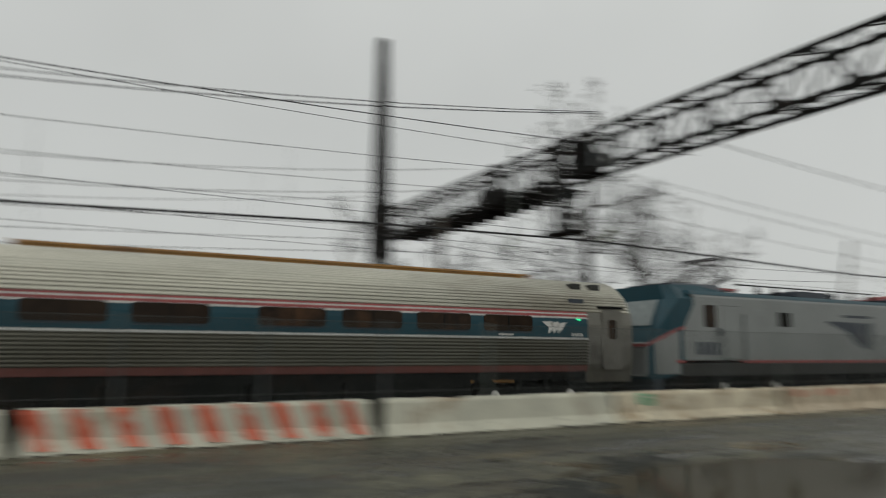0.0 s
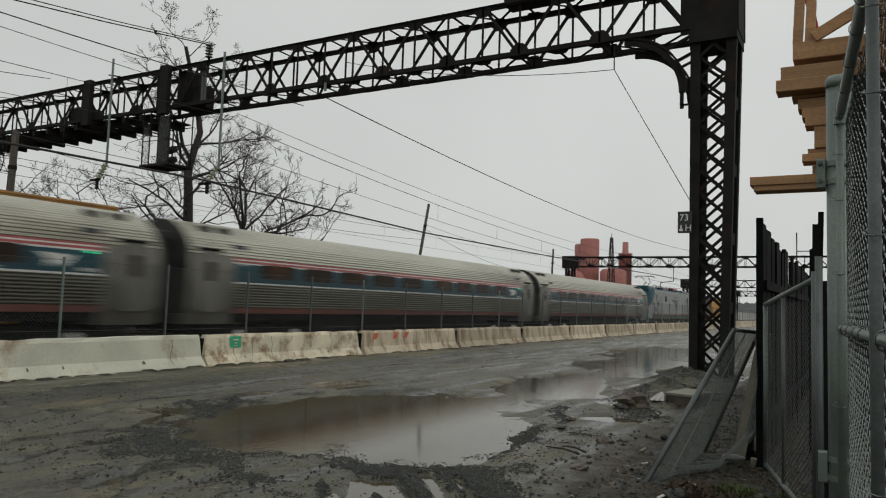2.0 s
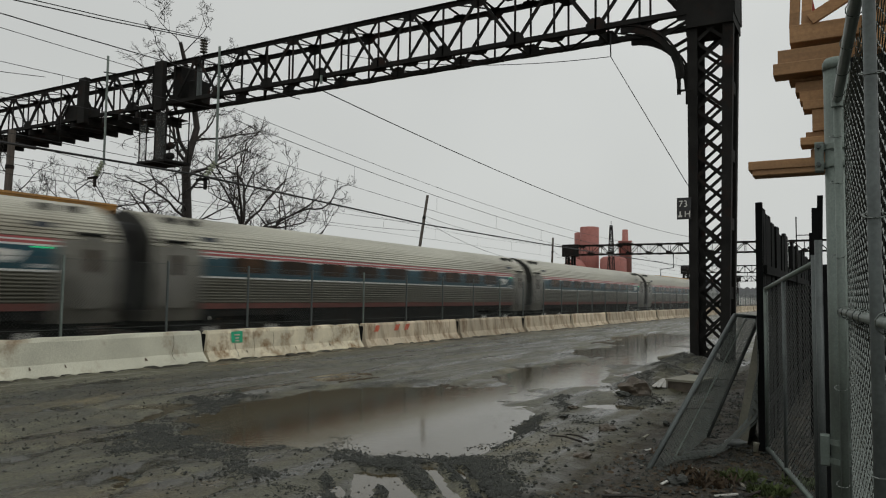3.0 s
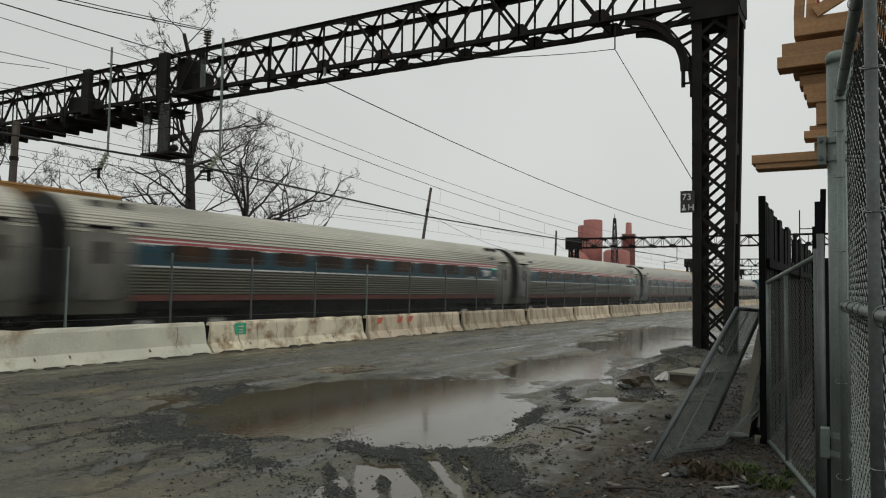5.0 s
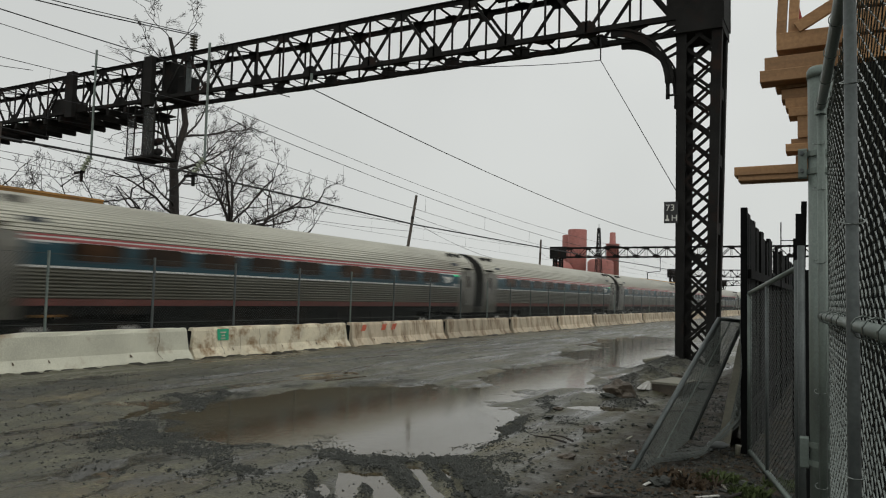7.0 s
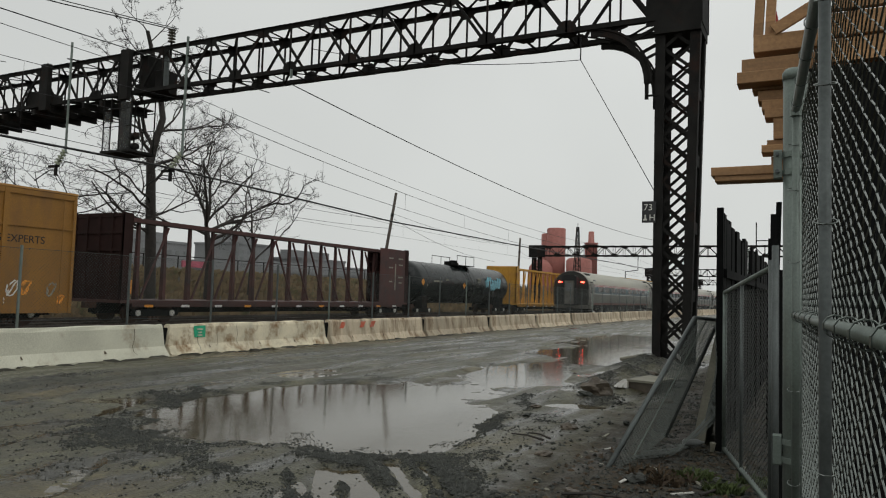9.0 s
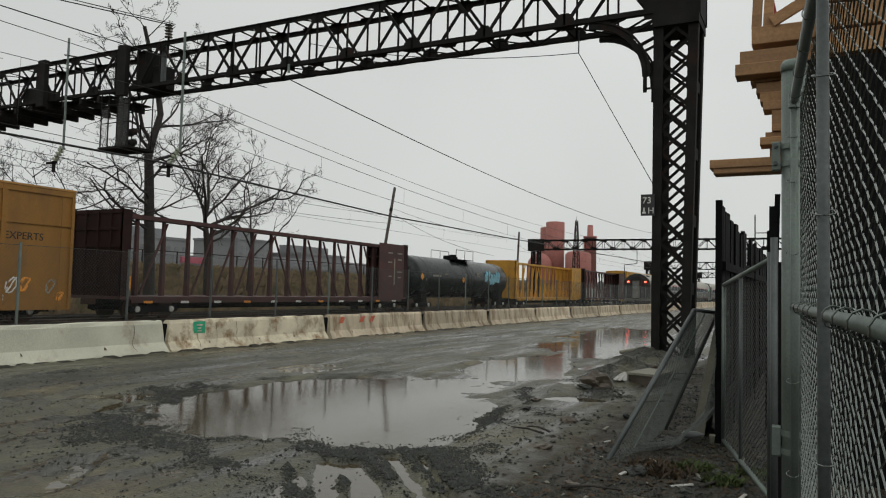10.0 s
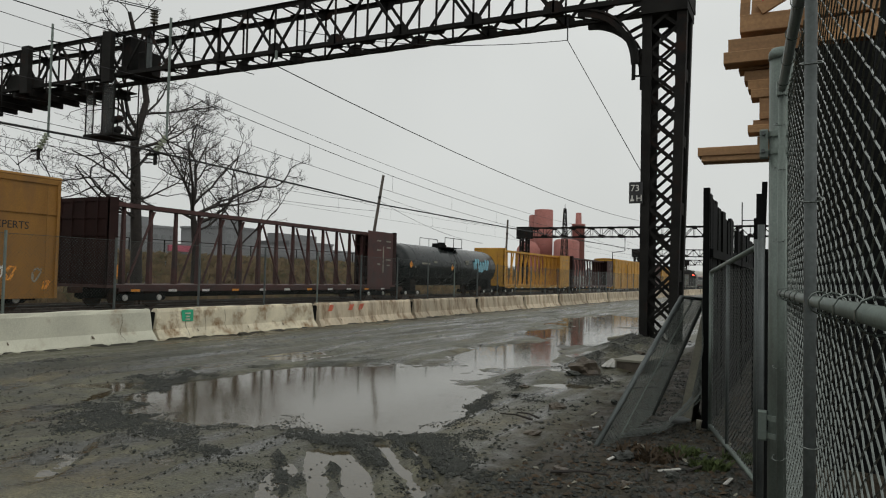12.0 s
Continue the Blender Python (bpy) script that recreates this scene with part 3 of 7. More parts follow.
def height(x, y):
    """The yard's mud: a shallow bowl with the puddles, ruts, a bank along the fence, the railway's bed beyond the barriers."""
    n1, n2, n3 = fbm(x * 0.35, y * 0.35), fbm(x * 1.7 + 5, y * 1.7), fbm(x * 6 + 9, y * 6, 3)
    n4 = fbm(x * 13 + 2, y * 13, 2)
    z = 0.03 * (n1 - 0.5) + 0.040 * (n2 - 0.5) + 0.024 * (n3 - 0.5) + 0.014 * (n4 - 0.5)
    # the large puddle and its arms
    wob = 0.55 * (fbm(x * 0.9 + 3, y * 0.9 + 8, 3) - 0.5) + 0.34 * (n2 - 0.5) + 0.30 * (n3 - 0.5)
    p = np.maximum.reduce([blob(x, y, -6.7, 8.2, 2.15, 2.1, 0), blob(x, y, -6.55, 10.3, 2.2, 2.6, 14), blob(x, y, -4.95, 8.3, 1.25, 2.1, 12),
                           blob(x, y, -5.9, 15.4, 1.25, 3.4, 8), blob(x, y, -6.3, 23.5, 1.9, 4.4, 6), blob(x, y, -7.6, 31.5, 2.2, 6.0, 8)])
    p = p + wob * (1.15 + 0.45 * np.clip((y - 12) / 8, 0, 1))
    z = z - 0.105 * np.clip(p * 2.0 + 0.12, 0, 1) + 0.02 * np.clip(-p * 1.5, 0, 1)
    # shallow wet patches
    q = np.maximum.reduce([blob(x, y, -3.5, 11.6, 0.8, 0.55, 20), blob(x, y, -3.9, 13.6, 0.9, 0.6, -30), blob(x, y, -4.3, 16.6, 0.7, 1.6, 10),
                           blob(x, y, -5.2, 4.6, 0.35, 0.9, 20), blob(x, y, -3.9, 4.9, 0.22, 1.0, 30), blob(x, y, -3.3, 5.2, 0.18, 1.0, 36),
                           blob(x, y, -5.9, 4.4, 0.22, 0.9, 38), blob(x, y, -9.5, 7.6, 0.8, 0.5, 40), blob(x, y, -9.6, 12.6, 0.9, 1.6, 5)]) + wob * 0.8
    z = z - 0.055 * np.clip(q * 2.2, 0, 1)
    # wheel ruts that slant up to the near edge of the puddle, wet at the bottom
    for a, b, wid in RUTS:
        d = seg_dist(x, y, a, b) + 0.07 * (n2 - 0.5) + 0.06 * (n3 - 0.5)
        k = np.exp(-np.maximum(d / wid, 0) ** 4)
        z = z * (1 - k) + k * (WATER_Z - 0.010 + 0.016 * (n3 - 0.5) + 0.012 * (n4 - 0.5) + 0.012 * (n2 - 0.5))
    z = z + 0.018 * cinder(x, y)
    # long ruts down the yard
    for cx in (-11.7, -10.5, -9.9, -11.1, -8.9, -12.3):
        d = np.abs(x - cx - 0.25 * np.sin(y * 0.21 + cx) - 1.9 * np.clip((8 - y) / 4, 0, 1.5))
        z = z - 0.030 * np.exp(-(d / 0.15) ** 2) + 0.014 * np.exp(-((d - 0.26) / 0.09) ** 2)
    # bank of cinders beside the fence
    edge = -2.85 - 0.018 * (y - 8) + 0.9 * (fbm(y * 0.6, y * 0.05 + 2, 3) - 0.5)
    bank = np.clip((x - edge) / 1.1, 0, 1)
    bank = bank * bank * (3 - 2 * bank)
    z = z + bank * (0.004 + 0.06 * (n2 - 0.5) + 0.05 * (n3 - 0.5))
    mound = np.maximum(0, blob(x, y, -3.55, 15.4, 0.9, 2.2, 10)) + np.maximum(0, blob(x, y, -3.9, 19.3, 1.0, 2.4, 6))
    z = z + 0.30 * mound * (0.6 + 0.8 * n3)
    # foot of the barriers, the ballast and the verge behind
    foot = np.clip((-13.1 - x) / 0.5, 0, 1)
    z = z * (1 - foot) + foot * 0.01
    z = z + 0.16 * np.clip(n2 - 0.34, 0, 1) * (0.5 + n3) * np.exp(-((x + 13.70) / 0.13) ** 2)
    bed = np.clip((-15.3 - x) / 1.5, 0, 1) * np.clip((x + 33.0) / 2.0, 0, 1)
    z = z * (1 - bed) + bed * (-0.06 + 0.03 * (n3 - 0.5))
    verge = np.clip((-33.0 - x) / 8.0, 0, 1) * np.clip((x + 70) / 20, 0, 1)
    z = z + verge * (2.5 + 0.6 * (n1 - 0.5))
    far = np.clip((np.hypot(x, y) - 60) / 100, 0, 1)
    return z * (1 - far * np.clip((x + 34) / 4, 0, 1))


def steps(*stretches):
    """Grid lines: stretches of (from, to, count)."""
    out = []
    for a, b, k in stretches:
        out += list(np.linspace(a, b, k, endpoint=False))
    return np.array(out + [stretches[-1][1]])


def build_ground():
    gx = steps((-1500, -200, 8), (-200, -72, 10), (-72, -33, 26), (-33, -14, 20), (-14, -9, 70), (-9, -1.2, 190), (-1.2, 1.2, 40), (1.2, 8, 14), (8, 60, 8), (60, 1500, 8))
    gy = steps((-1000, -40, 8), (-40, 1, 20), (1, 3.6, 16), (3.6, 18, 330), (18, 34, 130), (34, 80, 90), (80, 200, 24), (200, 2600, 12))
    X, Y = np.meshgrid(gx, gy, indexing="ij")
    Z = height(X, Y)
    nx, ny = len(gx), len(gy)
    v = np.stack([X.ravel(), Y.ravel(), Z.ravel()], 1)
    i, j = np.meshgrid(np.arange(nx - 1), np.arange(ny - 1), indexing="ij")
    a = (i * ny + j).ravel()
    f = np.stack([a, a + ny, a + ny + 1, a + 1], 1)
    me = bpy.data.meshes.new("ground")
    me.from_pydata(v.tolist(), [], f.tolist())
    me.polygons.foreach_set("use_smooth", [True] * len(me.polygons))
    me.materials.append(MUD)
    at = me.attributes.new("cinder", "FLOAT", "POINT")
    at.data.foreach_set("value", np.where(Y < 40, cinder(X, Y), 0.0).ravel().astype(np.float32))
    tagged(new("ground", me), "rutted wet brown mud and cinder yard under drizzle", "ground", kind="structure")
    w = Shape().add([(-13.0, 2.0, WATER_Z), (-2.6, 2.0, WATER_Z), (-2.6, 46, WATER_Z), (-13.0, 46, WATER_Z)], [(0, 1, 2, 3)])
    solid("water", w, WATER, "grey muddy puddle water that mirrors the overcast sky", "puddle", kind="structure")


build_ground()


def scatter_stones():
    """Loose cinders along the puddle's rim and the bank, as one heap of small stones."""
    rng = np.random.RandomState(9)
    n = 420000
    r = rng.rand(n)
    x = np.where(r < 0.5, rng.uniform(-9.6, -2.6, n), np.where(r < 0.85, rng.uniform(-4.6, -0.4, n), rng.uniform(-12.8, -3, n)))
    y = np.where(r < 0.5, rng.uniform(4.0, 9.8, n), np.where(r < 0.85, rng.uniform(5.0, 22, n), rng.uniform(5, 26, n)))
    clump = fbm(x * 0.8 + 40, y * 0.8, 3)
    z = height(x, y)
    cd = cinder(x, y)
    keep = np.maximum(cd * (0.45 + 0.5 * cd), 0.018)
    right = np.clip((x + 2.3) / 0.8 + 1.2 * (clump - 0.5), 0.06, 1) * (0.20 + 0.6 * np.clip(clump - 0.3, 0, 1))
    keep = np.where(x < -2.9, keep, np.maximum(right, keep))
    keep = np.where(r >= 0.85, keep * 0.9, keep)
    pick = np.nonzero((rng.rand(n) < keep) & (z > WATER_Z - 0.045))[0][:100000]
    m = len(pick)
    X, Y, Z = x[pick], y[pick], np.maximum(z[pick], WATER_Z - 0.008)
    k = 0.004 + 0.009 * rng.rand(m) ** 2 + np.where(X > -3, 0.026 * rng.rand(m) ** 4, 0.012 * rng.rand(m) ** 4)
    a, b, c, t = k * rng.uniform(0.7, 1.3, m), k * rng.uniform(0.7, 1.3, m), k * rng.uniform(0.45, 0.8, m), rng.rand(m) * 6.3
    unit = np.array([(1, 0, 0), (0, 1, 0), (-1, 0, 0.1), (0, -1, 0), (0.2, 0.1, 1), (0, 0, -1)])
    px, py, pz = unit[None, :, 0] * a[:, None], unit[None, :, 1] * b[:, None], unit[None, :, 2] * c[:, None]
    ct, st = np.cos(t)[:, None], np.sin(t)[:, None]
    v = np.stack([X[:, None] + px * ct - py * st, Y[:, None] + px * st + py * ct, Z[:, None] + pz + c[:, None] * 0.3], 2).reshape(-1, 3)
    tri = np.array([(0, 1, 4), (1, 2, 4), (2, 3, 4), (3, 0, 4), (1, 0, 5), (2, 1, 5), (3, 2, 5), (0, 3, 5)])
    f = (np.arange(m)[:, None, None] * 6 + tri[None]).reshape(-1, 3)
    me = bpy.data.meshes.new("gravel")
    me.from_pydata(v.tolist(), [], f.tolist())
    me.materials.append(STONE)
    tagged(new("gravel", me), "wet dark cinders and gravel strewn over the mud", "gravel", kind="stuff")


scatter_stones()


# ---------------------------------------------------------------- railway bed
TRACKS = (-18.15, -22.0, -25.9, -29.8)


def build_tracks():
    for k, x in enumerate(TRACKS):
        t = thing("railway_track", "rusty steel rails on dark ballast beside the barriers", "railway track", kind="structure")
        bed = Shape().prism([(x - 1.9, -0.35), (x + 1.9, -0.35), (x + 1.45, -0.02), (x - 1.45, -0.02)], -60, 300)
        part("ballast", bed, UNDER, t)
        for dx in (-0.72, 0.72):
            r = Shape().prism([(x + dx - 0.07, -0.02), (x + dx + 0.07, -0.02), (x + dx + 0.015, 0.02), (x + dx + 0.036, 0.10), (x + dx + 0.036, 0.14), (x + dx - 0.036, 0.14), (x + dx - 0.036, 0.10), (x + dx - 0.015, 0.02)], -60, 300)
            part("rail", r, RAIL, t)


build_tracks()


# ---------------------------------------------------------------- concrete barriers
BX, B0, BSTEP = -14.09, 12.77, 6.54
B_TOP = 0.79


def barrier_shape(length, seed):
    """A jersey barrier with sloping foot, softened edges and chipped ends."""
    rng = random.Random(seed)
    out = [(-0.30, 0.0), (0.30, 0.0), (0.30, 0.05), (0.275, 0.09), (0.155, 0.27), (0.115, 0.70), (0.085, B_TOP - 0.015), (0.06, B_TOP),
           (-0.06, B_TOP), (-0.085, B_TOP - 0.015), (-0.115, 0.70), (-0.155, 0.27), (-0.275, 0.09), (-0.30, 0.05)]
    cuts = [0.0, 0.05] + [length * k / 14 for k in range(1, 14)] + [length - 0.05, length]
    s = Shape()
    k = len(out)
    for c in cuts:
        end = c in (cuts[0], cuts[-1])
        for x, z in out:
            jit = rng.uniform(-0.004, 0.004)
            sc = 0.985 if end else 1.0
            chip = -rng.random() ** 4 * 0.05 if z > 0.7 else 0
            lean = (0.08 if c < length / 2 else -0.08) * z / B_TOP if c < 0.1 or c > length - 0.1 else 0.0
            s.v.append((x * sc + jit, c + lean + (rng.uniform(-0.02, 0.02) if end else 0), max(0, z + (jit if z > 0.05 else 0) + chip)))
    for i in range(len(cuts) - 1):
        s.f += [(i * k + j, i * k + (j + 1) % k, (i + 1) * k + (j + 1) % k, (i + 1) * k + j) for j in range(k)]
    s.f += [tuple(range(k))[::-1], tuple(range((len(cuts) - 1) * k, len(cuts) * k))]
    return s


def build_barriers():
    rng = random.Random(3)
    for i in range(-3, 20):
        y0 = B0 + i * BSTEP + (0.14 if i < 0 else 0.0)
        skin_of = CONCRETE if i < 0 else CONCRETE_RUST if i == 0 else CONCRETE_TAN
        kind = ("cream concrete jersey barrier with slanted orange-red stripes" if i <= -2 else
                "plain cream concrete jersey barrier at the edge of the yard" if i == -1 else
                "cream concrete jersey barrier with a green painted mark" if i == 0 else
                "rust-stained weathered concrete jersey barrier")
        b = thing("jersey_barrier", kind, "barrier", "row of concrete barriers", pose(BX + rng.uniform(-0.05, 0.05), y0 + 0.06, 0.0, 0, 0, rng.uniform(-0.5, 0.5)))
        ln = BSTEP - 0.21
        # box added in the gap, black so that the gap looks dark
        part("joint", Shape().box(-0.10, 0.04, -0.26, 0.07, 0.02, 0.70, 0.03), UNDER, b, "black box added to darken the gap between blocks")
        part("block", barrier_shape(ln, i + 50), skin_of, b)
        if i <= -2:
            for k in range(9):
                c = 0.24 + k * 0.70
                s = Shape()
                s.add([(0.126, c - 0.15 - 0.08, 0.70), (0.126, c + 0.15 - 0.08, 0.70), (0.158, c + 0.17 + 0.06, 0.30), (0.158, c - 0.15 + 0.06, 0.30),
                       (0.293, c + 0.17 + 0.13, 0.11), (0.293, c - 0.13 + 0.13, 0.11), (0.102, c - 0.15 - 0.10, B_TOP - 0.02), (0.102, c + 0.14 - 0.10, B_TOP - 0.02)],
                      [(0, 1, 2, 3), (3, 2, 4, 5), (6, 7, 1, 0)])
                part("stripe", s, ORANGE, b, "faded orange-red paint stripe")
        if i == 0:
            s = Shape().add([(0.137, 0.80, 0.73), (0.137, 1.20, 0.735), (0.160, 1.19, 0.44), (0.160, 0.82, 0.45)], [(0, 1, 2, 3)])
            part("painted_mark", s, GREEN_TAG, b, "green sprayed square")
            for z, w in ((0.66, 0.20), (0.58, 0.12), (0.51, 0.16)):
                s = Shape().add([(0.166 - 0.02 * z + 0.002, 1.0 - w / 2, z), (0.166 - 0.02 * z + 0.002, 1.0 + w / 2, z), (0.172 - 0.02 * z, 1.0 + w / 2, z - 0.035), (0.172 - 0.02 * z, 1.0 - w / 2, z - 0.035)], [(0, 1, 2, 3)])
                part("mark_bar", s, CONCRETE, b)
        if i == 1:
            for c in (0.55, 1.75, 2.4):
                s = Shape().add([(0.130, c + 0.12, 0.70), (0.130, c + 0.40, 0.71), (0.150, c + 0.22, 0.50), (0.150, c - 0.02, 0.50)], [(0, 1, 2, 3)])
                part("stripe", s, ORANGE, b, "worn orange paint stripe")
        for k in range(3):
            c, w = rng.uniform(0.3, ln - 0.6), rng.uniform(0.02, 0.06)
            s = Shape().add([(0.190, c, 0.24), (0.190, c + w * 0.6, 0.24), (0.235, c + w, 0.18), (0.235, c - w * 0.4, 0.18)], [(0, 1, 2, 3)])
            part("chip", s, GRIME, b, "dark chipped spot")
        # hairline cracks that run down the face
        for k in range(rng.randint(1, 3)):
            c = rng.uniform(0.5, ln - 0.5)
            pts = [(0.118, 0.70), (0.140, 0.50), (0.160, 0.30), (0.205, 0.20), (0.285, 0.10)][:rng.randint(3, 5)]
            bend = [rng.uniform(-0.05, 0.05) for p in pts]
            s = Shape()
            for (xa, za), (xb, zb), da, db in zip(pts, pts[1:], bend, bend[1:]):
                s.add([(xa + 0.006, c + da, za), (xa + 0.006, c + da + 0.013, za), (xb + 0.006, c + db + 0.011, zb), (xb + 0.006, c + db, zb)], [(0, 1, 2, 3)])
            part("crack", s, GRIME, b, "thin dark crack")
        # broken foot edge: mud lumps against the block, blackened to paint its contact shade
        if i < 8:
            s = Shape()
            c = 0.1
            while c < ln - 0.1:
                w, hh = rng.uniform(0.3, 1.0), rng.uniform(0.035, 0.075)
                s.add([(0.30, c, 0.0), (0.30, c + w, 0.0), (0.42 + hh, c + w * 0.85, 0.012), (0.42 + hh, c + w * 0.1, 0.012), (0.302, c + w * 0.2, hh), (0.302, c + w * 0.7, hh)], [(0, 3, 4), (3, 2, 5, 4), (2, 1, 5), (0, 4, 5, 1)])
                c += w * 0.8 + rng.uniform(0.0, 0.10)
            tagged(part("contact_mud", s, MUD_CONTACT, b), "mud lumps blackened as contact shade along the foot", kind="stuff")


build_barriers()


# ---------------------------------------------------------------- chain-link fence along the railway
def diagonal_mesh(y0, y1, z0, z1, pitch, r, x=0.0):
    """Crossing straight wires that fill a rectangle."""
    s = Shape()
    h = z1 - z0
    y = y0 - h
    while y < y1:
        for sg in (1, -1):
            a, b = (y, z0), (y + h, z1)
            if a[0] < y0:
                a = (y0, z0 + (y0 - y))
            if b[0] > y1:
                b = (y1, z0 + (y1 - y))
            if a[1] < z1 - 1e-4 and b[1] - a[1] > 0.01:
                p, q = (a, b) if sg == 1 else ((y0 + y1 - a[0], a[1]), (y0 + y1 - b[0], b[1]))
                s.tube([(x + sg * r, p[0], p[1]), (x + sg * r, q[0], q[1])], r, 3, caps=False)
        y += pitch
    return s


def build_track_fence():
    x = -14.62
    f = thing("chain_link_fence", "grey chain-link fence on steel posts behind the barriers", "fence", at=pose(x, 0, 0))
    part("mesh", diagonal_mesh(-2.0, 52.0, 0.25, 2.4, 0.082, 0.0022), LINK_DARK, f, "fine diamond wire mesh")
    far = Shape().add([(0, 52, 0.25), (0, 150, 0.25), (0, 150, 2.4), (0, 52, 2.4)], [(0, 1, 2, 3)])
    part("distant_mesh", far, VEIL, f)
    for k in range(56):
        y = -1.3 + 2.69 * k
        part("post", Shape().tube([(0, y, 0), (0, y, 2.46)], 0.03, 8), GALV_DARK if k % 4 else GALV, f)
    part("bottom_wire", Shape().tube([(0, -2, 0.9), (0, 150, 0.9)], 0.006, 4), LINK_DARK, f)
    part("top_wire", Shape().tube([(0, -2, 2.4), (0, 150, 2.4)], 0.005, 4), LINK_DARK, f)


build_track_fence()


# ---------------------------------------------------------------- catenary gantry over the tracks
GY0, GY1 = 20.5, 21.75         # near and far face
GZ0, GZ1 = 9.55, 11.32         # bottom and top chords
GX0, GX1 = -45.9, -3.45        # column centres


def lattice_column(name, parent, cx, cy, half, z0, z1, taper=1.0, lace=0.62):
    """A riveted column: four corner angles, plates on two faces, lacing bars between."""
    for sx in (-1, 1):
        for sy in (-1, 1):
            legs = Shape()
            a = (cx + sx * (half - 0.12), cy + sy * (half - 0.02), z0)
            b = (cx + sx * (half * taper - 0.12), cy + sy * (half * taper - 0.02), z1)
            legs.beam(a, b, 0.25, 0.05, (0, 1, 0))
            legs.beam((cx + sx * half, cy + sy * (half - 0.12), z0), (cx + sx * half * taper, cy + sy * (half * taper - 0.12), z1), 0.05, 0.24, (0, 1, 0))
            part(name, legs, STEEL, parent, "riveted black steel leg")
    n = int((z1 - z0) / lace)
    for sy in (-1, 1):
        for k in range(n):
            la, lb = Shape(), Shape()
            za, zb = z0 + (z1 - z0) * k / n, z0 + (z1 - z0) * (k + 1) / n
            wa = half * (1 + (taper - 1) * k / n) - 0.20
            wb = half * (1 + (taper - 1) * (k + 1) / n) - 0.20
            ya = cy + sy * (half * (1 + (taper - 1) * k / n) - 0.05)
            la.beam((cx - wa, ya, za), (cx + wb, ya, zb), 0.09, 0.015, (0, 1, 0))
            lb.beam((cx + wa, ya + 0.017, za), (cx - wb, ya + 0.017, zb), 0.09, 0.015, (0, 1, 0))
            part("lacing_bar", la, STEEL, parent)
            part("lacing_bar", lb, STEEL, parent)
    for sx in (-1, 1):
        for k in range(1, max(2, n // 3)):
            zc = z0 + (z1 - z0) * k / max(2, n // 3)
            w = half * (1 + (taper - 1) * (zc - z0) / (z1 - z0))
            xa = cx + sx * (w - 0.03)
            part("batten_plate", Shape().box(xa - 0.01, xa + 0.01, cy - w + 0.1, cy + w - 0.1, zc - 0.16, zc + 0.16), STEEL, parent)


def truss(parent, x0, x1, y0, y1, z0, z1, bay, chord=0.16, thin=0.075):
    """A box truss: four chords, gusset plates, diagonals and posts in both faces, laced top and bottom."""
    n = max(2, round((x1 - x0) / bay))
    st = (x1 - x0) / n
    for y, nm in ((y0, "near"), (y1, "far")):
        for z in (z0, z1):
            c = Shape().box(x0, x1, y - chord / 2, y + chord / 2, z - 0.012, z + 0.012)
            sgn = 1 if z == z0 else -1
            c.box(x0, x1, y - 0.012, y + 0.012, z + (0.012 if sgn > 0 else -chord), z + (chord if sgn > 0 else -0.012))
            part("chord", c, STEEL, parent)
        for k in range(n):
            web = [Shape(), Shape(), Shape(), Shape()]
            gus, gus2 = Shape(), Shape()
            a, m, b = x0 + k * st, x0 + (k + 0.5) * st, x0 + (k + 1) * st
            web[0].beam((a, y, z0), (m, y, z1), thin * 1.25, 0.06, (0, 1, 0))
            web[1].beam((m, y + 0.01, z1), (b, y + 0.01, z0), thin * 1.25, 0.06, (0, 1, 0))
            web[2].beam((m, y - 0.01, z0), (m, y - 0.01, z1), thin * 0.75, 0.05, (0, 1, 0))
            web[3].beam((a, y - 0.01, z0), (a, y - 0.01, z1), thin * 0.75, 0.05, (0, 1, 0))
            g = 0.30
            gus.prism([(a - g, z0 - 0.03), (a + g, z0 - 0.03), (a + g, z0 + 0.2), (a + 0.13, z0 + 0.38), (a - 0.13, z0 + 0.38), (a - g, z0 + 0.2)], y - 0.035, y - 0.02)
            gus2.prism([(m - g, z1 + 0.03), (m + g, z1 + 0.03), (m + g, z1 - 0.18), (m + 0.13, z1 - 0.34), (m - 0.13, z1 - 0.34), (m - g, z1 - 0.18)], y - 0.035, y - 0.02)
            for sh, nm in zip(web + [gus, gus2], ("diagonal", "diagonal", "vertical", "vertical", "gusset", "gusset")):
                part(nm, sh, STEEL, parent)
    for z, sh in ((z0 - 0.02, 0.0), (z1 + 0.02, 0.5)):
        for k in range(n):
            la = Shape()
            a, b = x0 + k * st, x0 + (k + 1) * st
            m = (a + b) / 2
            la.beam((a, y0, z), (m, y1, z + 0.01), 0.085, 0.02)
            la.beam((m, y1, z), (b, y0, z + 0.01), 0.085, 0.02)
            la.beam((a, y0, z - 0.01), (a, y1, z - 0.01), 0.09, 0.02)
            la.beam((m, y0, z - 0.01), (m, y1, z - 0.01), 0.09, 0.02)
            for yy, d in ((y0, 1), (y1, -1)):
                for cx in (a, m):
                    la.prism([(cx - 0.34, yy), (cx + 0.34, yy), (cx + 0.16, yy + d * 0.24), (cx - 0.16, yy + d * 0.24)], z - 0.03, z - 0.02, "z")
            part("lateral_bracing", la, STEEL, parent)


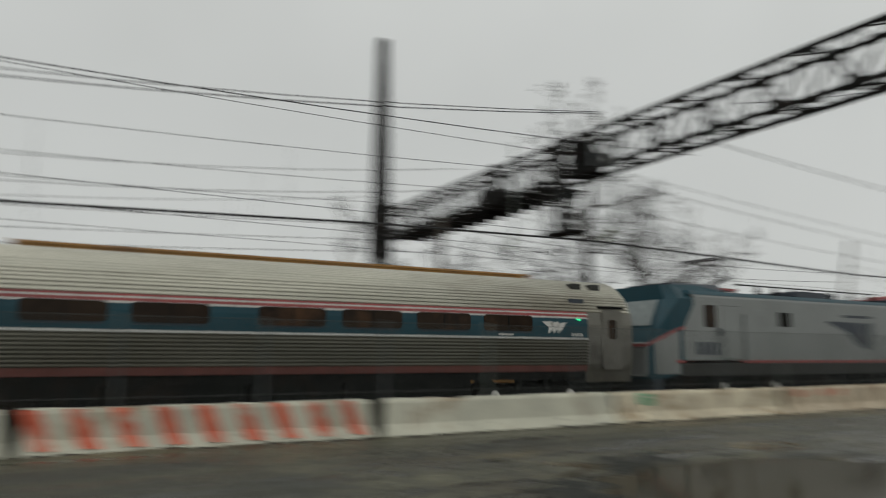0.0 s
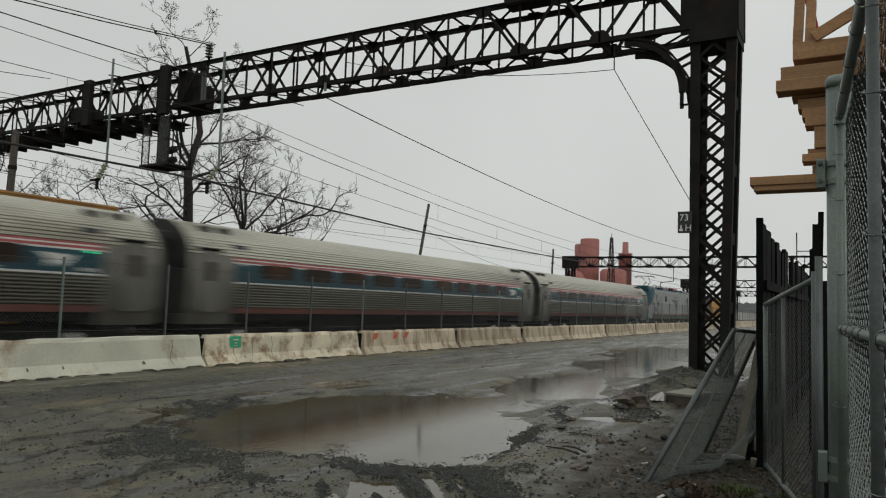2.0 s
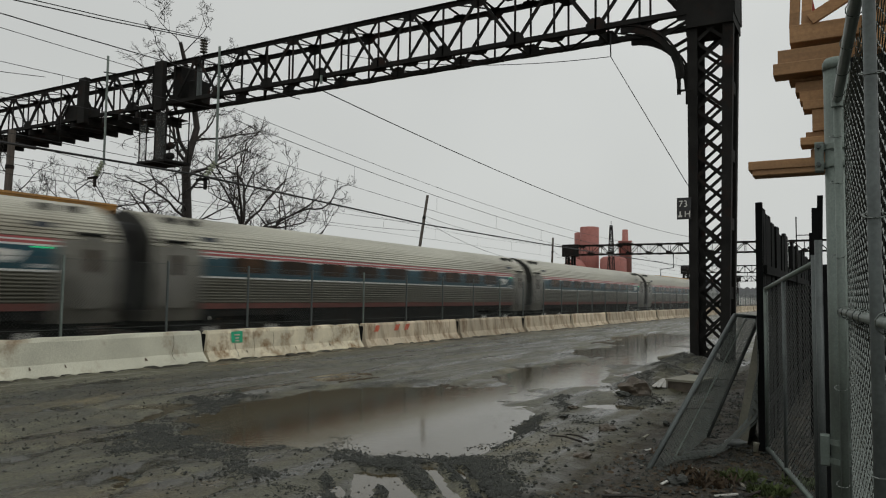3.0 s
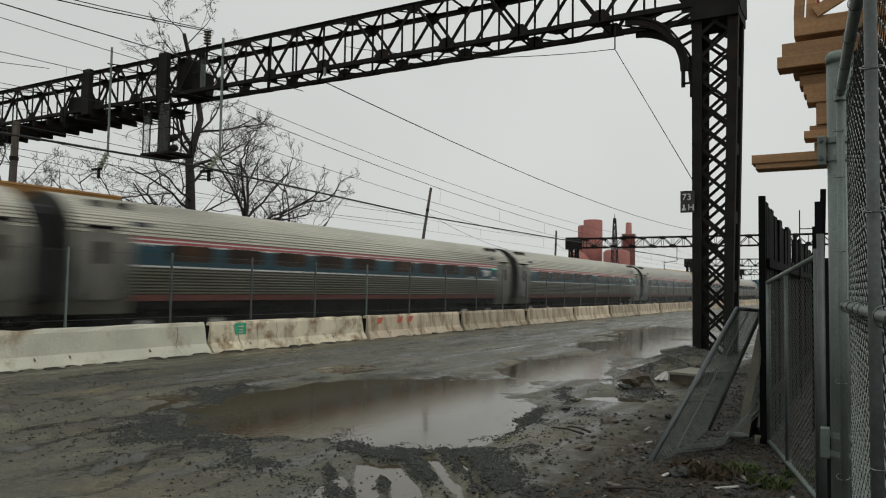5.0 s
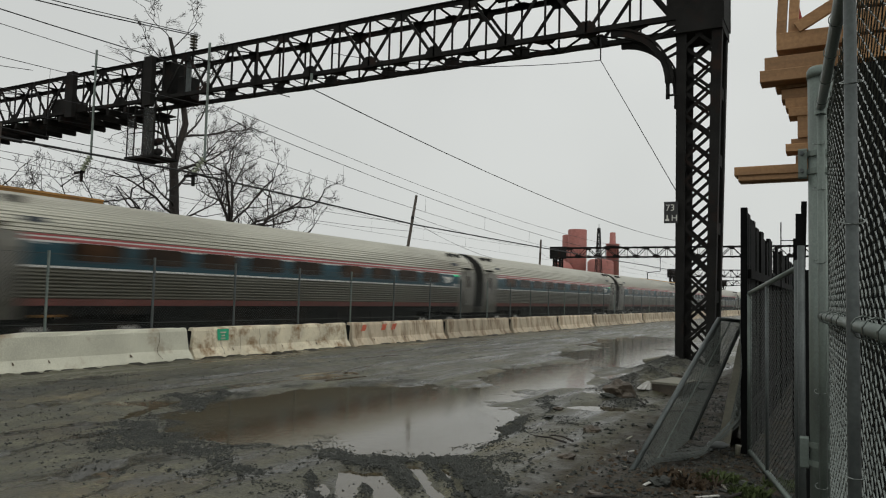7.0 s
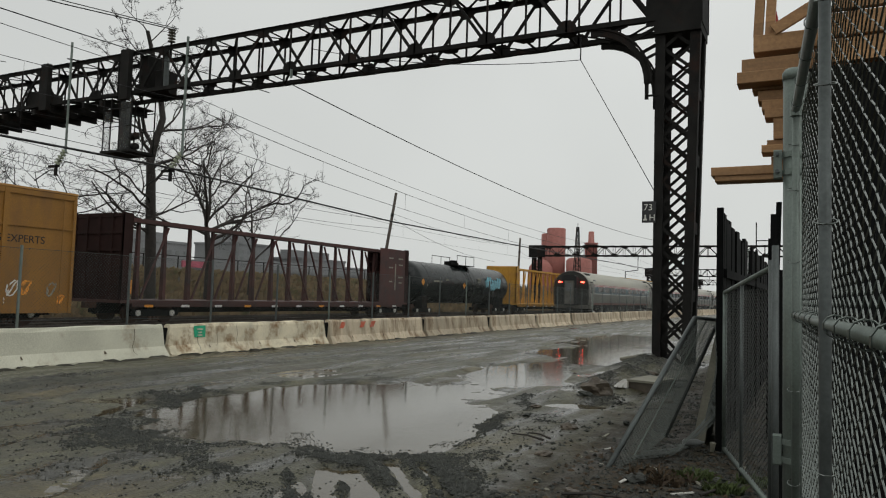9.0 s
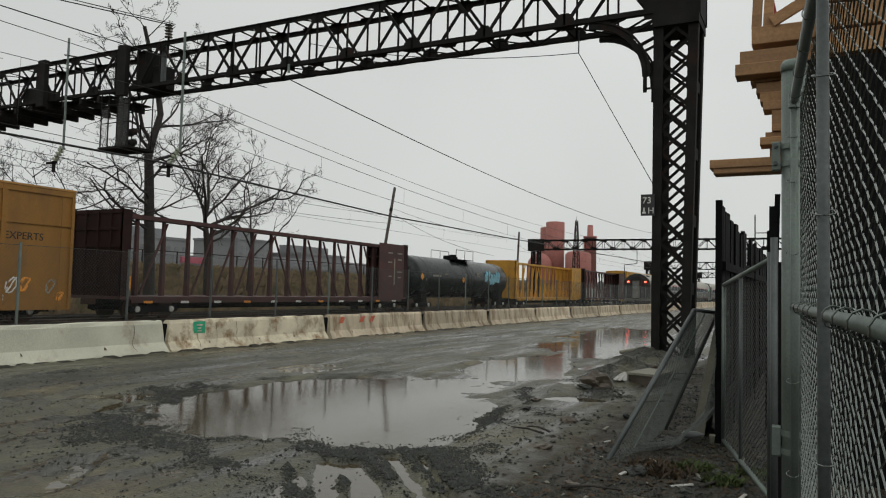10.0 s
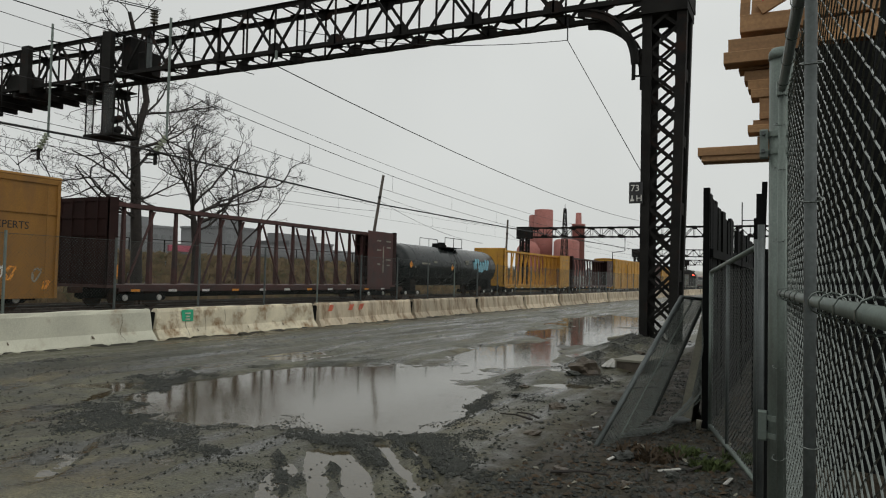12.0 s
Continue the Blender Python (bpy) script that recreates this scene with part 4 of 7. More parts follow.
def insulator(parent, top, bottom, discs=5, r=0.09, material=None):
    """A string of porcelain sheds."""
    top, bottom = Vector(top), Vector(bottom)
    ln = (bottom - top).length
    out = [(0, 0.02)]
    for k in range(discs):
        a = ln * (k + 0.2) / discs
        out += [(a, 0.03), (a + ln * 0.25 / discs, r), (a + ln * 0.45 / discs, r * 0.9), (a + ln * 0.5 / discs, 0.03)]
    out += [(ln, 0.02)]
    part("insulator", Shape().lathe(top, bottom - top, out, 10), material or PORCELAIN, parent, "ribbed porcelain insulator", True)


def build_gantry():
    g = thing("catenary_gantry", "black riveted steel lattice gantry spanning all the tracks", "gantry", "catenary gantries")
    cy = (GY0 + GY1) / 2
    before = set(bpy.data.meshes)
    lattice_column("leg", g, GX1, cy, 0.58, 0.0, 9.4, 1.0, 0.62)
    for me in set(bpy.data.meshes) - before:        # the track side is plumb, the yard side leans in towards the foot
        for v in me.vertices:
            v.co.x = GX1 - 0.58 + (v.co.x - GX1 + 0.58) * (1 - 0.18 * (1 - v.co.z / 9.4))
    s = Shape().box(GX1 - 0.86, GX1 + 0.66, GY0 - 0.04, GY0, 9.4, 11.5).box(GX1 - 0.86, GX1 + 0.66, GY1, GY1 + 0.04, 9.4, 11.5)
    s.box(GX1 + 0.60, GX1 + 0.64, GY0, GY1, 9.4, 11.5).box(GX1 - 0.62, GX1 + 0.62, GY0 - 0.06, GY1 + 0.06, 9.15, 9.4)
    part("head_plate", s, STEEL, g, "rusty plate at the head of the column")
    my = GY0 + 0.45
    lattice_column("leg", g, GX0, my, 0.52, 0.0, 12.0, 1.0, 0.7)
    lattice_column("mast", g, GX0, my, 0.48, 12.0, 24.3, 0.62, 0.62)
    s = Shape().box(GX0 - 0.6, GX0 + 0.6, my - 0.58, my - 0.54, 8.3, 12.1).box(GX0 - 0.6, GX0 + 0.6, my + 0.54, my + 0.58, 8.3, 12.1)
    s.box(GX0 + 0.54, GX0 + 0.58, my - 0.54, my + 0.54, 8.3, 12.0)
    part("head_plate", s, STEEL, g)
    truss(g, GX0 + 0.5, GX1 - 0.6, GY0, GY1, GZ0, GZ1, 2.6)
    # curved knee brackets at the near column
    for y in (GY0 + 0.05, GY1 - 0.05):
        cx, cz, r = GX1 - 2.45, GZ0 - 1.75, 1.62
        arc = [(cx + r * math.cos(a), y, cz + r * math.sin(a)) for a in np.linspace(0.0, math.pi / 2, 12)]

        def bow(ra, rb, w):
            ring = [(cx + ra * math.cos(a), cz + ra * math.sin(a)) for a in np.linspace(0.0, math.pi / 2, 12)]
            ring += [(cx + rb * math.cos(a), cz + rb * math.sin(a)) for a in np.linspace(math.pi / 2, 0.0, 12)]
            return Shape().prism(ring, y - w, y + w)

        kb = part("knee_bracket", bow(r - 0.07, r + 0.09, 0.05), STEEL, g, "curved riveted knee bracket")
        part("bracket_flange", bow(r + 0.10, r + 0.16, 0.09), STEEL, kb)
        for p, q, w, d in ((arc[6], (GX1 - 0.55, y, GZ0 - 0.15), 0.09, 0.06), (arc[3], (GX1 - 0.55, y, GZ0 - 0.9), 0.07, 0.05), (arc[9], (GX1 - 1.4, y, GZ0), 0.07, 0.05),
                           (arc[0], (arc[0][0], y, arc[0][2] - 0.45), 0.10, 0.05), ((arc[0][0], y, arc[0][2] - 0.35), (GX1 - 0.5, y, arc[0][2] - 0.35), 0.05, 0.05)):
            part("bracket_strut", Shape().beam(p, q, w, d, (0, 1, 0)), STEEL, kb)
    # catwalk under the far half, with stepped brackets
    for k in range(15):
        x = -42.6 + k * 1.12
        part("catwalk_bracket", Shape().beam((x, GY0 - 0.1, GZ0 - 0.22), (x, GY1 + 1.0, GZ0 - 0.22), 0.16, 0.24), STEEL, g)
    part("catwalk", Shape().box(-43.2, -26.4, GY1 + 0.15, GY1 + 0.95, GZ0 - 0.10, GZ0 - 0.05).box(-43.2, -26.4, GY0 + 0.1, GY0 + 0.5, GZ0 - 0.1, GZ0 - 0.06), STEEL, g)
    # plates and cabinets bolted to the truss
    for x, w in ((-25.35, 0.50), (-30.5, 0.48)):
        part("cover_plate", Shape().box(x - w / 2, x + w / 2, GY0 - 0.30, GY0 - 0.08, GZ0 - 0.25, GZ1 + 0.05), STEEL, g, "tall dark grey steel cover")
    part("signal_cabinet", Shape().box(-24.95, -24.55, GY0 + 0.2, GY1 - 0.2, GZ0 + 0.05, GZ1 - 0.1, 0.05), STEEL, g, "dark cabinet inside the truss")
    part("signal_cabinet", Shape().box(-24.2, -23.75, GY0 + 0.3, GY1 - 0.2, GZ0 + 0.05, GZ0 + 1.0, 0.05), STEEL, g)
    part("ladder_cage", Shape().box(-23.6, -23.3, GY0 + 0.1, GY0 + 0.2, GZ0, GZ1 + 0.1), GALV_DARK, g)
    part("relay_box", Shape().box(-32.3, -31.2, GY0 + 0.1, GY1 - 0.1, GZ0 + 0.05, GZ0 + 0.8, 0.04), STEEL, g)
    part("signal_back", Shape().box(-9.7, -7.6, GY0 - 0.2, GY0 + 0.5, GZ1 - 0.15, GZ1 + 0.55, 0.06), STEEL, g, "dark box on the top chord")
    # insulator on the top chord
    part("insulator_stem", Shape().tube([(-23.15, GY0 + 0.1, GZ1 - 0.6), (-23.15, GY0 + 0.1, GZ1 + 0.2)], 0.04, 8), STEEL, g)
    insulator(g, (-23.15, GY0 + 0.1, GZ1 + 0.75), (-23.15, GY0 + 0.1, GZ1 + 0.15), 5, 0.16)
    # signal cage below
    c = thing("signal_cage", "black wire-mesh signal cage hanging under the gantry", "signal cage")
    fl = Shape().box(-26.8, -25.0, GY0 - 0.1, GY0 + 1.2, 7.16, 7.26)
    part("platform", fl, STEEL, c)
    for y in (GY0 - 0.05, GY0 + 1.15):
        fr = Shape()
        for x in (-26.72, -26.28, -25.75, -25.08):
            fr.tube([(x, y, 7.2), (x, y, 9.5)], 0.028, 6)
        for z in (8.25, 9.0):
            fr.tube([(-26.72, y, z), (-25.08, y, z)], 0.02, 6)
        part("cage_frame", fr, STEEL, c)
    part("signal_head", Shape().box(-26.2, -25.8, GY0 + 0.3, GY0 + 0.6, 7.3, 9.4, 0.05), STEEL, c, "tall dark signal head")
    part("cage_mesh", Shape().add([(-26.7, GY0 - 0.05, 7.25), (-26.3, GY0 - 0.05, 7.25), (-26.3, GY0 - 0.05, 8.9), (-26.7, GY0 - 0.05, 8.9)], [(0, 1, 2, 3)]), VEIL, c)
    part("cage_mesh", Shape().add([(-25.75, GY0 - 0.05, 7.25), (-25.1, GY0 - 0.05, 7.25), (-25.1, GY0 - 0.05, 9.4), (-25.75, GY0 - 0.05, 9.4)], [(0, 1, 2, 3)]), VEIL, c)
    for z in (7.45, 7.9):
        part("lamp_hood", Shape().lathe((-25.75, GY0 + 0.5, z), (1, -0.25, 0), [(0, 0.12), (0.1, 0.16), (0.6, 0.15), (0.65, 0.02)], 10), STEEL, c)
    # hanging tubes that carry the wires
    for x, zt, zb in ((-28.97, 12.2, 7.3), (-22.0, 11.5, 6.75), (-16.8, 9.6, 9.3)):
        h = thing("wire_hanger", "grey tube with porcelain insulator hanging from the gantry", "wire hanger", "wire hangers")
        part("tube", Shape().tube([(x, GY0 - 0.12, zt), (x, GY0 - 0.12, zb)], 0.05, 8), GALV, h)
        if zb > 9:
            continue
        part("cross_arm", Shape().tube([(x - 0.25, GY0 - 0.12, zt - 0.7), (x + 0.6, GY0 - 0.12, zt - 0.9)], 0.03, 6), STEEL, h)
        insulator(h, (x, GY0 - 0.12, zb + 0.15), (x - 0.55, GY0 - 0.12, zb - 0.45), 5, 0.14, PORCELAIN_GREEN)
        part("clamp", Shape().box(x - 1.05, x - 0.4, GY0 - 0.17, GY0 - 0.07, zb - 0.58, zb - 0.48).box(x - 0.62, x - 0.52, GY0 - 0.17, GY0 - 0.07, zb - 0.95, zb - 0.45), STEEL, h)
        part("registration_arm", Shape().tube([(x - 0.6, GY0 - 0.12, zb - 0.75), (x - 1.0, GY0 - 0.12, zb - 0.68), (x - 2.0, GY0 - 0.12, zb - 1.1)], 0.025, 6), WIRE, h)
    # small black sign on the near column
    sg = thing("column_sign", "small black sign with white characters on the column", "sign")
    part("plate", Shape().box(-4.33, -3.96, GY0 - 0.10, GY0 - 0.075, 3.86, 4.45), SIGN_BLACK, sg)
    lettering("lettering", "73", 0.25, MARK_WHITE, sg, pose(-4.29, GY0 - 0.105, 4.20, 90, 0, 0))
    lettering("lettering", "H", 0.24, MARK_WHITE, sg, pose(-4.14, GY0 - 0.105, 3.92, 90, 0, 0))
    part("worn_character", Shape().box(-4.29, -4.19, GY0 - 0.108, GY0 - 0.102, 3.92, 3.97).box(-4.26, -4.22, GY0 - 0.108, GY0 - 0.102, 3.97, 4.08), MARK_WHITE, sg)


build_gantry()


def far_gantry(y, x0, x1, z0, z1):
    g = thing("catenary_gantry", "distant dark steel lattice gantry over the tracks", "gantry", "catenary gantries")
    truss(g, x0, x1, y, y + 1.2, z0, z1, 2.6, 0.14, 0.07)
    lattice_column("leg", g, x0 - 0.3, y + 0.6, 0.55, 0.0, z1, 1.0, 0.8)
    lattice_column("leg", g, x1 + 0.5, y + 0.6, 0.6, 0.0, z1, 1.0, 0.7)
    part("signal_cabinet", Shape().box(x0 - 1.2, x0 + 1.1, y - 0.3, y - 0.02, z0 - 0.2, z1 + 0.1, 0.05), STEEL, g, "dark plate at the end of the truss")
    part("drop_tube", Shape().tube([(-20.6, y, z0), (-20.6, y, z0 - 1.8), (-22.2, y, z0 - 2.0), (-22.2, y, z0 - 3.2)], 0.06, 6), STEEL, g)
    part("drop_tube", Shape().tube([(-16.2, y, z0), (-16.2, y, z0 - 0.9)], 0.06, 6), STEEL, g)


far_gantry(95.0, -34.2, -0.5, 7.42, 8.78)
far_gantry(165.0, -33.0, -1.5, 7.3, 8.9)
far_gantry(240.0, -33.0, -1.5, 7.3, 8.9)


# ---------------------------------------------------------------- overhead wires
def sag(p, q, drop, n=14):
    p, q = Vector(p), Vector(q)
    return [p.lerp(q, t) - Vector((0, 0, 4 * drop * t * (1 - t))) for t in np.linspace(0, 1, n)]


def wire(p, q, drop, r=0.012, name="overhead_wire"):
    return solid(name, Shape().tube(sag(p, q, drop), r, 5), WIRE, "thin dark overhead railway wire", "wire", "overhead wires")


def catenary(x, y0, y1, zm, zc, drop, r=0.011, every=7.0):
    """A messenger and a contact wire with droppers between two gantries."""
    c = thing("catenary", "dark catenary wires with droppers above the tracks", "catenary", "overhead wires")
    top = sag((x, y0, zm), (x, y1, zm), drop)
    part("messenger_wire", Shape().tube(top, r, 5), WIRE, c)
    part("contact_wire", Shape().tube([(x, y0, zc), (x, y1, zc)], r, 5), WIRE, c)
    n = int(abs(y1 - y0) / every)
    for k in range(1, n):
        t = k / n
        z = zm - 4 * drop * t * (1 - t)
        part("dropper", Shape().tube([(x, y0 + (y1 - y0) * t, zc), (x, y0 + (y1 - y0) * t, z)], r * 0.5, 4), WIRE, c)


# contact wire of the near track, thick and low
solid("contact_wire", Shape().tube([(-18.15, -40, 4.9), (-18.15, -1, 4.95), (-18.15, 8, 5.28), (-18.15, 16, 5.42), (-18.15, 22, 5.3), (-18.15, 30, 5.12), (-18.15, 47, 5.2), (-18.15, 95, 5.6), (-18.15, 165, 5.7), (-18.15, 240, 5.7)], 0.034, 6),
      WIRE, "thick black contact wire above the passenger train", "wire", "overhead wires")
wire((-18.15, 20.8, 9.72), (-18.15, 95, 9.4), 0.95, 0.022)
wire((-18.15, 20.8, 9.0), (-18.15, -40, 9.0), 0.9, 0.016)
for x in TRACKS[1:]:
    catenary(x, -50.0, 21.0, 9.0, 6.4, 1.2)
    catenary(x, 95.6, 165.4, 7.6, 6.2, 0.8)
wire((-22.0, 21.2, 9.2), (-22.0, 95.4, 8.4), 1.2, 0.012)
wire((-22.0, 21.2, 8.75), (-22.0, 95.4, 7.4), 1.15, 0.015)
solid("contact_wire", Shape().tube(sag((-22.0, 21.2, 7.6), (-22.0, 95.4, 6.4), 0.9), 0.012, 5), WIRE, "thin dark contact wire over the second track", "wire", "overhead wires")
for k in range(1, 9):
    t = k / 9
    za = 8.75 - 1.35 * t - 4.6 * t * (1 - t)
    zb = 7.6 - 1.2 * t - 3.6 * t * (1 - t)
    solid("dropper", Shape().tube([(-22.0, 21.2 + 74.2 * t, zb), (-22.0, 21.2 + 74.2 * t, za)], 0.007, 4), WIRE, "thin vertical dropper wire between two overhead wires", "wire", "overhead wires")
catenary(-29.8, 21.2, 95.4, 8.6, 6.2, 1.6, 0.009)
wire((-23.0, 20.6, 12.0), (-22.9, -40, 9.5), 1.9, 0.022)
wire((-22.8, 20.6, 12.0), (-22.4, -40, 9.3), 1.7, 0.018)
wire((-26.0, 20.6, 11.0), (-30.0, -40, 13.5), 0.6, 0.014)
wire((-34.0, 20.6, 12.0), (-34.0, -40, 12.0), 2.4, 0.016)
wire((-34.0, 20.6, 10.8), (-34.0, -40, 10.5), 2.2, 0.016)
wire((-44.0, 21.0, 12.4), (-44.0, -40, 10.5), 1.9, 0.016)
# span wire under the near end of the truss and the stay down to the column
wire((-6.28, 20.8, 8.80), (-16.2, 20.8, 10.4), 0.32, 0.012)
wire((-6.28, 20.8, 9.5), (-6.28, 20.8, 8.80), 0.0, 0.02)
wire((-6.28, 20.8, 8.80), (-4.05, 20.8, 4.73), 0.0, 0.011)


def leaning_pole(x, y, top, lean_y, lean_x, r=0.14):
    p = thing("utility_pole", "weathered leaning wooden pole behind the freight cars", "pole", "wooden poles", pose(x, y, 0))
    part("shaft", Shape().tube([(0, 0, -0.3), (lean_x, lean_y, top)], r, 10, r * 0.75), POLE_WOOD, p)
    part("pole_band", Shape().tube([(lean_x * 0.8, lean_y * 0.8, top * 0.8), (lean_x * 0.82, lean_y * 0.82, top * 0.82)], r * 0.95, 10), STEEL, p)


leaning_pole(-30.0, 47.3, 9.7, 2.6, 0.0)
leaning_pole(-30.0, 76.6, 8.35, 0.8, 0.0)
leaning_pole(-33.0, 18.4, 8.9, 0.2, 0.0, 0.2)
for a, b in (((-30.0, 49.6, 8.0), (-30.0, 77.2, 7.6)), ((-30.0, 49.6, 6.8), (-33, 18.5, 7.4)), ((-30.0, 49.6, 7.4), (-33, 18.5, 8.4)), ((-30.0, 77.2, 7.0), (-34, 95, 7.4)),
             ((-30.0, 49.6, 7.6), (-26.5, 62.0, 4.9)), ((-33.0, 18.5, 8.3), (-34.0, -40, 7.4)), ((-33.0, 18.5, 7.6), (-33.0, -40, 6.0)), ((-33.0, 18.5, 7.0), (-32.0, -40, 5.2))):
    wire(a, b, 0.5, 0.014)


# ---------------------------------------------------------------- passenger train
CAR_X, CAR_PITCH, SPEED = -18.15, 26.35, 25.12
CAR_LEN = 25.35
PROFILE = [(1.22, 1.44), (1.40, 1.485), (2.0, 1.525), (2.6, 1.525), (2.95, 1.49), (3.2, 1.41), (3.45, 1.25), (3.67, 1.01), (3.85, 0.71), (3.96, 0.40), (4.01, 0.0)]


def side_at(z):
    for (z0, x0), (z1, x1) in zip(PROFILE, PROFILE[1:]):
        if z <= z1:
            return x0 + (x1 - x0) * (z - z0) / (z1 - z0)
    return 0.0


def skin(s, z0, z1, y0, y1, pitch=0.0, depth=0.0, proud=0.0, side=0):
    """A strip of the car's side between two heights, fluted lengthwise if a pitch is given."""
    n = max(1, int((z1 - z0) / (pitch / 4))) if pitch else max(1, int((z1 - z0) / 0.12))
    pts = []
    for k in range(n + 1):
        z = z0 + (z1 - z0) * k / n
        o = proud + (depth if pitch and k % 4 in (1, 2) else 0.0)
        pts.append((side_at(z) + o, z))
    for sg in ((side,) if side else (1, -1)):
        v = [(sg * x, y, z) for y in (y0, y1) for x, z in pts]
        m = len(pts)
        s.add(v, [(i, i + 1, m + i + 1, m + i) for i in range(m - 1)])
    return s


def fluted_roof(s, y0, y1):
    """The roof from shoulder to shoulder with lengthwise ridges."""
    path = []
    dense = []
    for (z0, x0), (z1, x1) in zip(PROFILE[4:], PROFILE[5:]):
        for k in range(12):
            dense.append((x0 + (x1 - x0) * k / 12, z0 + (z1 - z0) * k / 12))
    dense.append((0.0, 4.01))
    full = dense + [(-x, z) for x, z in dense[-2::-1]]
    ln, step = 0.0, 0.0
    for (xa, za), (xb, zb) in zip(full, full[1:]):
        ln += math.hypot(xb - xa, zb - za)
    k = 0
    acc = 0.0
    for (xa, za), (xb, zb) in zip(full, full[1:]):
        d = math.hypot(xb - xa, zb - za)
        while acc <= d:
            t = acc / d
            nx, nz = (zb - za) / d, -(xb - xa) / d
            if nz < 0:
                nx, nz = -nx, -nz
            o = 0.019 if k % 4 in (1, 2) else 0.0
            path.append((xa + (xb - xa) * t + nx * o, za + (zb - za) * t + nz * o))
            acc += 0.025
            k += 1
        acc -= d
    m = len(path)
    s.add([(x, y, z) for y in (y0, y1) for x, z in path], [(i, i + 1, m + i + 1, m + i) for i in range(m - 1)])
    return s


def rounded(y0, y1, z0, z1, r):
    return [(y0 + r, z0), (y1 - r, z0), (y1 - r * 0.3, z0 + r * 0.3), (y1, z0 + r), (y1, z1 - r), (y1 - r * 0.3, z1 - r * 0.3), (y1 - r, z1), (y0 + r, z1), (y0 + r * 0.3, z1 - r * 0.3), (y0, z1 - r), (y0, z0 + r), (y0 + r * 0.3, z0 + r * 0.3)]


def bogie(parent, y, wheel_r=0.46):
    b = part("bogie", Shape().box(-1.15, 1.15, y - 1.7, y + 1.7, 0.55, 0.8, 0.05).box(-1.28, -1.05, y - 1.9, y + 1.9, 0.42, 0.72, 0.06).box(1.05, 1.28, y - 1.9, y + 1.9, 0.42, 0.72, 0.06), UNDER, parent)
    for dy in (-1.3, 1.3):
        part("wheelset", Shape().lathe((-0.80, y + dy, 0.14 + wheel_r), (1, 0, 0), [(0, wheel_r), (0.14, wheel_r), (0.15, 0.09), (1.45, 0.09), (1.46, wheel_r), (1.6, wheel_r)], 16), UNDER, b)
        for sx in (-1, 1):
            part("bearing_cap", Shape().lathe((sx * 1.27, y + dy, 0.14 + wheel_r), (sx, 0, 0), [(0, 0.14), (0.06, 0.13), (0.08, 0.05)], 10), UNDER_PALE, b)
        part("spring", Shape().lathe((1.20, y + dy * 0.35, 0.7), (0, 0, 1), [(0, 0.10), (0.1, 0.12), (0.2, 0.10), (0.3, 0.12), (0.38, 0.1)], 8), UNDER, b)
    return b


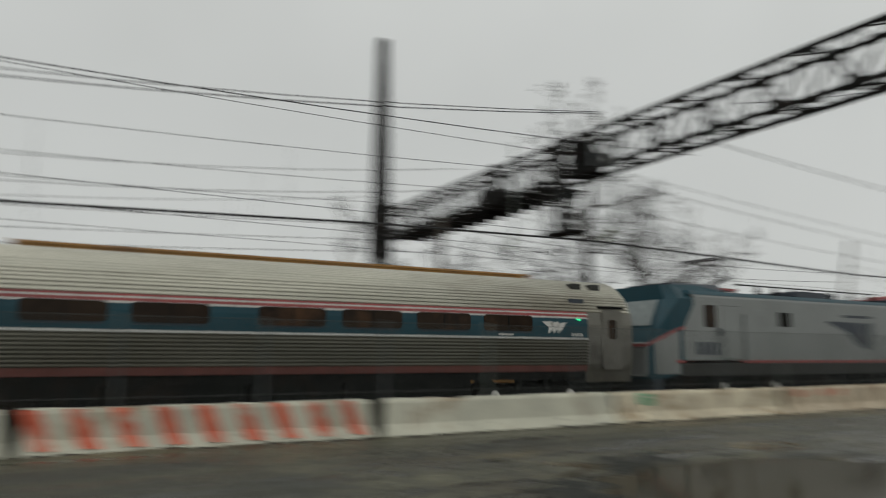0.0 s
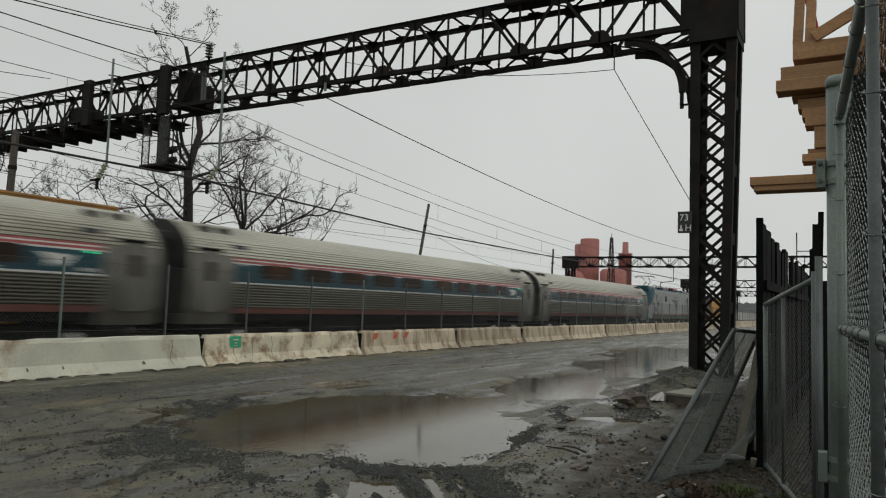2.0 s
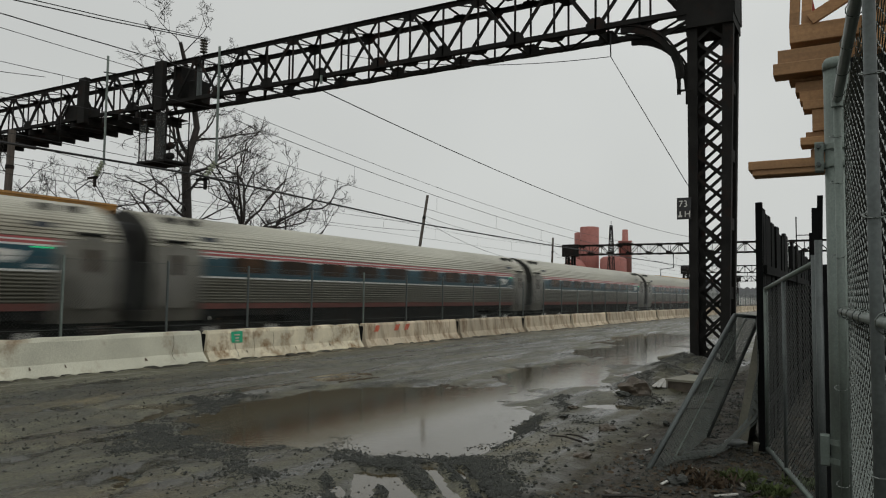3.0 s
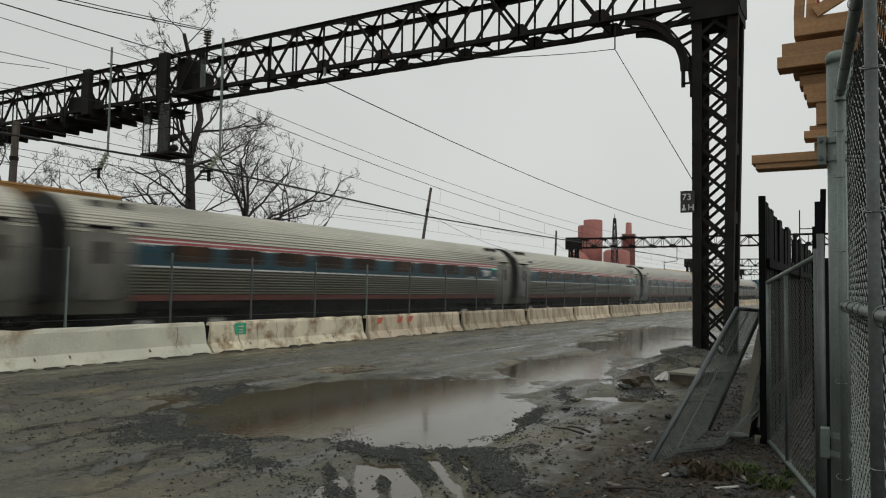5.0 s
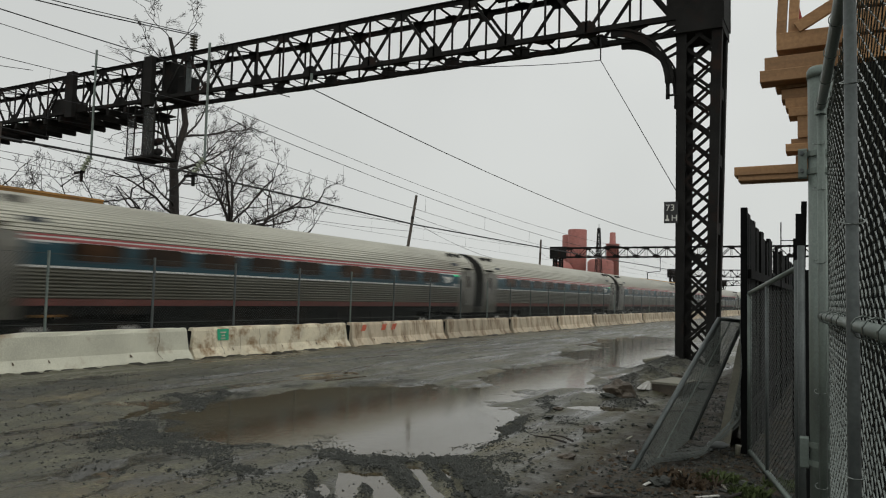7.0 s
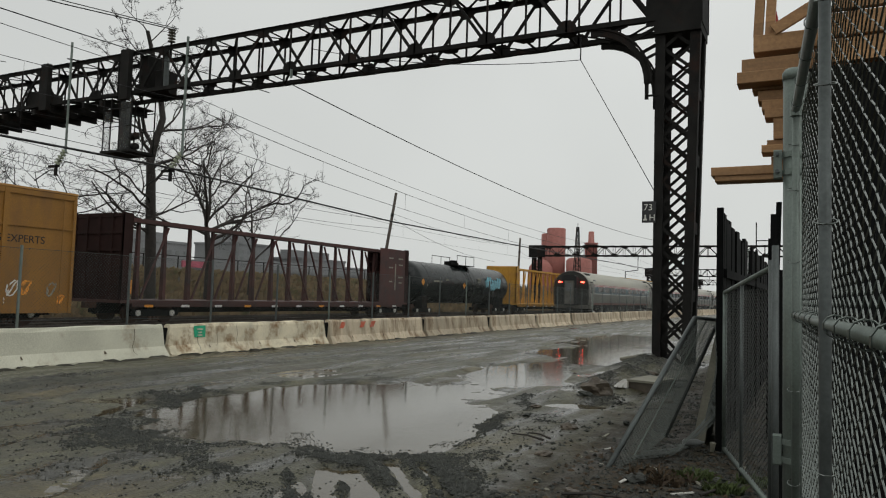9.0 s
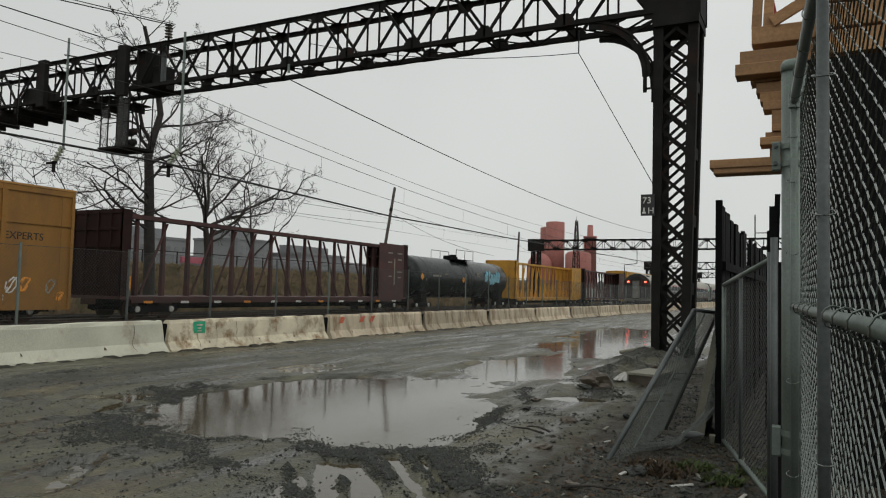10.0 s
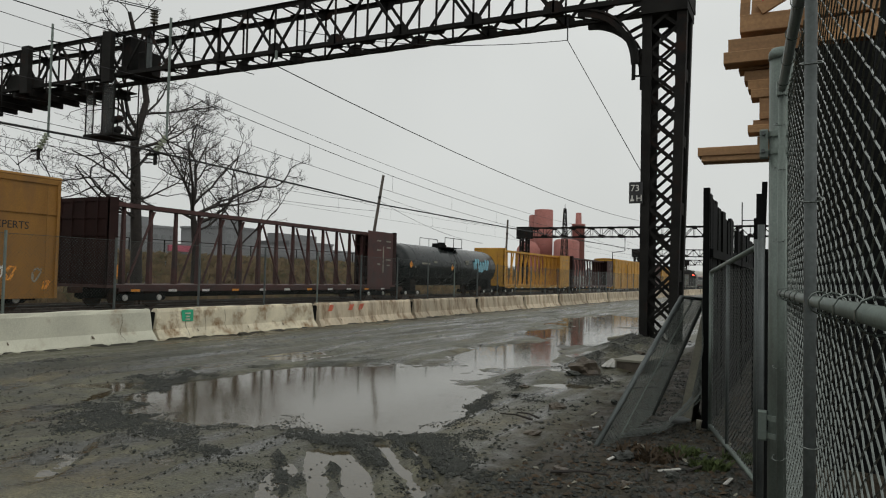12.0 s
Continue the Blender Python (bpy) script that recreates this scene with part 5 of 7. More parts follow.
def passenger_car(name="passenger_car"):
    c = thing(name, "fluted stainless-steel passenger car with blue window band and red stripe", "railway car", "passenger train")
    h = CAR_LEN / 2
    e = h - 1.75          # where the plain vestibules begin
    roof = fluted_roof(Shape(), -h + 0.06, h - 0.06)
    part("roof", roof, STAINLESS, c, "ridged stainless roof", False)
    for side in (1, -1):
        part("letterboard", skin(Shape(), 2.90, 2.97, -e, e, proud=0.004, side=side), STAINLESS, c)
    for side in (1, -1):
        part("upper_stripe", skin(Shape(), 2.905, 2.955, -e, e, proud=0.012, side=side), TRAIN_RED, c)
    for side in (1, -1):
        part("white_stripe", skin(Shape(), 2.868, 2.905, -e, e, proud=0.012, side=side), TRAIN_WHITE, c)
    for side in (1, -1):
        part("white_stripe", skin(Shape(), 2.755, 2.80, -e, e, proud=0.010, side=side), TRAIN_WHITE, c)
    for side in (1, -1):
        part("lower_red_stripe", skin(Shape(), 2.80, 2.868, -e, e, proud=0.012, side=side), TRAIN_RED, c)
    for side in (1, -1):
        part("window_band", skin(Shape(), 2.20, 2.755, -e, e, proud=0.006, side=side), TRAIN_BLUE, c)
    for side in (1, -1):
        part("band_edge", skin(Shape(), 2.15, 2.20, -e, e, proud=0.016, side=side), TRAIN_WHITE, c)
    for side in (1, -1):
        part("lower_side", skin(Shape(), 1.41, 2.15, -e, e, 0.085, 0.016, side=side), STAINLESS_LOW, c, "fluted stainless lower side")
    for side in (1, -1):
        part("sill_stripe", skin(Shape(), 1.24, 1.41, -e, e, proud=0.006, side=side), TRAIN_DARKRED, c)
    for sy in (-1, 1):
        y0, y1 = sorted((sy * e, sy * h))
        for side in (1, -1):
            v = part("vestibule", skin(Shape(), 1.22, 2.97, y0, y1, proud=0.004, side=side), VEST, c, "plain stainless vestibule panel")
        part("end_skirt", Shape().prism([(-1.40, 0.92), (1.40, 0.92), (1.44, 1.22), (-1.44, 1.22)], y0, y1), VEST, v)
        for sx in (-1, 1):
            yd = sy * (h - 0.80)
            d = part("door", Shape().prism(rounded(yd - 0.40, yd + 0.40, 1.28, 3.05, 0.10), sx * 1.500, sx * 1.540, "x"), VEST, c, "sliding stainless door")
            part("door_window", Shape().prism(rounded(yd - 0.15, yd + 0.15, 2.18, 2.75, 0.06), sx * 1.538, sx * 1.546, "x"), GLASS_DARK, d)
            part("door_track", Shape().box(sx * 1.40, sx * 1.50, yd - 0.5, yd + 0.5, 3.08, 3.14), UNDER, d)
            part("side_lamp", Shape().box(sx * 1.525, sx * 1.555, sy * (e - 0.35) - 0.06, sy * (e - 0.35) + 0.06, 2.705, 2.745), GREEN_LAMP if sy > 0 else TRAIN_WHITE, c)
            part("vent", Shape().box(sx * 1.26, sx * 1.40, sy * (e - 0.3) - 0.28, sy * (e - 0.3) + 0.28, 3.16, 3.34, 0.02), LOCO_DARK, c)
            for dy in (0.5, 1.25):
                part("roof_hatch", Shape().box(sx * 0.78, sx * 1.04, sy * (h - dy - 0.5) - 0.17, sy * (h - dy - 0.5) + 0.17, 3.66, 3.84, 0.02), END_DARK, c)
        # end wall, door and rubber diaphragm
        out = [(side_at(z) * 0.985, z) for z in np.linspace(0.95 + 0.27, 3.98, 16)]
        out = [(x, z) for x, z in out] + [(-x, z) for x, z in out[::-1]]
        part("end_wall", Shape().prism(out, sy * (h - 0.10), sy * (h - 0.05)), END_DARK, c, "dark end wall")
        part("diaphragm", Shape().prism(rounded(-0.62, 0.62, 1.15, 3.65, 0.25), sy * (h - 0.06), sy * (h + 0.47)), RUBBER, c, "black rubber gangway diaphragm")
        part("coupler", Shape().box(-0.14, 0.14, min(sy * (h - 0.1), sy * (h + 0.49)), max(sy * (h - 0.1), sy * (h + 0.49)), 0.78, 1.0, 0.03), UNDER, c)
        bogie(c, sy * 9.1)
    # nine windows: five behind the middle pillar, four before it
    for y0 in [-9.82 + 2.07 * k for k in range(5)] + [1.18 + 2.04 * k for k in range(4)]:
        for sx in (-1, 1):
            w = part("window", Shape().prism(rounded(y0, y0 + 1.62, 2.35, 2.79, 0.09), sx * 1.518, sx * 1.540, "x"), GLASS_DARK, c, "dark tinted window")
            part("window_frame", Shape().box(sx * 1.53, sx * 1.544, y0 + 0.06, y0 + 1.56, 2.312, 2.336), LOCO_DARK, w)
            part("window_post", Shape().box(sx * 1.536, sx * 1.546, y0 + 0.79, y0 + 0.83, 2.37, 2.77), UNDER, w)
    for sx in (-1, 1):
        # wing-shaped mark and number bars near the front
        lg = Shape()
        for j in range(3):
            a, z = h - 3.42 + j * 0.26, 2.64
            lg.prism([(a, z - j * 0.03), (a + 0.34, z + 0.02 - j * 0.01), (a + 0.42 - j * 0.10, z - 0.20), (a + 0.20 - j * 0.08, z - 0.34 + j * 0.01), (a + 0.24 - j * 0.09, z - 0.16)], sx * 1.532, sx * 1.540, "x")
        part("emblem", lg, MARK_WHITE, c, "white wing-shaped emblem")
        for j in range(4):
            part("mark_bar", Shape().box(sx * 1.532, sx * 1.539, h - 2.35 + 0.11 * j, h - 2.29 + 0.11 * j, 2.24, 2.33), MARK_WHITE, c)
        part("mark_bar", Shape().box(sx * 1.532, sx * 1.539, h - 4.9, h - 4.4, 2.24, 2.28), MARK_WHITE, c)
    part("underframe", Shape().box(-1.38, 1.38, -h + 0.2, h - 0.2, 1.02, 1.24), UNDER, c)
    # equipment boxes widened to fill the underside, standing in for its solid shadow
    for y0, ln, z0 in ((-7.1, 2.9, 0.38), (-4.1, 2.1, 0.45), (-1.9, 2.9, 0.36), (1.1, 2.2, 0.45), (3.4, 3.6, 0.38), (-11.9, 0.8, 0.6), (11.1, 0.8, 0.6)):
        part("equipment_shade_box", Shape().box(-1.35, 1.35, y0, y0 + ln, z0, 1.02, 0.04), UNDER, c)
    return c


def locomotive():
    c = thing("electric_locomotive", "grey and blue electric locomotive with a raised pantograph", "locomotive", "passenger train")
    h = 9.6
    # body between the cabs
    out = [(-1.48, 1.22), (1.48, 1.22), (1.49, 3.62), (1.44, 3.72), (-1.44, 3.72), (-1.49, 3.62)]
    part("body", Shape().prism(out, -h + 1.75, h - 1.75), LOCO_GREY, c, "light grey painted body side")
    top = [(-1.47, 3.69), (1.47, 3.69), (1.36, 3.83), (0.8, 3.90), (-0.8, 3.90), (-1.36, 3.83)]
    part("roof", Shape().prism(top, -h + 1.6, h - 1.6), TRAIN_BLUE, c, "blue sloping roof edge")
    part("nose_plate", Shape().box(-1.05, 1.05, -h - 0.05, -h - 0.02, 1.05, 1.95, 0.05), LOCO_GREY, c)
    for sx in (-1, 1):
        part("red_stripe", Shape().box(sx * 1.475, sx * 1.497, -h + 0.9, h - 0.9, 1.46, 1.55), TRAIN_RED, c)
        part("side_skirt", Shape().box(sx * 1.42, sx * 1.490, -h + 1.1, h - 1.1, 1.05, 1.455), END_DARK, c)
    for sy in (-1, 1):
        f = lambda y: sy * y
        # the cab: a lofted block with a raked windshield
        rings = [(h - 3.3, 1.47, 1.22, 3.88, 1.25), (h - 2.4, 1.47, 1.22, 4.02, 1.15), (h - 1.15, 1.48, 1.15, 4.02, 1.08), (h - 0.72, 1.46, 1.05, 3.55, 1.20), (h - 0.22, 1.36, 0.95, 2.55, 1.32), (h, 1.20, 0.95, 2.10, 1.15), (h + 0.02, 1.1, 1.05, 2.0, 1.05)]
        s = Shape()
        pts = []
        for y, w, zb, zt, wt in rings:
            zs = zb + (zt - zb) * 0.83
            pts += [(-w, f(y), zb), (w, f(y), zb), (w, f(y), zs), (wt, f(y), zt), (-wt, f(y), zt), (-w, f(y), zs)]
        fc = [(i * 6 + j, i * 6 + (j + 1) % 6, (i + 1) * 6 + (j + 1) % 6, (i + 1) * 6 + j) for i in range(len(rings) - 1) for j in range(6)]
        fc += [tuple(range(6)), tuple(range(6 * (len(rings) - 1), 6 * len(rings)))]
        s.add(pts, fc)
        cab = part("cab", s, TRAIN_BLUE, c, "raked blue driving cab")
        ws = Shape().add([(-1.02, f(h - 0.30), 2.66), (1.02, f(h - 0.30), 2.66), (0.98, f(h - 0.735), 3.50), (-0.98, f(h - 0.735), 3.50),
                          (-1.02, f(h - 0.235), 2.66), (1.02, f(h - 0.235), 2.66), (0.98, f(h - 0.67), 3.50), (-0.98, f(h - 0.67), 3.50)],
                         [(0, 1, 2, 3), (4, 5, 6, 7), (0, 1, 5, 4), (1, 2, 6, 5), (2, 3, 7, 6), (3, 0, 4, 7)])
        part("windshield", ws, WINDSHIELD, cab, "raked windshield paled for the sky it reflects")
        part("blue_brow", Shape().prism([(-1.22, 3.44), (1.22, 3.44), (1.08, 3.99), (-1.08, 3.99)], f(h - 0.70), f(h - 1.9)), TRAIN_BLUE, cab, "blue brow over the windshield")
        for sx in (-1, 1):
            part("grey_flank", Shape().prism([(f(h - 4.0), 1.46), (f(h - 1.25), 1.46), (f(h - 1.20), 2.35), (f(h - 1.36), 2.75), (f(h - 1.92), 3.58), (f(h - 4.0), 3.62)], sx * 1.34, sx * 1.497, "x"), LOCO_GREY, cab, "light grey cab side")
            part("cab_window", Shape().prism(rounded(min(f(h - 2.22), f(h - 2.78)), max(f(h - 2.22), f(h - 2.78)), 2.62, 3.36, 0.08), sx * 1.485, sx * 1.504, "x"), GLASS_DARK, cab)
            part("cab_door", Shape().box(sx * 1.485, sx * 1.502, min(f(h - 3.10), f(h - 3.95)), max(f(h - 3.10), f(h - 3.95)), 1.6, 3.35, 0.02), LOCO_GREY, cab)
            part("door_gap", Shape().box(sx * 1.485, sx * 1.4985, min(f(h - 3.08), f(h - 3.97)), max(f(h - 3.08), f(h - 3.97)), 1.585, 3.365), END_DARK, cab)
            part("grab_rail", Shape().tube([(sx * 1.53, f(h - 4.12), 1.5), (sx * 1.53, f(h - 4.12), 3.1)], 0.022, 6), GALV_DARK, cab)
            part("grab_rail", Shape().tube([(sx * 1.53, f(h - 2.95), 1.5), (sx * 1.53, f(h - 2.95), 2.5)], 0.018, 6), GALV_DARK, cab)
            part("mirror", Shape().box(sx * 1.50, sx * 1.62, min(f(h - 2.86), f(h - 2.92)), max(f(h - 2.86), f(h - 2.92)), 2.35, 2.6, 0.02), LOCO_DARK, cab)
            part("headlamp", Shape().lathe((sx * 0.85, f(h - 0.02), 1.85), (0, sy, 0), [(0, 0.12), (0.05, 0.11), (0.06, 0.02)], 10), MARK_WHITE, cab)
        nose = [(-1.48, f(h - 1.30)), (-1.47, f(h - 0.70)), (-1.37, f(h - 0.20)), (-1.10, f(h + 0.045)), (1.10, f(h + 0.045)), (1.37, f(h - 0.20)), (1.47, f(h - 0.70)), (1.48, f(h - 1.30))]
        tops = [2.66, 2.48, 2.24, 2.08, 2.08, 2.24, 2.48, 2.66]
        ring = [(x, y, 1.12) for x, y in nose] + [(x, y, z) for (x, y), z in zip(nose, tops)]
        part("nose_panel", Shape().add(ring, [(k, k + 1, k + 9, k + 8) for k in range(7)] + [(8, 9, 14, 15), (9, 10, 13, 14), (10, 11, 12, 13), tuple(range(8))]), LOCO_GREY, cab, "pale grey rounded nose panel")
        edge = [(x * 1.008, y + sy * 0.012, z - 0.01) for (x, y), z in zip(nose, tops)] + [(x * 1.008, y + sy * 0.012, z - 0.10) for (x, y), z in zip(nose, tops)]
        part("nose_stripe", Shape().add(edge, [(k, k + 1, k + 9, k + 8) for k in range(7)]), TRAIN_RED, cab)
        part("roof_shroud", Shape().prism([(-1.16, 3.86), (1.16, 3.86), (0.98, 4.10), (-0.98, 4.10)], f(h - 1.25), f(h - 3.6)), LOCO_DARK, cab, "dark grey shroud on the cab roof")
        part("pilot", Shape().prism([(-1.25, 0.35), (1.25, 0.35), (1.3, 1.05), (-1.3, 1.05)], f(h - 0.5), f(h - 0.1)), LOCO_DARK, c)
        part("coupler", Shape().box(-0.14, 0.14, min(f(h - 0.1), f(h + 0.45)), max(f(h - 0.1), f(h + 0.45)), 0.78, 1.0, 0.03), UNDER, c)
        bogie(c, sy * 5.0, 0.55)
    for sx in (-1, 1):
        for y in (-3.55, 6.1):
            part("louvre", Shape().box(sx * 1.48, sx * 1.500, y, y + 0.62, 2.72, 3.22, 0.03), UNDER, c, "dark louvred grille")
        em = Shape()
        for j in range(3):
            a = -0.1 + j * 0.18
            em.prism([(-0.85 + j * 1.02, 2.96 - j * 0.02), (0.05 + j * 0.98, 3.00), (0.95 + j * 0.52, 2.70 - j * 0.10), (1.62 + j * 0.06, 2.02 - j * 0.05), (1.30 + j * 0.12, 2.02 - j * 0.02), (0.45 + j * 0.62, 2.58 - j * 0.05)], sx * 1.490, sx * 1.499, "x")
        part("emblem", em, LOCO_DARK, c, "dark blue wing-shaped emblem")
        part("mark_bar", Shape().box(sx * 1.490, sx * 1.499, 0.25, 2.05, 3.14, 3.24), LOCO_DARK, c)
        for j in range(4):
            part("mark_bar", Shape().prism(rounded(-7.80 + 0.29 * j, -7.59 + 0.29 * j, 1.72, 2.14, 0.03), sx * 1.490, sx * 1.499, "x"), LOCO_DARK, c)
    # roof gear
    for y in (-3.4, -2.4, -1.4, -0.4, 1.2, 2.4, 3.6):
        part("roof_insulator", Shape().lathe((0.55, y, 3.9), (0, 0, 1), [(0, 0.10), (0.05, 0.13), (0.10, 0.08), (0.15, 0.12), (0.20, 0.07), (0.32, 0.05)], 8), UNDER, c)
    part("bus_bar", Shape().tube([(0.55, -4.6, 4.24), (0.55, 4.2, 4.24)], 0.03, 6), STEEL, c)
    part("roof_box", Shape().box(-0.8, 0.8, -1.6, 0.6, 3.9, 4.12, 0.05).box(-0.9, 0.9, 4.8, 7.4, 3.9, 4.08, 0.05), LOCO_DARK, c)
    part("folded_pantograph", Shape().box(-0.5, 0.5, 5.0, 5.8, 4.06, 4.22, 0.04).tube([(0.5, 4.0, 4.0), (0.5, 6.2, 4.25), (-0.5, 6.2, 4.25), (-0.5, 4.0, 4.0)], 0.04, 6).tube([(0.8, 6.3, 4.3), (-0.8, 6.3, 4.3)], 0.03, 6), TRAIN_RED, c)
    # raised pantograph at the rear
    yb = -5.1
    part("pantograph_base", Shape().box(-0.55, 0.55, yb - 0.9, yb + 0.6, 4.0, 4.08).lathe((0.45, yb - 0.8, 3.88), (0, 0, 1), [(0, 0.1), (0.15, 0.07)], 8).lathe((0.45, yb + 0.5, 3.88), (0, 0, 1), [(0, 0.1), (0.15, 0.07)], 8), TRAIN_RED, c)
    part("pantograph_arm", Shape().tube([(0.25, yb - 0.5, 4.1), (0.2, yb + 0.75, 4.55)], 0.04, 6).tube([(-0.25, yb - 0.5, 4.1), (-0.2, yb + 0.75, 4.55)], 0.04, 6).tube([(0.2, yb + 0.75, 4.55), (0.35, yb - 0.55, 5.05)], 0.025, 6).tube([(-0.2, yb + 0.75, 4.55), (-0.35, yb - 0.55, 5.05)], 0.025, 6), STEEL, c)
    for dy in (-0.75, -0.35):
        part("collector_strip", Shape().tube([(-0.95, yb + dy, 4.95), (-0.7, yb + dy, 5.10), (0.7, yb + dy, 5.10), (0.95, yb + dy, 4.95)], 0.03, 6), STEEL, c)
    part("underframe", Shape().box(-1.3, 1.3, -h + 0.6, h - 0.6, 0.7, 1.22).box(-1.3, 1.3, -2.6, 2.6, 0.35, 0.7, 0.05), UNDER, c)
    return c


def build_train():
    """The locomotive and seven cars; returns each with its place along the track at the start."""
    made = []
    y_gap = 16.73                              # between locomotive and first car at the start
    made.append((locomotive(), y_gap + 0.30 + 9.6))
    first = passenger_car()
    for k in range(7):
        ob = first if k == 0 else copy_thing(first, Matrix())
        made.append((ob, y_gap - CAR_PITCH * (k + 0.5) - 0.225))
    last = made[-1][0]
    last["label"] = "last stainless-steel passenger car with two lit red tail lamps"
    h = CAR_LEN / 2
    for sx in (-1, 1):
        part("tail_lamp", Shape().box(sx * 0.96 - 0.12, sx * 0.96 + 0.12, -h - 0.02, -h + 0.06, 3.02, 3.14, 0.03), RED_LAMP, last, "lit red tail lamp")
        part("end_panel", Shape().box(sx * 1.02 - 0.34, sx * 1.02 + 0.34, -h - 0.01, -h + 0.06, 1.4, 2.9, 0.02), END_DARK, last)
    part("end_door_window", Shape().box(-0.25, 0.25, -h - 0.50, -h - 0.46, 2.3, 3.0, 0.03), FAR_GLASS, last)
    part("end_door", Shape().box(-0.38, 0.38, -h - 0.49, -h - 0.465, 1.25, 3.2, 0.03), VEST, last)
    for ob, y in made:
        ob.matrix_basis = pose(CAR_X, y, 0)
    return made


TRAIN = build_train()


# ---------------------------------------------------------------- freight cars standing on the third track
FX = -25.9


def freight_bogie(parent, y):
    b = part("bogie", Shape().box(-1.2, -1.0, y - 1.25, y + 1.25, 0.45, 0.72, 0.08).box(1.0, 1.2, y - 1.25, y + 1.25, 0.45, 0.72, 0.08).box(-1.0, 1.0, y - 0.25, y + 0.25, 0.5, 0.8), UNDER, parent)
    for dy in (-0.88, 0.88):
        part("wheelset", Shape().lathe((-0.80, y + dy, 0.57), (1, 0, 0), [(0, 0.43), (0.14, 0.43), (0.15, 0.08), (1.45, 0.08), (1.46, 0.43), (1.6, 0.43)], 16), RUST, b)
        part("bearing_cap", Shape().lathe((1.2, y + dy, 0.57), (1, 0, 0), [(0, 0.13), (0.05, 0.12), (0.07, 0.04)], 10), UNDER_PALE, b)
    for dy in (-0.3, 0, 0.3):
        part("spring", Shape().lathe((1.1, y + dy * 0.7, 0.28), (0, 0, 1), [(0, 0.08), (0.2, 0.08)], 8), RUST, b)


def couplers(c, y0, y1):
    for y, d in ((y0, -1), (y1, 1)):
        part("coupler", Shape().box(-0.13, 0.13, min(y, y + d * 0.5), max(y, y + d * 0.5), 0.75, 1.0, 0.03), RUST, c)


def centerbeam(y0, y1, material, color, z_top=4.6):
    """A centre-beam flatcar: deck, end bulkheads, a row of tapered posts with diagonals under a top beam."""
    c = thing("centerbeam_flatcar", "empty %s centre-beam flatcar with tapered posts and end bulkheads" % color, "freight car", "freight train", pose(FX, y0, 0))
    L = y1 - y0
    dark = MAROON_SHADED if color == "maroon" else material
    part("deck", Shape().box(-1.5, 1.5, 0, L, 0.98, 1.10), material, c)
    for sx in (-1, 1):
        part("side_sill", Shape().box(sx * 1.38, sx * 1.46, 0.6, L - 0.6, 0.84, 0.98), MAROON if color == "maroon" else material, c)
    part("center_sill", Shape().box(-0.35, 0.35, 0, L, 0.55, 0.98), UNDER, c)
    part("top_beam", Shape().box(-0.26, 0.26, 0.3, L - 0.3, z_top - 0.22, z_top - 0.04, 0.02), material, c)
    for ya, yb in ((0.0, 0.42), (L - 0.42, L)):
        inner = 1 if ya == 0 else -1
        bk = part("bulkhead", Shape().box(-1.5, 1.5, ya + (0.06 if ya == 0 else 0.30), ya + (0.12 if ya == 0 else 0.36), 1.1, z_top), dark, c, "ribbed end bulkhead")
        for x in (-1.45, -0.75, 0, 0.75, 1.45):
            part("rib", Shape().box(x - 0.06, x + 0.06, ya, yb, 1.1, z_top), dark, bk)
        for z in (1.5, 2.3, 3.1, 3.8, z_top - 0.1):
            part("rib", Shape().box(-1.45, 1.45, ya + 0.02, yb - 0.02, z - 0.06, z + 0.06), dark, bk)
    # wing plate beside the far bulkhead
    for sx in (-1, 1):
        if sx > 0:
            part("wing_plate", Shape().box(sx * 1.44, sx * 1.49, L - 3.5, L - 0.02, 1.1, z_top - 0.05), material, c, "solid side plate with faded lettering")
        part("wing_plate", Shape().box(sx * 1.40, sx * 1.49, 0.0, 0.36, 1.1, z_top - 0.05), material, c)
    n = 15
    st = (L - 1.0) / n
    for k in range(1, n):
        y = 0.5 + k * st
        w0, w1 = 0.12, 0.06
        part("post", Shape().add([(-w0, y - 0.08, 1.1), (w0, y - 0.08, 1.1), (w1, y - 0.065, z_top - 0.2), (-w1, y - 0.065, z_top - 0.2), (-w0, y + 0.08, 1.1), (w0, y + 0.08, 1.1), (w1, y + 0.065, z_top - 0.2), (-w1, y + 0.065, z_top - 0.2)],
                                 [(0, 1, 2, 3), (4, 7, 6, 5), (0, 4, 5, 1), (1, 5, 6, 2), (2, 6, 7, 3), (3, 7, 4, 0)]), material, c)
        if k in (1, 3, 4, 5, 6, 7, 8, 9, 10, 11, 12, 13):
            up = k <= 6
            a, b = (y, y + st * 1.0) if up else (y + st, y)
            part("diagonal", Shape().beam((0.30, a, 1.15), (0.22, b, z_top - 0.3), 0.09, 0.06), material, c)
    for k in range(11):
        part("reflector", Shape().box(1.461, 1.467, 1.2 + k * (L - 3) / 10, 1.65 + k * (L - 3) / 10, 0.82, 0.92), MARK_ORANGE if k % 3 == 0 else MARK_WHITE, c)
    for k, (y, z, w) in enumerate(((L - 2.2, 3.9, 0.5), (L - 2.2, 3.3, 0.5), (L - 1.0, 3.9, 0.6), (L - 1.0, 3.5, 0.5), (L - 1.0, 2.7, 0.6), (L - 2.2, 2.4, 0.4), (L - 1.0, 2.35, 0.4))):
        part("mark_bar", Shape().box(1.491, 1.497, y - w / 2, y + w / 2, z, z + 0.09), SLAB, c)
    part("mark_bar", Shape().box(1.491, 1.497, L - 1.72, L - 1.58, 1.9, 3.6), SLAB, c)
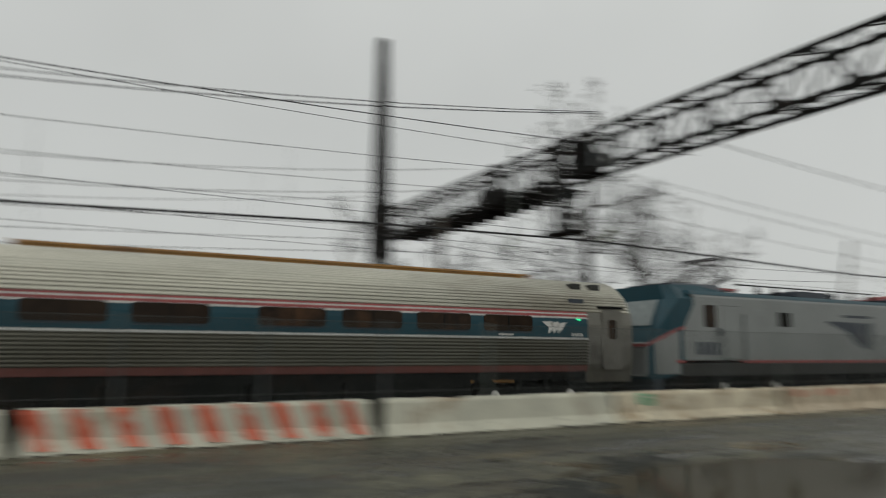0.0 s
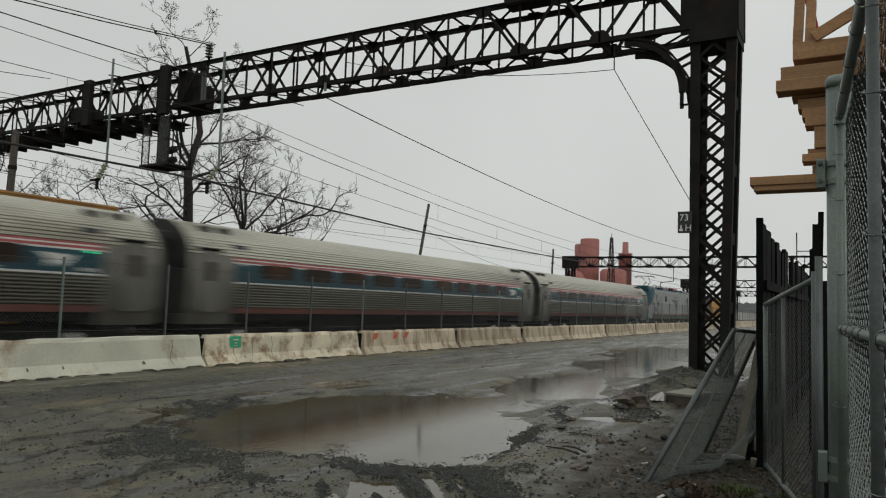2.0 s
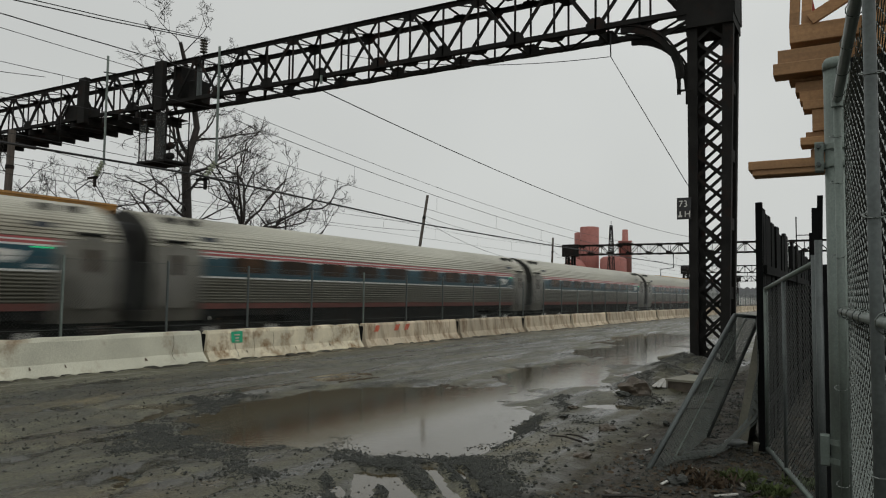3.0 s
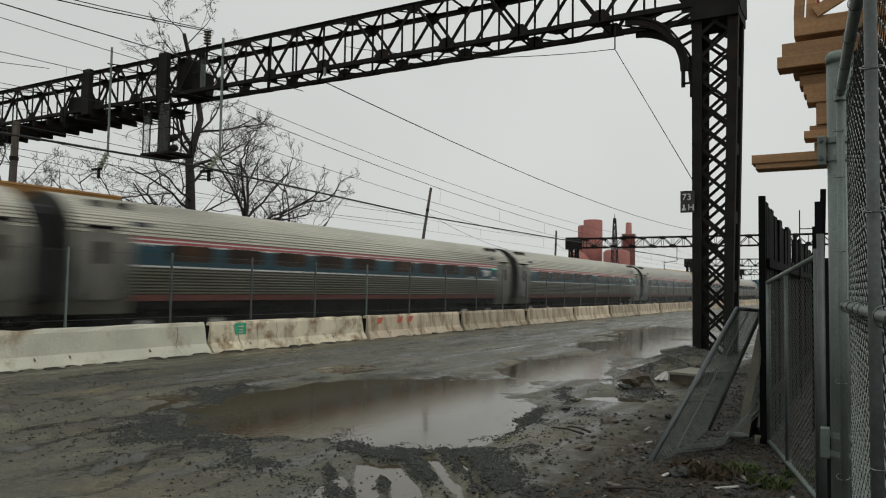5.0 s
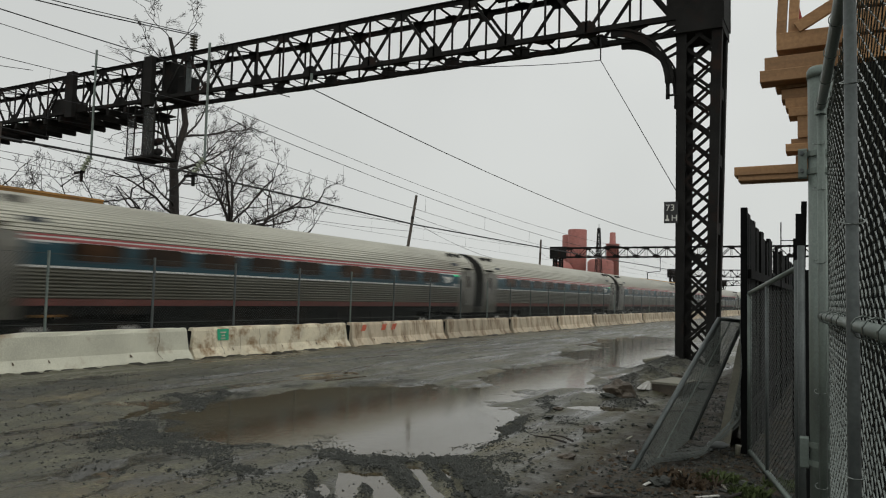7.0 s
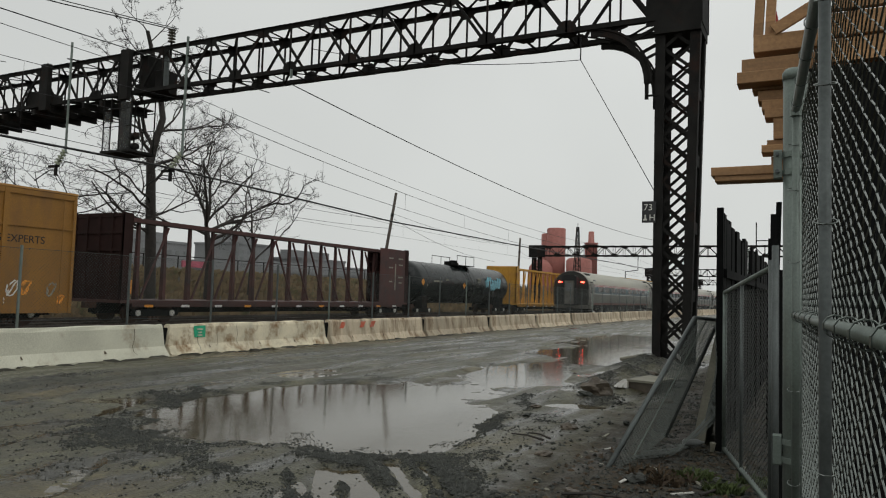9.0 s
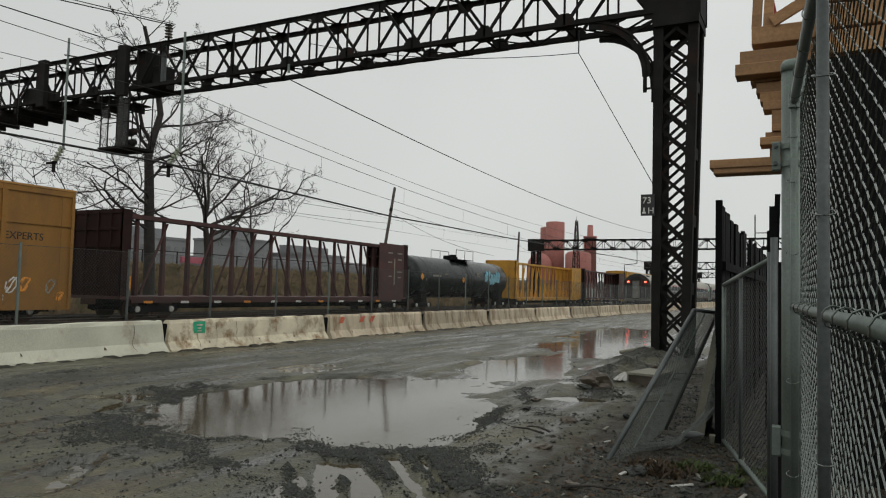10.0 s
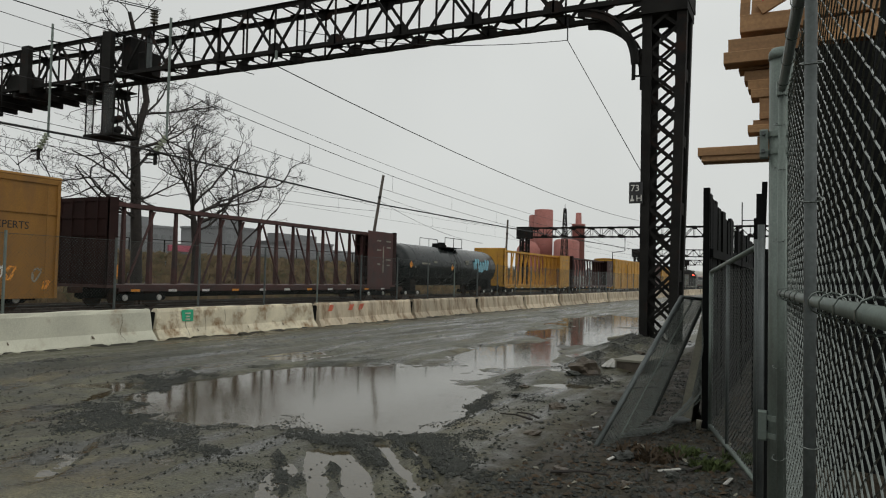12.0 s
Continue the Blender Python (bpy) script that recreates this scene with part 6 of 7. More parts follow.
    part("reflector", Shape().box(1.491, 1.497, 0.2, 0.5, 1.35, 1.9), MARK_ORANGE, c, "orange reflector")
    freight_bogie(c, 2.0)
    freight_bogie(c, L - 2.0)
    couplers(c, 0, L)
    return c


def boxcar(y0, y1, material, color, z_top=4.98, words=False):
    c = thing("boxcar", "%s ribbed boxcar with faded markings and graffiti" % color, "freight car", "freight train", pose(FX, y0, 0))
    L = y1 - y0
    part("body", Shape().box(-1.48, 1.48, 0, L, 0.62, z_top - 0.1, 0.0), material, c)
    part("roof", Shape().prism([(-1.54, z_top - 0.1), (1.54, z_top - 0.1), (1.50, z_top - 0.02), (0, z_top + 0.08), (-1.50, z_top - 0.02)], -0.05, L + 0.05), material, c, "low pitched roof with a lip")
    n = int(L / 2.3)
    for k in range(n + 1):
        y = k * L / n
        for sx in (-1, 1):
            part("rib", Shape().box(sx * 1.47, sx * 1.545, max(0, y - 0.09), min(L, y + 0.09), 0.66, z_top - 0.12, 0.01), material, c)
    for sx in (-1, 1):
        part("rail", Shape().box(sx * 1.47, sx * 1.535, 0, L, z_top - 0.30, z_top - 0.12), material, c)
        part("rail", Shape().box(sx * 1.47, sx * 1.530, 0, L, 3.62, 3.70), material, c)
        part("sill", Shape().box(sx * 1.44, sx * 1.540, 0, L, 0.62, 0.80), material, c)
    mid = L / 2
    d = part("sliding_door", Shape().box(1.48, 1.56, mid - 1.6, mid + 1.6, 0.85, 4.3, 0.03), material, c)
    for y in (mid - 0.8, mid, mid + 0.8):
        part("door_rib", Shape().box(1.555, 1.60, y - 0.05, y + 0.05, 0.9, 4.25), material, d)
    part("lock_bar", Shape().tube([(1.62, mid - 1.3, 0.9), (1.62, mid - 1.3, 4.4)], 0.025, 6), GALV_DARK, d)
    if words:
        lettering("lettering", "NG EXPERTS", 0.37, MARK_BLACK, c, pose(1.484, L - 3.24, 3.06) @ SIDE)
        part("emblem", Shape().beam((1.486, L - 3.75, 3.45), (1.486, L - 3.30, 4.0), 0.09, 0.006, (1, 0, 0)).beam((1.487, L - 3.30, 3.45), (1.487, L - 3.75, 4.0), 0.09, 0.006, (1, 0, 0)), MARK_BLACK, c, "dark crossed emblem")
        rng = random.Random(14)
        for k, (y, z, w, hh, m) in enumerate(((L - 2.2, 1.2, 0.5, 0.55, MARK_WHITE), (L - 1.7, 1.25, 0.45, 0.5, MARK_ORANGE), (L - 0.75, 1.2, 0.45, 0.5, SLAB), (L - 3.2, 1.0, 0.8, 0.45, MARK_ORANGE), (L - 2.7, 0.9, 0.5, 0.3, MARK_WHITE), (L - 3.9, 1.0, 0.6, 0.6, MARK_WHITE), (L - 4.5, 0.95, 0.5, 0.5, MARK_ORANGE), (L - 0.4, 0.95, 0.3, 0.3, MARK_ORANGE))):
            # each tag is a looping brush stroke
            pts = [(y + w * 0.5 * math.cos(t * 2.3 + k) * (0.6 + 0.4 * rng.random()), z + hh * (0.5 + 0.5 * math.sin(t * 3.1 + k))) for t in np.linspace(0, 4.2, 16)]
            st = Shape().tube([(1.462 + 0.002 * k, ya, za) for ya, za in pts], 0.034, 6)
            part("graffiti", st, m, c, "sprayed looping tag")
        part("data_panel", Shape().prism(rounded(L - 3.45, L - 2.85, 1.75, 2.15, 0.03), 1.482, 1.4835, "x"), MARK_BLACK, c, "dark stencilled panel")
        for k in range(4):
            part("mark_bar", Shape().box(1.4836, 1.4846, L - 3.40, L - 3.40 + 0.32 + 0.06 * (k % 2), 1.80 + 0.085 * k, 1.835 + 0.085 * k), SLAB, c)
    else:
        for y, z, w in ((2.5, 3.6, 1.6), (L - 2.6, 3.6, 1.2), (2.5, 2.6, 0.8)):
            part("mark_bar", Shape().box(1.482, 1.488, y - w / 2, y + w / 2, z, z + 0.16), MARK_BLACK, c)
    part("ladder", Shape().tube([(1.60, L - 0.15, 0.6), (1.60, L - 0.15, z_top - 0.3)], 0.015, 6).tube([(1.60, L - 0.55, 0.6), (1.60, L - 0.55, z_top - 0.3)], 0.015, 6), material, c)
    freight_bogie(c, 2.2)
    freight_bogie(c, L - 2.2)
    couplers(c, 0, L)
    part("center_sill", Shape().box(-0.35, 0.35, 0, L, 0.5, 0.64), UNDER, c)
    return c


def tank_car(y0, y1):
    c = thing("tank_car", "black tank car with a top platform and pale blue graffiti", "freight car", "freight train", pose(FX, y0, 0))
    L = y1 - y0
    r, zc = 1.50, 2.55
    ring = [(0.25, 0.05), (0.28, 0.5), (0.40, 0.95), (0.62, 1.28), (0.95, r * 0.98), (1.3, r), (L / 2, r), (L - 1.3, r), (L - 0.95, r * 0.98), (L - 0.62, 1.28), (L - 0.40, 0.95), (L - 0.28, 0.5), (L - 0.25, 0.05)]
    part("tank", Shape().lathe((0, 0, zc), (0, 1, 0), ring, 40), TANK, c, "glossy black tank", True)
    for y in (2.2, L / 2 - 1.0, L / 2 + 1.0, L - 2.2):
        part("weld_band", Shape().lathe((0, y, zc), (0, 1, 0), [(0, r + 0.004), (0.02, r + 0.014), (0.06, r + 0.014), (0.08, r + 0.004)], 40), TANK, c)
    part("manway", Shape().lathe((0, L / 2, zc + r - 0.1), (0, 0, 1), [(0, 0.42), (0.32, 0.42), (0.34, 0.3), (0.5, 0.28), (0.52, 0.05)], 14), UNDER, c)
    part("valve_box", Shape().box(-0.3, 0.3, L / 2 - 1.0, L / 2 - 0.5, zc + r - 0.1, zc + r + 0.30, 0.04), UNDER, c)
    pf = part("platform", Shape().box(-1.15, 1.15, L / 2 - 1.6, L / 2 + 1.6, zc + r - 0.05, zc + r + 0.0), UNDER, c)
    for x in (-1.1, 1.1):
        for y in (L / 2 - 1.55, L / 2, L / 2 + 1.55):
            part("rail_post", Shape().tube([(x, y, zc + r), (x, y, zc + r + 0.72)], 0.025, 6), UNDER, pf)
        part("hand_rail", Shape().tube([(x, L / 2 - 1.55, zc + r + 0.72), (x, L / 2 + 1.55, zc + r + 0.72)], 0.025, 6), UNDER, pf)
    lad = Shape()
    for y in (L / 2 - 0.25, L / 2 + 0.25):
        lad.tube([(1.60, y, 1.1), (1.62, y, zc + 0.2), (1.25, y, zc + 1.0), (1.1, y, zc + r)], 0.02, 6)
    for k in range(7):
        lad.tube([(1.61, L / 2 - 0.25, 1.2 + k * 0.25), (1.61, L / 2 + 0.25, 1.2 + k * 0.25)], 0.014, 5)
    part("ladder", lad, UNDER, c)
    part("saddle", Shape().box(-1.3, 1.3, 1.6, 2.4, 0.75, 1.55).box(-1.3, 1.3, L - 2.4, L - 1.6, 0.75, 1.55), UNDER, c)
    for ya, yb, ye in ((0, 3.2, 0.0), (L - 3.2, L, L - 0.2)):
        part("stub_sill", Shape().box(-0.4, 0.4, ya, yb, 0.7, 1.0), UNDER, c)
        part("end_platform", Shape().box(-1.45, 1.45, ye, ye + 0.2, 1.004, 1.06), UNDER, c)
    for y, w, z in ((3.6, 1.3, 2.6), (5.1, 0.5, 2.75), (10.8, 0.7, 2.95), (10.8, 0.5, 2.75), (2.0, 0.12, 2.3)):
        part("mark_bar", Shape().box(1.488, 1.503, y - w / 2, y + w / 2, z, z + 0.13), SLAB, c)
    part("placard", Shape().prism([(1.35 + 0, 2.3), (1.60, 2.55), (1.35, 2.8), (1.10, 2.55)], 1.49, 1.506, "x"), MARK_ORANGE, c)
    part("placard", Shape().prism([(8.0, 2.2), (8.25, 2.45), (8.0, 2.7), (7.75, 2.45)], 1.49, 1.506, "x"), MARK_ORANGE, c)
    g = Shape()
    rng = random.Random(2)
    for k in range(6):
        y = 12.2 + k * 0.52
        z = 2.25 + rng.uniform(-0.1, 0.15)
        g.prism([(y, z), (y + 0.34, z + 0.08), (y + 0.50, z + 0.78), (y + 0.22, z + 0.92), (y + 0.16, z + 0.5), (y - 0.06, z + 0.62), (y - 0.12, z + 0.2)], 1.45, 1.512, "x")
    part("graffiti", g, GRAFFITI, c, "pale blue sprayed graffiti")
    freight_bogie(c, 2.0)
    freight_bogie(c, L - 2.0)
    couplers(c, 0, L)
    return c


boxcar(-0.6, 17.75, YELLOW_CAR, "yellow-orange", 5.02, True)
centerbeam(19.9, 42.5, MAROON, "maroon", 4.58)
tank_car(43.3, 61.2)
centerbeam(62.3, 83.0, YELLOW_CB, "yellow", 4.5)
centerbeam(84.3, 105.0, MAROON, "maroon", 4.55)
boxcar(106.0, 124.5, YELLOW_CB, "yellow", 4.95)
boxcar(125.8, 144.0, BROWN, "dark brown", 4.8)
boxcar(145.2, 163.5, YELLOW_CB, "yellow", 4.8)


# ---------------------------------------------------------------- fence and gate beside the camera
def woven(origin, along, length, z0, z1, pitch, r, seed=0, sag_amount=0.0):
    """Chain link as it is woven: each wire zigzags up and hooks its neighbour, passing before and behind it."""
    o, a = Vector(origin), Vector(along).normalized()
    nrm = Vector((a.y, -a.x, 0))
    s = Shape()
    n = int(length / pitch)
    rows_n = int((z1 - z0) / (pitch / 2))
    rng = random.Random(seed)
    for k in range(n):
        pts = []
        for j in range(rows_n + 1):
            side = (j + k) % 2
            u = (k + (0.04 if side == 0 else 1.04) - 0.02) * pitch
            if u > length:
                break
            off = 0.5 * r * (1 if j % 2 else -1)
            pts.append(o + a * u + nrm * (off + rng.uniform(-0.3, 0.3) * r) + Vector((0, 0, z0 + j * pitch / 2)))
        if len(pts) > 2:
            s.tube(pts, r, 4, caps=False)
    return s


F_DIR = Vector((-0.0658, 0.9978, 0))
POST = Vector((-0.112, 4.62, 0))


def fence_at(y):
    """Point on the line of the near fence at a distance down the yard."""
    return POST + F_DIR * ((y - POST.y) / F_DIR.y) + Vector((-0.005, 0, 0))


def build_near_fence():
    p = thing("gate_post", "thick capped galvanised steel gate post", "post", at=pose(POST.x, POST.y, 0))
    part("shaft", Shape().tube([(0, 0, -0.2), (0, 0, 3.02)], 0.066, 20), GALV, p, "", True)
    part("cap", Shape().lathe((0, 0, 3.0), (0, 0, 1), [(0, 0.071), (0.045, 0.071), (0.065, 0.058), (0.075, 0.01)], 20), GALV, p, "", True)
    for z in (2.55, 0.93):
        hng = Shape().lathe((0, 0, z), (0, 0, 1), [(0, 0.074), (0.03, 0.074)], 16).lathe((0, 0, z - 0.10), (0, 0, 1), [(0, 0.074), (0.03, 0.074)], 16)
        hng.box(-0.115, -0.070, -0.025, 0.025, z - 0.12, z + 0.05, 0.008)
        part("hinge", hng, GALV, p, "bolted gate hinge")
    for z in (2.57, 2.47):
        part("bolt", Shape().lathe((-0.095, -0.025, z), (0, -1, 0), [(0, 0.012), (0.03, 0.012)], 6), GALV_DARK, p)
    g = thing("chain_link_gate", "tall galvanised chain-link gate leaf with round steel frame", "gate")
    a, b = fence_at(4.48), fence_at(0.6)
    fr = part("gate_frame", Shape().tube([(a.x, a.y, 0.35), (a.x, a.y, 2.80)], 0.020, 12), GALV, g, "round steel frame tube", True)
    part("top_rail", Shape().tube([(a.x, a.y, 2.80), (b.x, b.y, 2.80)], 0.024, 12), GALV, g, "", True)
    part("middle_rail", Shape().tube([(a.x, a.y, 1.655), (b.x, b.y, 1.655)], 0.0175, 12), GALV, g, "", True)
    part("bottom_rail", Shape().tube([(a.x, a.y, 0.38), (b.x, b.y, 0.38)], 0.022, 12), GALV, g, "", True)
    for y in (2.37, 0.75):
        q = fence_at(y) + Vector((-0.012, 0, 0))
        part("upright", Shape().tube([(q.x, q.y, 0.38), (q.x, q.y, 2.80)], 0.0170, 12), GALV_DARK if y > 2 else GALV, g, "", True)
    part("elbow", Shape().lathe((a.x, a.y, 2.76), (0, 0, 1), [(0, 0.03), (0.08, 0.03), (0.09, 0.01)], 12), GALV, g)
    off = Vector((0.03, 0, 0))
    part("mesh", woven(b + off, F_DIR, (a - b).length, 0.40, 2.80, 0.058, 0.0021, 1), LINK, g, "woven diamond wire mesh")
    for y in (4.3, 3.9, 3.5, 3.1, 2.8, 2.2, 1.9, 1.6, 1.3):
        q = fence_at(y)
        for z in (1.655, 2.80):
            ring = [(q.x + 0.030 * math.cos(t), q.y + 0.01 * math.sin(t * 0.5), z + 0.030 * math.sin(t)) for t in np.linspace(0, 6.28, 12)]
            part("wire_tie", Shape().tube(ring, 0.0022, 4), LINK, g)
    for z in (0.75, 1.25, 1.95, 2.35, 2.6):
        for y in (4.48, 2.37):
            q = fence_at(y)
            ring = [(q.x - 0.010 + 0.031 * math.cos(t), q.y + 0.031 * math.sin(t), z + 0.012 * math.sin(t)) for t in np.linspace(0, 6.28, 12)]
            part("wire_tie", Shape().tube(ring, 0.0022, 4), LINK, g)
    # second gate leaf beyond the post, swung a little open
    g2 = thing("chain_link_gate", "lower dark chain-link gate leaf beyond the post", "gate")
    p0, p1 = Vector((-0.325, 6.35, 0)), Vector((-0.93, 8.80, 0))
    for nm, z0, z1 in (("top_rail", 2.00, 1.83), ("bottom_rail", 0.15, 0.10)):
        part(nm, Shape().tube([(p0.x, p0.y, z0), (p1.x, p1.y, z1)], 0.024, 10), GALV, g2, "", True)
    for t in (0.0, 0.55, 1.0):
        q = p0.lerp(p1, t)
        part("upright", Shape().tube([(q.x, q.y, 0.05), (q.x, q.y, 2.06 - 0.23 * t)], 0.024 if t != 0.55 else 0.018, 10), GALV_DARK if t < 1 else GALV, g2, "", True)
    part("mesh", woven(p0, p1 - p0, (p1 - p0).length, 0.08, 1.86, 0.055, 0.0020, 2), LINK_DARK, g2)
    q = Vector((-0.262, 5.6, 0))
    part("hinge_post", Shape().tube([(q.x, q.y, 0), (q.x, q.y, 2.12)], 0.024, 12), GALV_DARK, g2, "", True)
    # leaning panel
    lp = thing("leaning_fence_panel", "loose chain-link panel with steel frame leaning on the fence", "fence panel")
    A, B = Vector((-1.87, 7.30, 0.0)), Vector((-1.29, 9.1, 1.53))
    C, D = Vector((-1.50, 8.45, 0.22)), Vector((-1.07, 9.45, 1.50))
    part("frame_tube", Shape().tube([A, B], 0.028, 10), GALV_DARK, lp, "", True)
    part("frame_tube", Shape().tube([B, D], 0.022, 10), GALV_DARK, lp, "", True)
    part("frame_tube", Shape().tube([C, D], 0.022, 10), LINK_BLACK, lp, "", True)
    part("middle_wire", Shape().tube([A.lerp(C, 0.45), B.lerp(D, 0.5)], 0.008, 6), GALV, lp)
    m = Shape()
    n1, n2 = 58, 22
    grid = [[A.lerp(B, i / n1).lerp(C.lerp(D, i / n1), j / n2) + Vector((0, 0, -0.05 * math.sin(math.pi * j / n2) * (1 - i / n1))) for j in range(n2 + 1)] for i in range(n1 + 1)]
    for j in range(n2):
        for sg in (0, 1):
            m.tube([grid[i][min(n2, j + ((i + sg) % 2))] for i in range(n1 + 1)], 0.0030, 3, caps=False)
    part("mesh", m, LINK_MID, lp)
    # torn mesh that hangs from it in a curl
    m = Shape()
    n1, n2 = 22, 20
    E = [Vector((-1.74, 7.75, 0.06)), Vector((-1.42, 8.25, 0.06)), Vector((-1.12, 8.65, 0.42)), Vector((-1.02, 8.8, 0.95)), Vector((-1.04, 8.85, 1.5))]

    def edge(t):
        k = min(3, int(t * 4))
        return E[k].lerp(E[k + 1], t * 4 - k)
    for j in range(n2):
        for sg in (0, 1):
            m.tube([edge(i / n1) + Vector((0.10 * (j + (i + sg) % 2) / n2, 0.7 * (j + (i + sg) % 2) / n2, 0.03 * math.sin(j * 0.7 + i * 0.4))) for i in range(n1 + 1)], 0.0032, 3, caps=False)
    part("torn_mesh", m, LINK_MID, lp, "torn sagging wire mesh")


build_near_fence()


def build_black_fence():
    f = thing("black_slat_fence", "black ragged vertical slats of a fence behind the gate", "fence")
    rng = random.Random(5)
    y = 8.95
    k = 0
    while y < 24:
        top = 2.78 - 0.03 * (k % 3) - (0.12 * rng.random() if k > 2 else 0)
        if 16 < k < 21:
            top -= 0.5
        x = -0.98 - 0.012 * (y - 8.9) + rng.uniform(-0.015, 0.015)
        part("slat", Shape().box(x - 0.02, x + 0.02, y, y + 0.222, 0.0, top - rng.uniform(0, 0.05)).box(x - 0.05, x - 0.02, y + 0.02, y + 0.07, 0.0, top - 0.06), BLACK_SLAT, f)
        y += 0.225
        k += 1
    part("end_post", Shape().box(-1.03, -0.96, 8.86, 8.93, 0, 2.80), BLACK_SLAT, f)
    part("rail", Shape().box(-0.96, -0.92, 8.9, 24, 0.5, 0.6).box(-0.96, -0.92, 8.9, 24, 2.0, 2.1), BLACK_SLAT, f)
    # black strip added to keep the gap beside the gate post dark
    part("gap_dark_strip", Shape().box(-0.30, -0.11, 6.28, 6.31, 0.0, 1.98, 0.01), BLACK_SLAT, f)
    for x, y, h in ((-0.40, 7.9, 2.60), (-0.55, 10.2, 2.55)):
        st = thing("steel_stake", "dark upright steel stake in the fence line", "stake", "steel stakes")
        part("bar", Shape().beam((x, y, 0), (x + 0.02, y, h), 0.07, 0.05), BLACK_SLAT, st)
        part("strip", Shape().beam((x + 0.03, y, h * 0.6), (x + 0.06, y, h + 0.12), 0.05, 0.03), BLACK_SLAT, st)
    solid("antenna", Shape().tube([(-0.9, 13.0, 0.0), (-0.9, 13.0, 3.05)], 0.01, 5).tube([(-0.9, 13.0, 2.75), (-0.55, 13.0, 2.75)], 0.008, 5), STEEL, "thin metal rod above the fence", "rod")
    # dark plywood sheets behind the near gate
    b = solid("plywood_sheet", Shape().box(-0.10, 2.6, 7.62, 7.66, 0.0, 3.95), BLACK_SLAT, "dark weathered hoarding behind the gate mesh", "hoarding")
    solid("leaning_pole", Shape().tube([(0.19, 5.6, 0.05), (0.25, 5.6, 0.88), (0.50, 5.6, 3.8)], 0.024, 8), BLACK_SLAT, "thin dark pole leaning behind the gate mesh", "pole", smooth=True)
    solid("concrete_sheet", Shape().prism([(-1.34, 0.0), (-1.20, 0.0), (-1.01, 1.28), (-1.09, 1.30)], 9.25, 9.95), SLAB, "pale concrete slab leaning on the black fence", "slab")


build_black_fence()


def build_timber():
    """A stack of fresh sawn beams jutting out over the fence."""
    Y = 8.0
    rows_t = [(-0.99, 0.9, 3.07, 0.09, 0.0), (-0.955, 0.9, 3.00, 0.06, 0.02), (-0.42, 0.9, 3.16, 0.09, 0.05), (-0.505, 0.9, 3.27, 0.08, -0.05), (-0.46, 0.9, 3.34, 0.07, 0.04),
              (-0.48, 0.9, 3.64, 0.09, 0.0), (-0.51, 0.9, 3.74, 0.10, 0.04), (-0.55, 0.9, 3.85, 0.11, 0.10),
              (-0.74, 0.9, 4.02, 0.12, -0.05), (-0.61, 0.9, 3.98, 0.10, 0.16), (-0.70, 1.0, 4.15, 0.15, 0.0), (-0.59, 1.1, 4.38, 0.18, 0.02)]
    for k, (x0, x1, z, h, dy) in enumerate(rows_t):
        p = solid("timber_beam", Shape().box(x0, x1, Y + dy, Y + dy + 0.24, z - h / 2, z + h / 2, 0.006), TIMBER, "fresh sawn brown timber beam stacked above the fence", "timber", "stacked timbers")
    solid("timber_block", Shape().box(-0.40, -0.20, Y + 0.02, Y + 0.20, 3.38, 3.60), TIMBER, "short upright timber block between beams", "timber", "stacked timbers")
    for x0, z0, x1, z1 in ((-0.55, 4.47, -0.52, 5.1), (-0.44, 4.47, -0.42, 4.9)):
        solid("timber_post", Shape().beam((x0, Y + 0.1, z0), (x1, Y + 0.1, z1), 0.09, 0.09), TIMBER, "upright timber post on the stacked beams", "timber", "stacked timbers")
    solid("timber_brace", Shape().beam((-0.40, Y + 0.02, 4.50), (0.35, Y + 0.02, 4.92), 0.11, 0.05, (0, 1, 0)), TIMBER, "slanting fresh timber brace on the stacked beams", "timber", "stacked timbers")
    solid("red_board", Shape().beam((-0.36, Y + 0.2, 4.46), (-0.50, Y + 0.2, 5.2), 0.07, 0.05), TIMBER_RED, "narrow red painted board", "board")
    # the posts that carry the stack, hidden behind the hoarding
    for x in (0.3, 0.88, 2.4):
        solid("timber_post", Shape().box(x - 0.05, x + 0.05, 7.745, Y - 0.06, 0.0, 5.0), TIMBER, "upright timber post behind the hoarding", "timber", "stacked timbers")
    # boards that lie above the near fence
    for k in range(4):
        solid("timber_plank", Shape().box(0.02 + 0.05 * k, 2.6, 7.66, 7.74, 4.0 + 0.25 * k, 4.22 + 0.25 * k, 0.005), TIMBER, "long brown timber plank behind the gate mesh", "timber", "stacked timbers")


build_timber()


def lump(name, x, y, r, flat, material, label, seed, category="rock", group=""):
    """An irregular stone that rests in the mud."""
    rng = random.Random(seed)
    bm = bmesh.new()
    bmesh.ops.create_icosphere(bm, subdivisions=3, radius=1.0)
    off = Vector((rng.uniform(0, 50), rng.uniform(0, 50), 0))
    for v in bm.verts:
        d = 1 + 0.55 * noise.noise(v.co * 1.3 + off) + 0.22 * noise.noise(v.co * 3.5 + off) + 0.08 * noise.noise(v.co * 9 + off)
        v.co = Vector((v.co.x * d * r, v.co.y * d * r * rng.uniform(0.96, 1.0), v.co.z * d * r * flat))
    me = bpy.data.meshes.new(name)
    bm.to_mesh(me)
    bm.free()
    me.materials.append(material)
    ob = tagged(new(name, me), label, category, group)
    ob.matrix_basis = pose(x, y, float(height(np.array([x]), np.array([y]))[0]) + r * flat * 0.35, rng.uniform(-12, 12), rng.uniform(-12, 12), rng.uniform(0, 360))
    return ob


